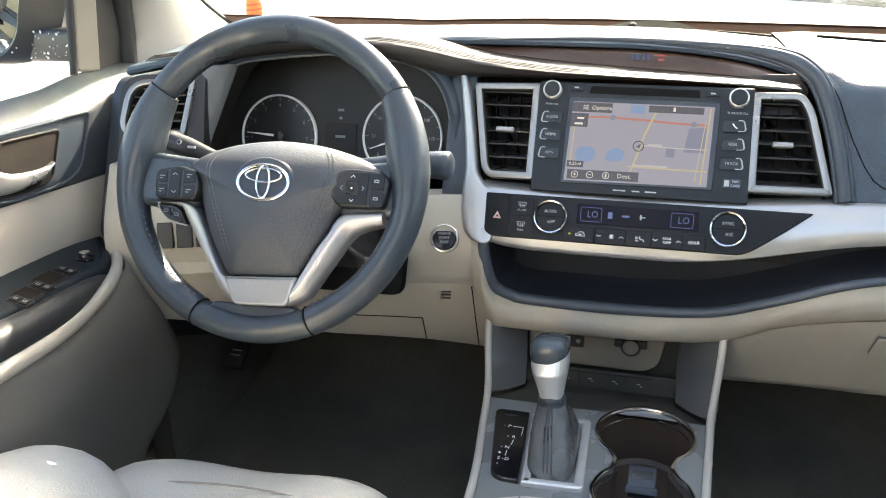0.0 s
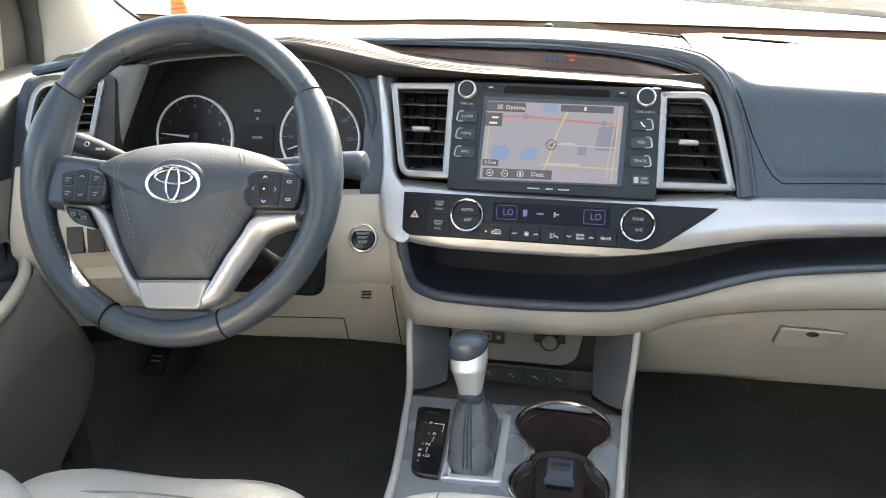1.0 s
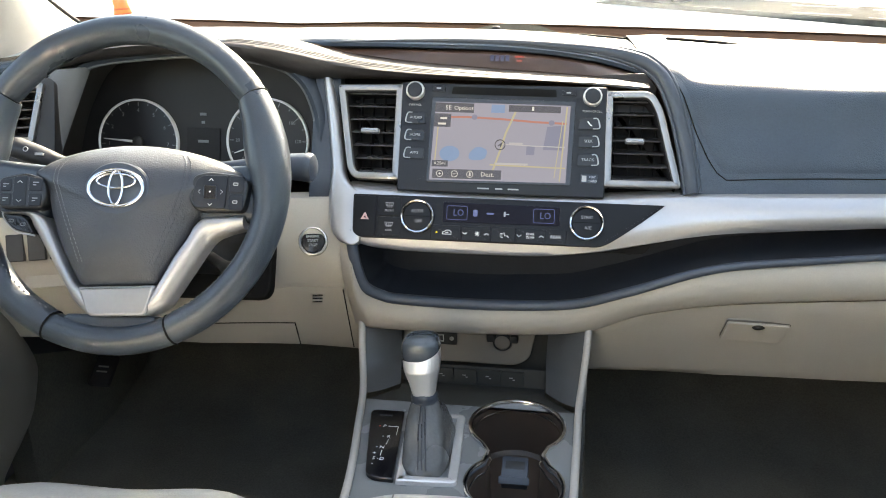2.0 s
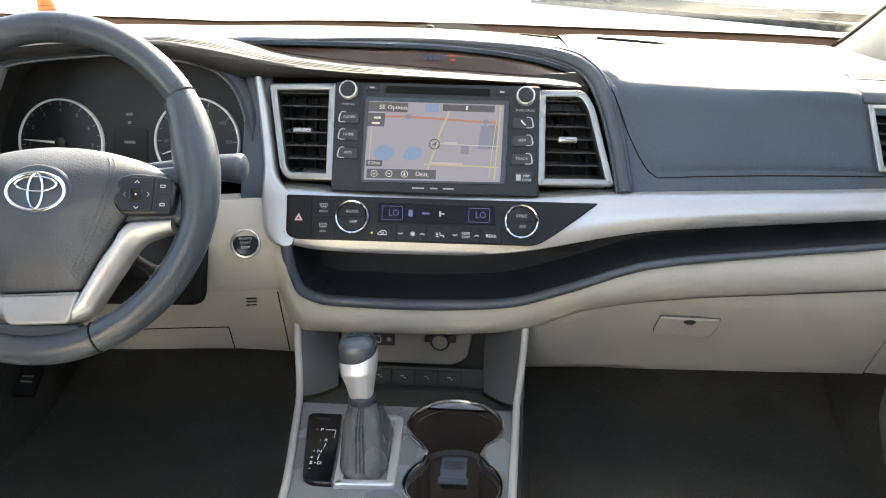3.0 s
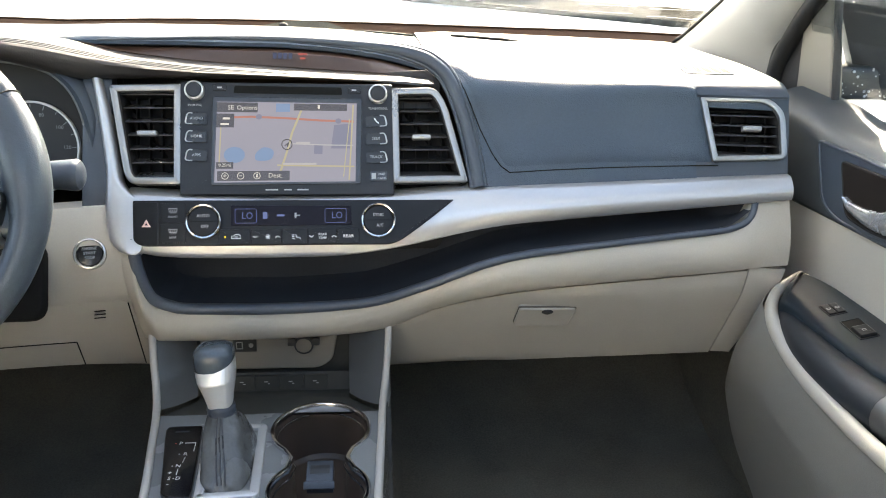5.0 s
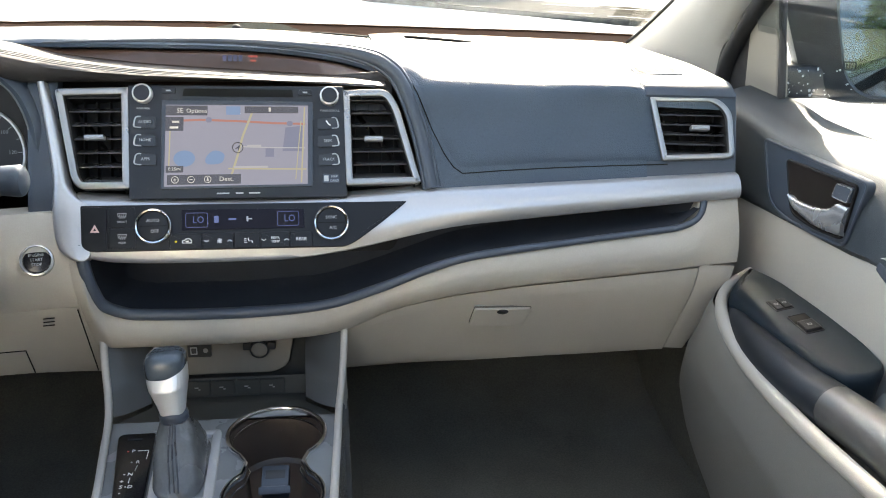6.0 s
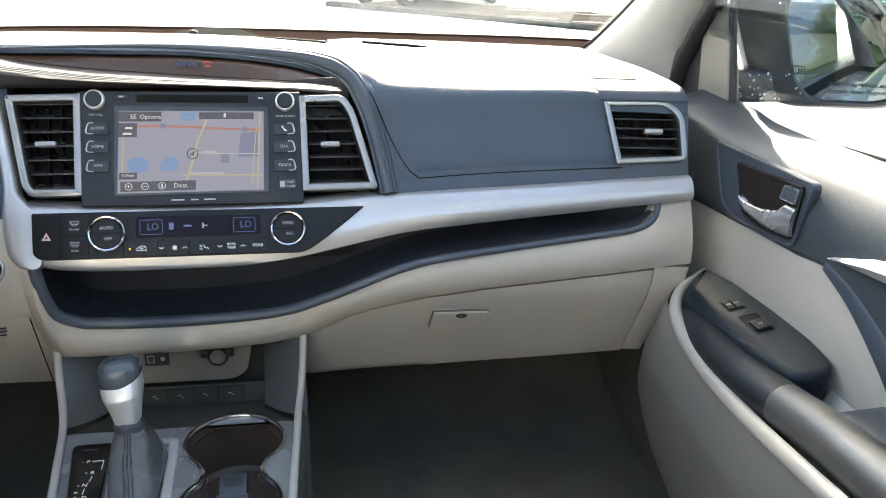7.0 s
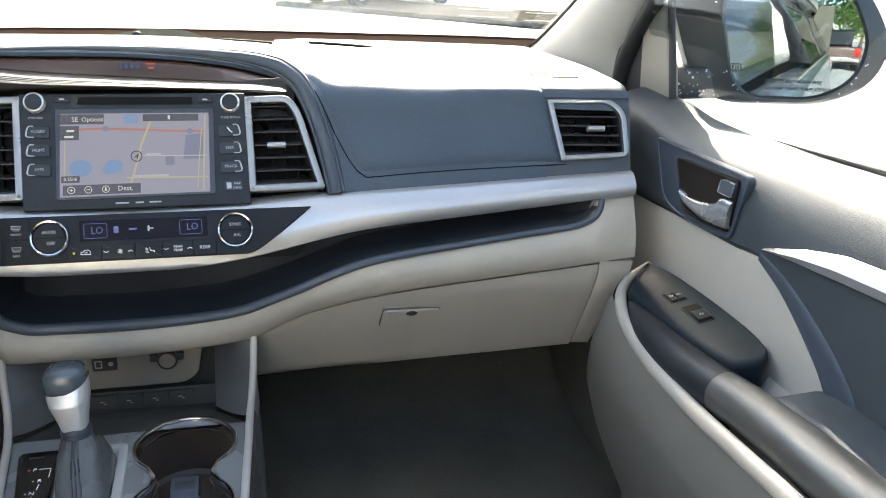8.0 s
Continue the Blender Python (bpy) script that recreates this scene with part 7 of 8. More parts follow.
    def lever(bm, pts, grow=0.0):
        sweep(bm, [P(*p) for p in pts], 1.0, 1.0, n=20, taper=[lerp(-p.y, ((0.112, 0.003), (0.125, 0.010), (0.16, 0.0165), (0.22, 0.0215), (0.30, 0.0240), (0.38, 0.0255), (0.50, 0.0270), (0.90, 0.0280))) + grow for p in pts])
    bm = bmesh.new()
    lever(bm, [p for p in LEVER if p.y < -0.362])
    grip_part = part("grip", bm, mat("satin_grey_grip", (0.115, 0.113, 0.110), 0.36, metal=0.6, vary=0.06), d, "satin grey tubular door grip")
    bm = bmesh.new()
    lever(bm, [p for p in LEVER if p.y > -0.378], 0.0004)
    part("grip_nose", bm, mat("charcoal_grip_end", (0.016, 0.019, 0.023), 0.40, vary=0.08, spec=0.35), grip_part, "charcoal tapered front of the grip")
    bm = bmesh.new()
    rows = []
    for y in span(-0.405, -1.0, 30):
        f = min(1.0, max(0.0, (-y - 0.405) / 0.07))
        zt = 0.452 + 0.046 * math.sqrt(1 - (1 - f) ** 2)
        rows.append([P(0.708, y, 0.43), P(0.708, y, zt + 0.006 * f), P(0.698, y, zt + 0.004 * f), P(0.680, y, zt), P(0.660, y, zt - 0.003 * f), P(0.648, y, zt - 0.008 * f), P(0.642, y, zt - 0.016 * f - 0.004), P(0.642, y, 0.43)])
    loft(bm, rows, close_u=True, caps=True)
    part("armrest", bm, mat("slate_armrest_vinyl", (0.022, 0.034, 0.047), 0.55, grain=0.2, scale=800, spec=0.15), d, "dark padded door armrest", angle=60)
    bm = bmesh.new()
    loft(bm, [[P(0.706, y, 0.46), P(0.700 - 0.02 * f, y, 0.452), P(0.690 - 0.03 * f, y, 0.435), P(0.668 - 0.03 * f, y, 0.40), P(0.652 - 0.03 * f, y, 0.36), P(0.640, y, 0.30)] for y, f in [(y, min(1.0, (-0.345 - y) / 0.12)) for y in span(-0.345, -1.0, 24)]])
    part("pocket_wall", bm, CREAM, d, "cream back wall of the map pocket", angle=60)
    # pocket shell and lower panel
    FRONT = ((0.03, -0.02), (0.08, -0.055), (0.127, -0.02), (0.16, 0.03), (0.195, 0.058), (0.266, 0.070), (0.318, 0.042), (0.427, -0.030), (0.480, -0.055))
    TOPZ = ((-1.0, 0.452), (-0.55, 0.448), (-0.46, 0.441), (-0.36, 0.4345), (-0.26, 0.4345), (-0.19, 0.444), (-0.14, 0.457), (-0.09, 0.470), (-0.04, 0.478))
    bm = bmesh.new()
    rows = []
    for k in range(25):
        v = k / 24
        row = []
        zf = 0.480 * (1 - v) + 0.05 * v
        yf = smooth(zf, FRONT, 0.012)
        for j in range(33):
            u = j / 32
            y = yf + 0.012 - (yf + 0.012 + 1.0) * u ** 1.6
            ztop = smooth(y, TOPZ, 0.02)
            z = ztop * (1 - v) + 0.05 * v
            x = lerp(v, ((0, 0.612), (0.06, 0.606), (0.25, 0.612), (0.6, 0.650), (1, 0.690)))
            e = max(0.0, 1 - (yf + 0.012 - y) / 0.09)
            x += (0.70 - x) * e ** 2.2
            row.append(P(x, y, z))
        rows.append(row)
    loft(bm, rows)
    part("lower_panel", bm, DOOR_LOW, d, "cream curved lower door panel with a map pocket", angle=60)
    bm = bmesh.new()
    RIM = ((0.700, -0.038, 0.4745), (0.679, -0.055, 0.4740), (0.650, -0.080, 0.4720), (0.626, -0.112, 0.466), (0.6135, -0.150, 0.4555), (0.609, -0.195, 0.4450), (0.607, -0.26, 0.4370), (0.606, -0.36, 0.4365), (0.606, -0.46, 0.4430), (0.606, -0.56, 0.4500), (0.606, -0.75, 0.452), (0.606, -1.0, 0.453))
    rim = spline([Vector(p) for p in RIM], 8)
    sweep(bm, [P(*p) for p in rim], 0.0085, 0.0105, n=16, taper=[lerp(-p.y, ((0.03, 0.75), (0.12, 0.95), (0.26, 1.0))) for p in rim])
    part("pocket_rim", bm, CREAM, d, "rolled cream pocket rim")
    return d


door(1, "door_1", "cream and charcoal passenger door with chrome handle", (0, 0, 0))
door(-1, "door_2", "cream and charcoal driver door with switch panel", (-0.048, -0.08, 0.028))
for ob in bpy.data.objects:
    if ob.name in ("door_1", "door_2"):
        ob["kind"] = "structure"

# ---------------------------------------------------------------- front seats
def front_seat(name, label, cx, dy, sx):
    """A leather front seat: cushion, bolster, leaning backrest and head restraint."""
    seat = thing(name, label, "car seat", (cx, -0.65 + dy, 0.03))
    Q0 = Matrix.Translation((-cx, 0.65 - dy, -0.03)) @ Matrix.Translation((cx, dy, 0))
    bm = bmesh.new()
    rows = []
    for y, zt, zb in ((-0.343, 0.247, 0.20), (-0.326, 0.274, 0.16), (-0.323, 0.297, 0.14), (-0.332, 0.318, 0.12), (-0.357, 0.334, 0.10), (-0.41, 0.345, 0.09), (-0.52, 0.338, 0.09), (-0.70, 0.315, 0.09), (-0.95, 0.30, 0.09)):
        row = []
        for i in range(21):
            s = i / 20 * 2 - 1
            edge = abs(s) ** 6
            row.append(Q0 @ Vector((0.205 * s, y - 0.03 * s * s - 0.015 * s * sx, zt - 0.045 * edge - 0.006 * math.cos(s * 5) * (1 - edge))))
        row += [Q0 @ Vector((0.20, y, zb)), Q0 @ Vector((-0.20, y, zb))]
        rows.append(row)
    loft(bm, rows, close_u=True, caps=True)
    cush = part("cushion", bm, SEAT, seat, "ash cream leather cushion", angle=60)
    bm = bmesh.new()
    sweep(bm, [Q0 @ Vector((0.17 * s, -0.405 - 0.03 * s * s - 0.015 * s * sx, 0.3445)) for s in span(-1, 1, 20)], 0.0012, n=6)
    part("seam", bm, mat("seat_seam", (0.22, 0.20, 0.18), 0.8), cush)
    bm = bmesh.new()
    P = spline([Vector((sx * x, y, z)) for x, y, z in ((0.165, -0.455, 0.300), (0.161, -0.485, 0.328), (0.157, -0.54, 0.352), (0.155, -0.65, 0.366), (0.157, -0.95, 0.38))], 6)
    sweep(bm, [Q0 @ p for p in P], 0.098, 0.082, n=24, taper=[min(1.0, 0.12 + 0.88 * math.sin(min(1, i / 10) * math.pi / 2)) for i in range(len(P))])
    part("side_bolster", bm, SEAT, seat, "raised leather side bolster", angle=60)
    bm = bmesh.new()
    block(bm, Q0 @ pose(0, -0.65, 0.08), -0.17, 0.17, -0.28, 0.28, -0.05, 0.02, 0.01)
    part("base", bm, BLACK, seat, "black seat base")
    # Backrest and head restraint stay unseen; added to bounce sunlight onto the dashboard.
    bm = bmesh.new()
    rows = []
    for z, y, w in ((0.28, -1.13, 0.17), (0.34, -1.125, 0.195), (0.50, -1.145, 0.205), (0.70, -1.175, 0.205), (0.82, -1.20, 0.185), (0.88, -1.22, 0.15), (0.90, -1.24, 0.12)):
        rows.append([Q0 @ Vector((w * s, y - dy - 0.02 + 0.02 * abs(s) ** 2, z)) for s in span(-1, 1, 13)] + [Q0 @ Vector((w * s, y - dy - 0.12, z)) for s in span(1, -1, 7)])
    loft(bm, rows, close_u=True, caps=True)
    part("backrest", bm, SEAT, seat, "unseen ash cream leather backrest, added to bounce sunlight", angle=60)
    bm = bmesh.new()
    block(bm, Q0 @ pose(0, -1.25 - dy, 1.0), -0.12, 0.12, -0.04, 0.04, -0.07, 0.06, 0.03, 4)
    part("head_restraint", bm, SEAT, seat)


front_seat("driver_seat", "ash cream leather driver seat cushion with raised bolster", -0.395, 0.0, -1)

# ---------------------------------------------------------------- parking brake pedal
ped = thing("parking_brake_pedal", "black foot pedal with pale marks", "pedal", (-0.72, 0.15, 0.18))
bm = bmesh.new()
block(bm, pose(0, 0, 0, 35), -0.020, 0.020, -0.03, 0.03, -0.006, 0.006, 0.004)
pad = part("pad", bm, RUBBER, ped)
bm = bmesh.new()
sweep(bm, [Vector((0, 0.01, 0.0)), Vector((0, 0.08, 0.03)), Vector((0.0, 0.16, 0.14)), Vector((0.0, 0.20, 0.26))], 0.008)
part("arm", bm, BLACK, ped)
for y in (0.006, -0.004):
    bm = bmesh.new()
    block(bm, pose(0, 0, 0, 35), -0.010, 0.010, y - 0.0015, y + 0.0015, 0.005, 0.0066, 0)
    part("mark", bm, GREYPRINT, pad)

# ---------------------------------------------------------------- body of the car round the cabin
PAINT = mat("silver_blue_car_paint", (0.30, 0.34, 0.40), 0.25, metal=0.6, coat=0.6, vary=0.04)
PRIVACY = mat("dark_privacy_glass", (0.010, 0.014, 0.018), 0.03, vary=0.02)
for sx, nm in ((1, "wall_east"), (-1, "wall_west")):
    w = thing(nm, "silver blue outer body side of the car with dark rear windows", "car body", (sx * 0.9, -1.2, 0.2), kind="structure")
    w0 = Matrix.Translation((-sx * 0.9, 1.2, -0.2))
    k = 0.0 if sx > 0 else -0.05

    def B(x, y, z):
        return w0 @ Vector((sx * x + k, y, z))
    bm = bmesh.new()
    rows = []
    for y in span(0.75, -2.9, 40):
        fl = 0.012 * math.sin(y * 2.0)
        inner = 0.80 if y < 0.1 else 0.90
        zb = 0.64 if y < 0.15 else 0.62
        rows.append([B(inner, y, -0.15), B(0.86, y, -0.22), B(0.93, y, -0.20), B(0.955 + fl, y, 0.05), B(0.965 + fl, y, 0.30), B(0.95 + fl, y, 0.45), B(0.958 + fl, y, 0.50), B(0.925, y, 0.62), B(0.895, y, zb), B(0.84, y, zb + 0.012), B(inner, y, zb)])
    loft(bm, rows, close_u=True, caps=True)
    part("body", bm, PAINT, w, "silver blue metallic paint")
    bm = bmesh.new()
    sweep(bm, [B(0.888, y, 0.655) for y in span(-0.45, -2.6, 20)], 0.010, 0.012)
    part("belt_moulding", bm, CHROME, w, "bright belt moulding")
    # pillars between the windows
    for y in (-0.95, -1.75, -2.55):
        bm = bmesh.new()
        loft(bm, [[B(0.895 - 0.26 * s, y - 0.06 - 0.1 * s, 0.68 + 0.44 * s), B(0.895 - 0.26 * s, y + 0.06 - 0.1 * s, 0.68 + 0.44 * s), B(0.80 - 0.20 * s, y + 0.06 - 0.1 * s, 0.68 + 0.44 * s), B(0.80 - 0.20 * s, y - 0.06 - 0.1 * s, 0.68 + 0.44 * s)] for s in span(0, 1, 6)], close_u=True, caps=True)
        part("pillar", bm, PIANO, w, "black window pillar")
    for ya, yb in ((-1.01, -1.69), (-1.81, -2.49)):
        bm = bmesh.new()
        loft(bm, [[B(0.885 - 0.255 * s, ya - 0.1 * s, 0.685 + 0.43 * s), B(0.885 - 0.255 * s, yb - 0.1 * s, 0.685 + 0.43 * s), B(0.878 - 0.255 * s, yb - 0.1 * s, 0.685 + 0.43 * s), B(0.878 - 0.255 * s, ya - 0.1 * s, 0.685 + 0.43 * s)] for s in span(0, 1, 4)], close_u=True, caps=True)
        part("rear_window", bm, PRIVACY, w, "dark privacy glass")
    bm = bmesh.new()
    sweep(bm, [B(0.64, y, 1.12 + 0.0 * y) for y in span(-0.50, -2.9, 10)], 0.05, 0.035)
    part("roof_rail", bm, PAINT, w)
# plain added rear wall of the cabin, dark to dim the mirrored view inside
bm = bmesh.new()
block(bm, I4, -0.95, 0.90, -2.72, -2.66, -0.1, 1.14, 0.01)
tagged(part("wall_south", bm, CARPET), "plain dark wall added to close the rear of the cabin", "wall", kind="structure")
# bonnet and scuttle in front of the windscreen
bm = bmesh.new()
loft(bm, [[(x, base_y(x) + d, base_z(x) - dz - 0.05 * (x / 0.8) ** 4) for d, dz in ((0.0, 0.025), (0.10, 0.07), (0.2, 0.09), (0.6, 0.11), (1.0, 0.17), (1.2, 0.30), (1.25, 0.6))] for x in span(-0.86, 0.86, 20)])
tagged(part("bonnet", bm, PAINT), "silver blue car bonnet beyond the windscreen", "bonnet", kind="structure")

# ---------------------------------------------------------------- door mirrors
# Low blue-grey reflectance, set to keep the reflected sky from whitening out.
MIRROR = mat("dimmed_mirror_silver", (0.34, 0.40, 0.42), 0.0, metal=1.0, vary=0.0)
SHELL = mat("grey_black_mirror_shell", (0.030, 0.033, 0.036), 0.35, vary=0.2)


def side_mirror(sx, c, n, label):
    """A door mirror: shell, arm and a slightly domed glass that faces along n."""
    t = thing("side_mirror", label, "door mirror", c, "door mirrors")
    n = Vector(n).normalized()
    m = frame_at((0, 0, 0), Vector((0, 0, 1)).cross(n), Vector((0, 0, 1)) - n * n.z)
    o = rounded([(-0.122, 0.050), (-0.094, -0.058), (-0.066, -0.086), (0.032, -0.084), (0.080, -0.056), (0.094, -0.004), (0.072, 0.045), (0.045, 0.082), (-0.105, 0.088)], [0.03, 0.03, 0.02, 0.04, 0.03, 0.03, 0.02, 0.03, 0.02], 5)
    if sx < 0:
        o = [(-x, y) for x, y in o]
    if area(o) < 0:
        o = o[::-1]
    bm = bmesh.new()
    rings = [[m @ Vector((x * f * (1.0 + ((0.40 if x * sx < 0 else 0.22) if -0.1 < z < -0.01 else 0.0)), y * f, z)) for x, y in o] for f, z in ((0.985, -0.004), (1.04, 0.006), (1.10, 0.004), (1.16, -0.012), (1.19, -0.045), (1.12, -0.09), (0.85, -0.13), (0.4, -0.145))]
    loft(bm, rings, close_u=True, caps=True)
    part("shell", bm, SHELL, t, "grey black mirror shell with water drops")
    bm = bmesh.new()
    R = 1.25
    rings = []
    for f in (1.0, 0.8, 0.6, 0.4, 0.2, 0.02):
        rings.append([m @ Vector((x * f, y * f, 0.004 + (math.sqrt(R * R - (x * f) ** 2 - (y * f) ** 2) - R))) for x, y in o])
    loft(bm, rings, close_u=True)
    g = part("mirror_glass", bm, MIRROR, t, "domed silvered mirror glass, tinted dark to dim its reflection", angle=80)
    bm = bmesh.new()
    reach = 0.190 if sx > 0 else 0.195
    block(bm, I4, min(-sx * reach, -sx * 0.075), max(-sx * reach, -sx * 0.075), 0.045, 0.105, -0.096, -0.046, 0.010, 3)
    part("arm", bm, SHELL, t, "dark mirror arm")
    rnd = random.Random(4)
    bm0 = bmesh.new()
    spun(bm0, [(0.0018, 0.0), (0.0016, 0.0007), (0.0009, 0.0012), (0.0002, 0.0013)], I4, 8)
    DROP = finish(bm0)
    for k in range(70):
        if k < 45:
            p = Vector((-sx * (0.085 + 0.10 * rnd.random()), 0.0445, -0.093 + 0.044 * rnd.random()))
            ob = part("water_drop", DROP, WHITE, t)
            s = 0.4 + 0.9 * rnd.random()
            ob.matrix_basis = Matrix.Translation(p) @ pose(0, 0, 0, 90) @ Matrix.Diagonal((s, s, s, 1))
        else:
            q = rnd.choice(o)
            f = 1.05 + 0.07 * rnd.random()
            ob = part("water_drop", DROP, WHITE, t)
            s = 0.4 + 0.7 * rnd.random()
            ob.matrix_basis = m @ Matrix.Translation((q[0] * f, q[1] * f, 0.0045)) @ Matrix.Diagonal((s, s, s, 1))
    if sx > 0:
        INKM = mat("etched_letters", (0.02, 0.03, 0.03), 0.5)
        lettering("etched_words", "OBJECTS IN MIRROR ARE", 0.0075, m, INKM, g, -0.005, -0.062, 0.0045)
        lettering("etched_words", "CLOSER THAN THEY APPEAR", 0.0075, m, INKM, g, 0.004, -0.073, 0.0045)
        bm = bmesh.new()
        hoop(bm, rect(-0.100, -0.050, -0.083, -0.038, 0.004), 0.001, m, -0.001, 0.0052, 0.0002)
        part("heater_sign", bm, INKM, g)
        for k in range(3):
            bm = bmesh.new()
            slab(bm, rect(-0.0960 + 0.004 * k, -0.048, -0.0952 + 0.004 * k, -0.041), m, -0.001, 0.0052)
            part("heater_mark", bm, INKM, g)
    return t


side_mirror(1, (0.962, 0.060, 0.788), (-0.360, -0.933, 0.045), "dark wet door mirror that reflects the car side and trees")
side_mirror(-1, (-1.015, -0.055, 0.838), (0.36, -0.93, 0.0), "dark wet door mirror seen through the driver window")

# ---------------------------------------------------------------- outside
GZ = -0.50
CONCRETE = mat("pale_sunlit_concrete", (0.42, 0.41, 0.38), 0.85, grain=0.4, scale=60, vary=0.12)
bm = bmesh.new()
loft(bm, [[(x, y, GZ) for x in (-400, -60, -20, 0, 20, 60, 400)] for y in (-400, -60, -20, 0, 20, 60, 400)])
tagged(part("ground", bm, CONCRETE), "pale concrete parking ground in strong sun", "ground", kind="structure")
VERGE = mat("rough_grey_verge", (0.068, 0.063, 0.053), 1.0, grain=0.5, scale=9, vary=0.55, spec=0.0)
bm = bmesh.new()
rows = []
for i in range(40):
    s = i / 39
    a = Vector((0.6, 19.2, 0)).lerp(Vector((9.5, 8.6, 0)), s)
    n = Vector((0.70, 0.71, 0))
    w = 3.5 + 0.35 * noise.noise((s * 9, 0, 0))
    rows.append([Vector((a.x + n.x * q, a.y + n.y * q, GZ + h)) for q, h in ((0.0, 0.0), (0.02, 0.10), (0.20, 0.115), (0.24, 0.03), (w * 0.5, 0.03), (w, 0.03), (w + 0.02, 0.0))])
loft(bm, rows)
kerb = tagged(part("pavement", bm, VERGE), "rough grey verge strip with a low kerb", "verge", kind="structure")
for k in range(9):
    rnd = random.Random(k)
    p0 = Vector((3.0 + 0.55 * k, 16.6 - 0.66 * k, 0)) + Vector((0.7, 0.71, 0)) * (0.4 + 2.4 * rnd.random())
    pts = [p0]
    for j in range(6):
        pts.append(pts[-1] + Vector((0.12 + 0.15 * rnd.random(), -0.12 + 0.22 * (rnd.random() - 0.5), 0)))
    bm = bmesh.new()
    sweep(bm, [Vector((p.x, p.y, GZ + 0.034)) for p in pts], 0.025, 0.006, n=6)
    part("crack_fill", bm, CONCRETE, kerb, "pale crack filling")

# orange marker post
post = thing("marker_post", "orange plastic marker post with darker bands", "marker post", (-5.50, 9.0, GZ))
ORANGE = mat("orange_plastic", (0.75, 0.16, 0.03), 0.5, vary=0.08)
bm = bmesh.new()
spun(bm, [(0.13, 0.03), (0.105, 0.35), (0.09, 0.75), (0.075, 1.10), (0.05, 1.15), (0.001, 1.15)], I4, 24)
part("cone", bm, ORANGE, post)
bm = bmesh.new()
block(bm, I4, -0.2, 0.2, -0.2, 0.2, 0.0, 0.035, 0.01)
part("base", bm, RUBBER, post, "black rubber base")
for z in (0.47, 0.53, 0.59):
    bm = bmesh.new()
    r = lerp(z, ((0.35, 0.105), (0.75, 0.09))) + 0.0015
    spun(bm, [(r, z), (r, z + 0.02)], I4, 24)
    part("band", bm, mat("dark_orange_band", (0.40, 0.07, 0.02), 0.5), post, "dark orange band")


def vehicle(name, label, at, turn, L, W, H, paint, truck=False):
    """A parked vehicle seen from far: body, cab, wheels, lamps and windows."""
    v = thing(name, label, "car", at)
    v.rotation_euler = (0, 0, radians(turn))
    bm = bmesh.new()
    prof = [(-L / 2, 0.45), (-L / 2 + 0.05, H * 0.55), (L / 2 - 0.15, H * 0.52), (L / 2, 0.42), (L / 2 - 0.05, 0.28), (-L / 2 + 0.05, 0.28)]
    o = rounded(prof, 0.12)
    slab(bm, o, frame_at((0, W / 2, 0), (1, 0, 0), (0, 0, 1)), 0.0, W, 0.06)
    part("body", bm, paint, v)
    bm = bmesh.new()
    a, b = (-L * 0.02, L * 0.24) if truck else (-L * 0.42, L * 0.20)
    o = rounded([(a - 0.1, H * 0.54), (a + 0.05, H), (b - 0.25, H), (b + 0.25, H * 0.52)], 0.15)
    slab(bm, o, frame_at((0, W / 2 - 0.12, 0), (1, 0, 0), (0, 0, 1)), 0.0, W - 0.24, 0.08)
    part("cab", bm, PRIVACY, v, "dark cab windows")
    for x in (-L * 0.31, L * 0.31):
        for y in (-W / 2 + 0.12, W / 2 - 0.12):
            bm = bmesh.new()
            spun(bm, [(0.33, -0.11), (0.36, -0.08), (0.36, 0.08), (0.33, 0.11)], pose(x, y, 0.36, 90), 28)
            wh = part("wheel", bm, RUBBER, v)
            bm = bmesh.new()
            spun(bm, [(0.22, -0.115), (0.20, -0.12), (0.20, 0.12), (0.22, 0.115)], pose(x, y, 0.36, 90), 20)
            part("rim", bm, SILVER, wh)
    for y in (-W / 2 + 0.10, W / 2 - 0.10):
        bm = bmesh.new()
        block(bm, pose(-L / 2 + 0.02, y, H * 0.44), -0.03, 0.03, -0.09, 0.09, -0.16, 0.16, 0.02)
        part("tail_lamp", bm, mat("red_lamp", (0.65, 0.03, 0.02), 0.2, vary=0.05), v, "red tail lamp")
    bm = bmesh.new()
    block(bm, pose(-L / 2 - 0.04, 0, 0.46), -0.06, 0.06, -W / 2 + 0.05, W / 2 - 0.05, -0.09, 0.09, 0.03)
    part("bumper", bm, SILVER, v, "bright rear bumper")
    return v


vehicle("pickup_truck", "dark brown pickup truck parked behind", (0.75, -15.6, GZ), -92, 5.4, 1.95, 1.85, mat("brown_truck_paint", (0.10, 0.055, 0.045), 0.3, coat=0.4), True)
vehicle("parked_car", "white parked car beyond the verge", (3.2, 20.5, GZ), 35, 4.5, 1.8, 1.5, mat("white_car_paint", (0.70, 0.70, 0.69), 0.3, coat=0.4))

# lamp post and trees behind, met in the mirror
lp = thing("lamp_post", "tall dark lamp post with a short arm", "lamp post", (13.0, -17.0, GZ))
bm = bmesh.new()
sweep(bm, [Vector((0, 0, 0)), Vector((0, 0, 4)), Vector((0.0, 0, 7.5))], 0.09, taper=[1, 0.8, 0.6])
part("pole", bm, BLACK, lp)
bm = bmesh.new()
block(bm, pose(-0.4, 0, 7.5), -0.5, 0.5, -0.12, 0.12, -0.05, 0.05, 0.02)
part("head", bm, BLACK, lp)
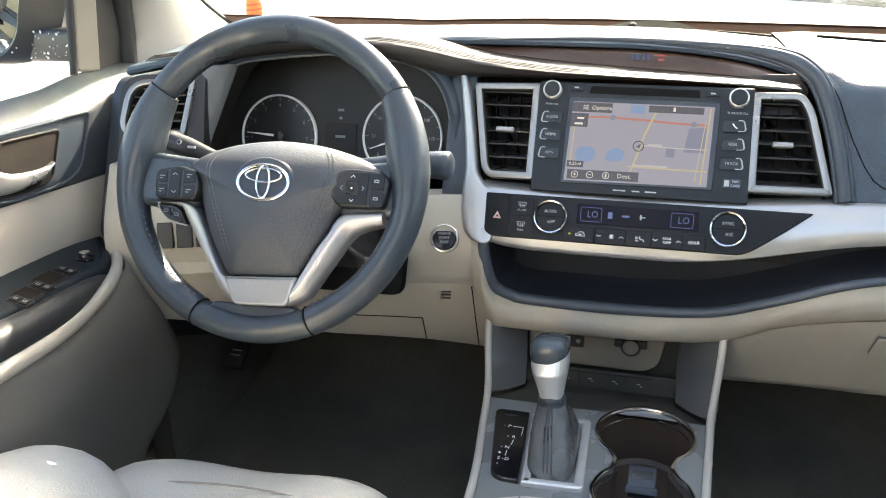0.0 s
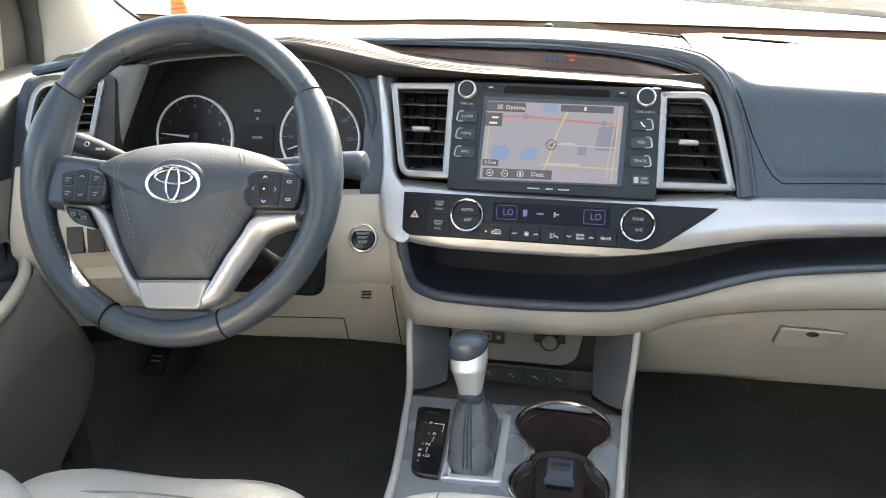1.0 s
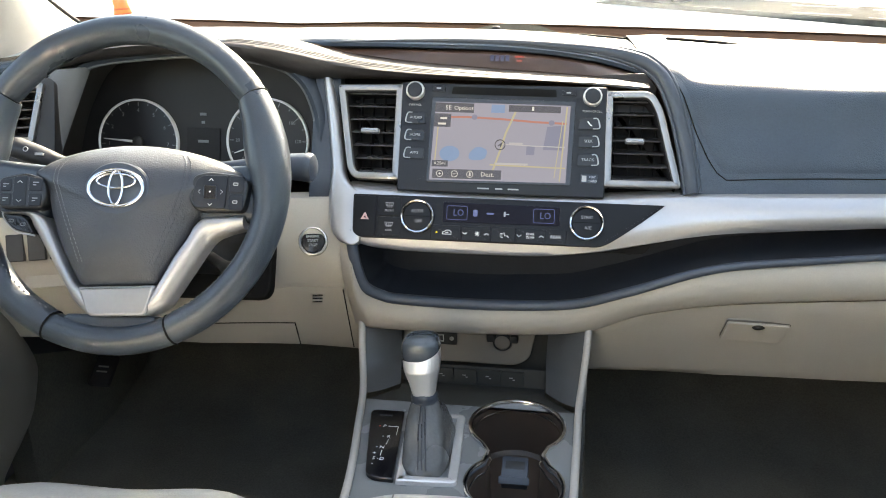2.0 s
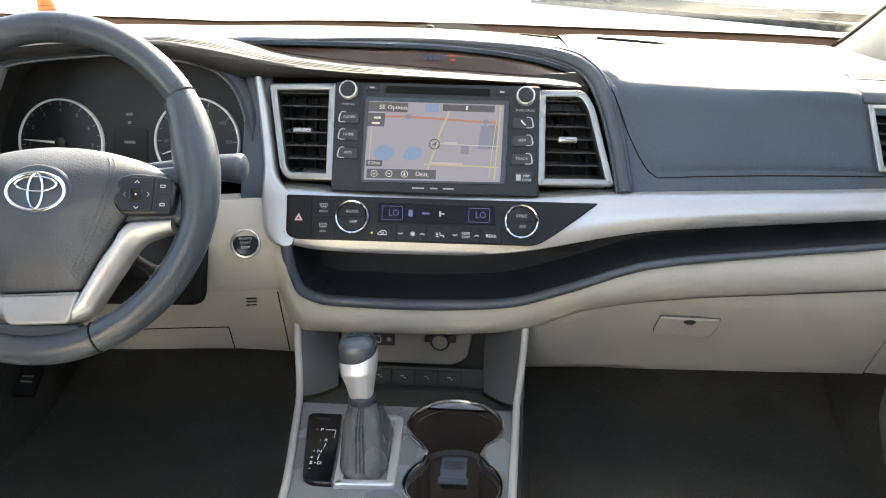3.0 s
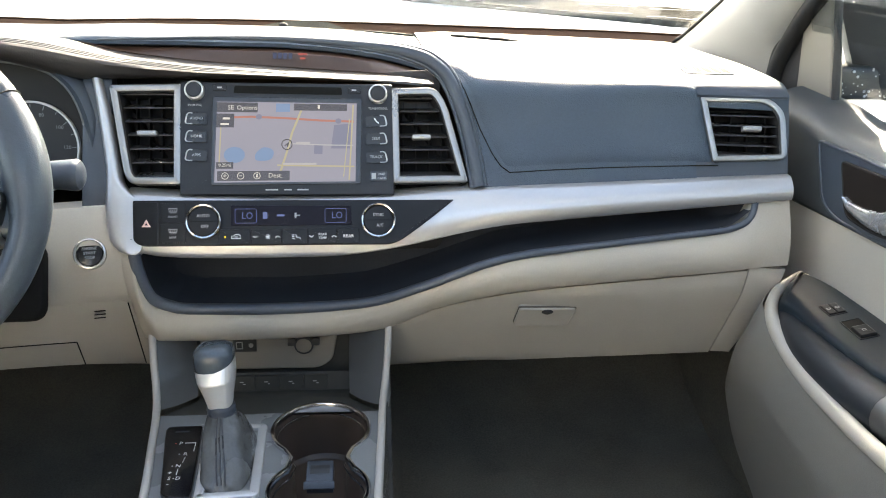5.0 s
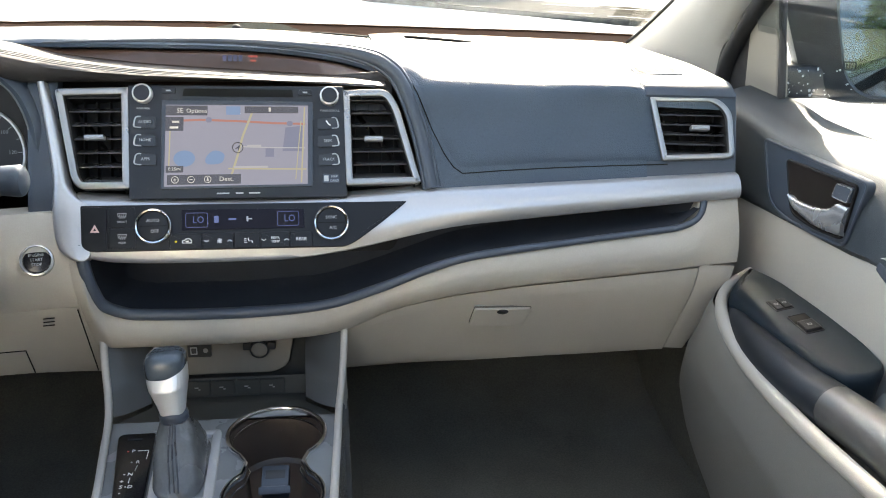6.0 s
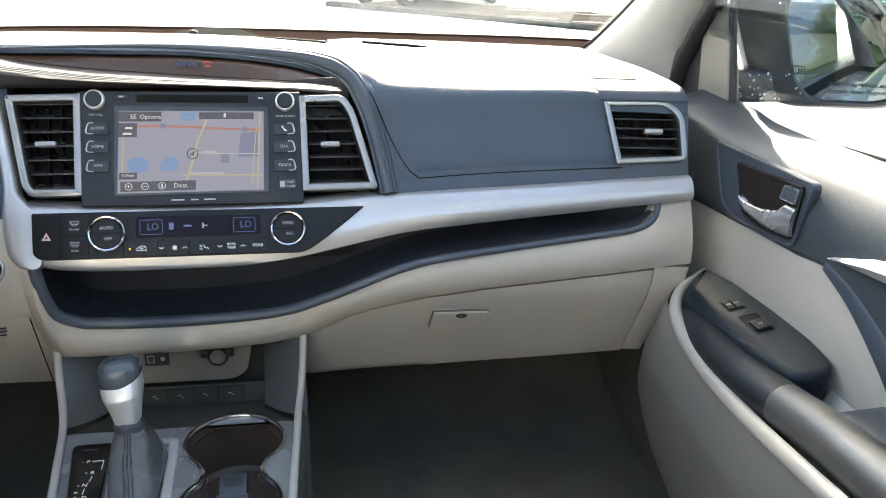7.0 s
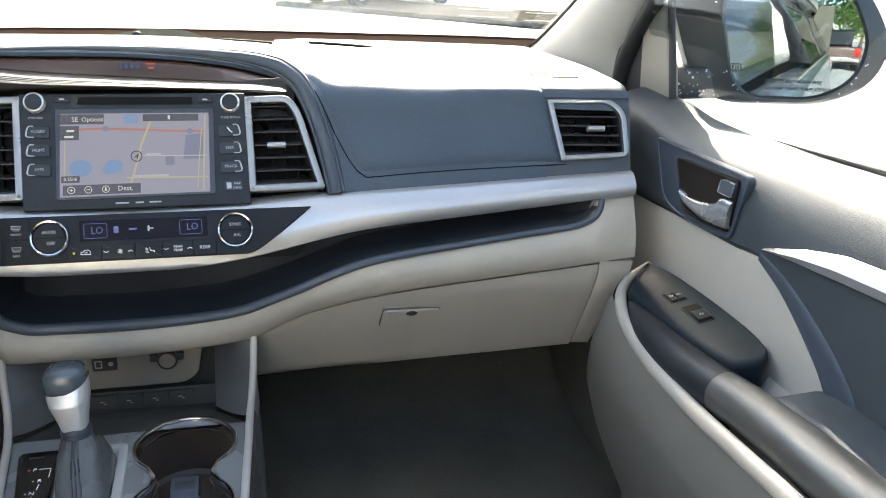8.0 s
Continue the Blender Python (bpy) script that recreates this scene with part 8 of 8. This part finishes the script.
LEAF = mat("green_leaves", (0.075, 0.14, 0.030), 0.55, vary=0.45)
BARK = mat("grey_bark", (0.13, 0.10, 0.075), 0.9, grain=0.8, scale=30, vary=0.3)


def tree(at, h, r, seed):
    rnd = random.Random(seed)
    t = thing("tree", "leafy green tree at the edge of the parking ground", "tree", at, "trees behind the car")
    bm = bmesh.new()
    sweep(bm, [Vector((0, 0, 0)), Vector((0.1, 0, h * 0.3)), Vector((0.0, 0.1, h * 0.6))], 0.22, taper=[1, 0.8, 0.4], n=10)
    for k in range(6):
        a = k * 1.05 + rnd.random()
        z = h * (0.3 + 0.06 * k)
        sweep(bm, [Vector((0, 0, z)), Vector((math.cos(a) * r * 0.4, math.sin(a) * r * 0.4, z + h * 0.12)), Vector((math.cos(a) * r * 0.75, math.sin(a) * r * 0.75, z + h * 0.22))], 0.09, taper=[1, 0.6, 0.25], n=8)
    part("trunk", bm, BARK, t)
    verts, faces = [], []
    for c in range(70):
        a, e = rnd.random() * 6.283, rnd.random()
        cr = r * (0.25 + 0.75 * rnd.random()) * math.sin(math.pi * (0.2 + 0.75 * e))
        cc = Vector((math.cos(a) * cr, math.sin(a) * cr, h * (0.30 + 0.68 * e)))
        for k in range(46):
            p = cc + Vector((rnd.gauss(0, 1), rnd.gauss(0, 1), rnd.gauss(0, 0.8))) * r * 0.17
            u = Vector((rnd.gauss(0, 1), rnd.gauss(0, 1), rnd.gauss(0, 1))).normalized() * (0.10 + 0.12 * rnd.random())
            w = u.orthogonal().normalized() * u.length * 0.6
            i = len(verts)
            verts += [p - u, p + w, p + u, p - w]
            faces.append((i, i + 1, i + 2, i + 3))
    me = bpy.data.meshes.new("mesh")
    me.from_pydata([tuple(v) for v in verts], [], faces)
    part("crown", me, LEAF, t)


for k, (x, y, h, r) in enumerate(((2.0, -26, 8.5, 3.6), (7.5, -27, 9.5, 4.0), (13.5, -26, 8.0, 3.6), (19, -24, 9.0, 4.0), (24, -18, 8.0, 3.8), (27, -10, 8.5, 4.0), (28, -2, 8.0, 3.8), (29, 6, 9.0, 4.0), (-4, -28, 9.0, 3.8), (2.3, -14.6, 8.5, 3.4), (-0.6, -15.0, 9.0, 3.6))):
    tree((x * 1.7, y * 1.7, GZ), h * 0.9, r, 10 + k)
# pane of the passenger window, tinted to dim the view and the mirror
bm = bmesh.new()
loft(bm, [[(0.795 - 0.17 * s, y - 0.05 * s, 0.69 + 0.42 * s) for y in span(0.16, -0.92, 6)] + [(0.799 - 0.17 * s, y - 0.05 * s, 0.69 + 0.42 * s) for y in span(-0.92, 0.16, 6)] for s in span(0, 1, 5)], close_u=True, caps=True)
SIDE_GLASS = GLASS.copy()
SIDE_GLASS.node_tree.nodes["Principled BSDF"].inputs["IOR"].default_value = 1.25
SIDE_GLASS.node_tree.nodes["Principled BSDF"].inputs["Base Color"].default_value = (0.70, 0.74, 0.75, 1)
pane = tagged(part("window_2", bm, SIDE_GLASS), "side window glass of the passenger door, tinted to dim the view", "window", kind="structure")
pane.visible_shadow = False
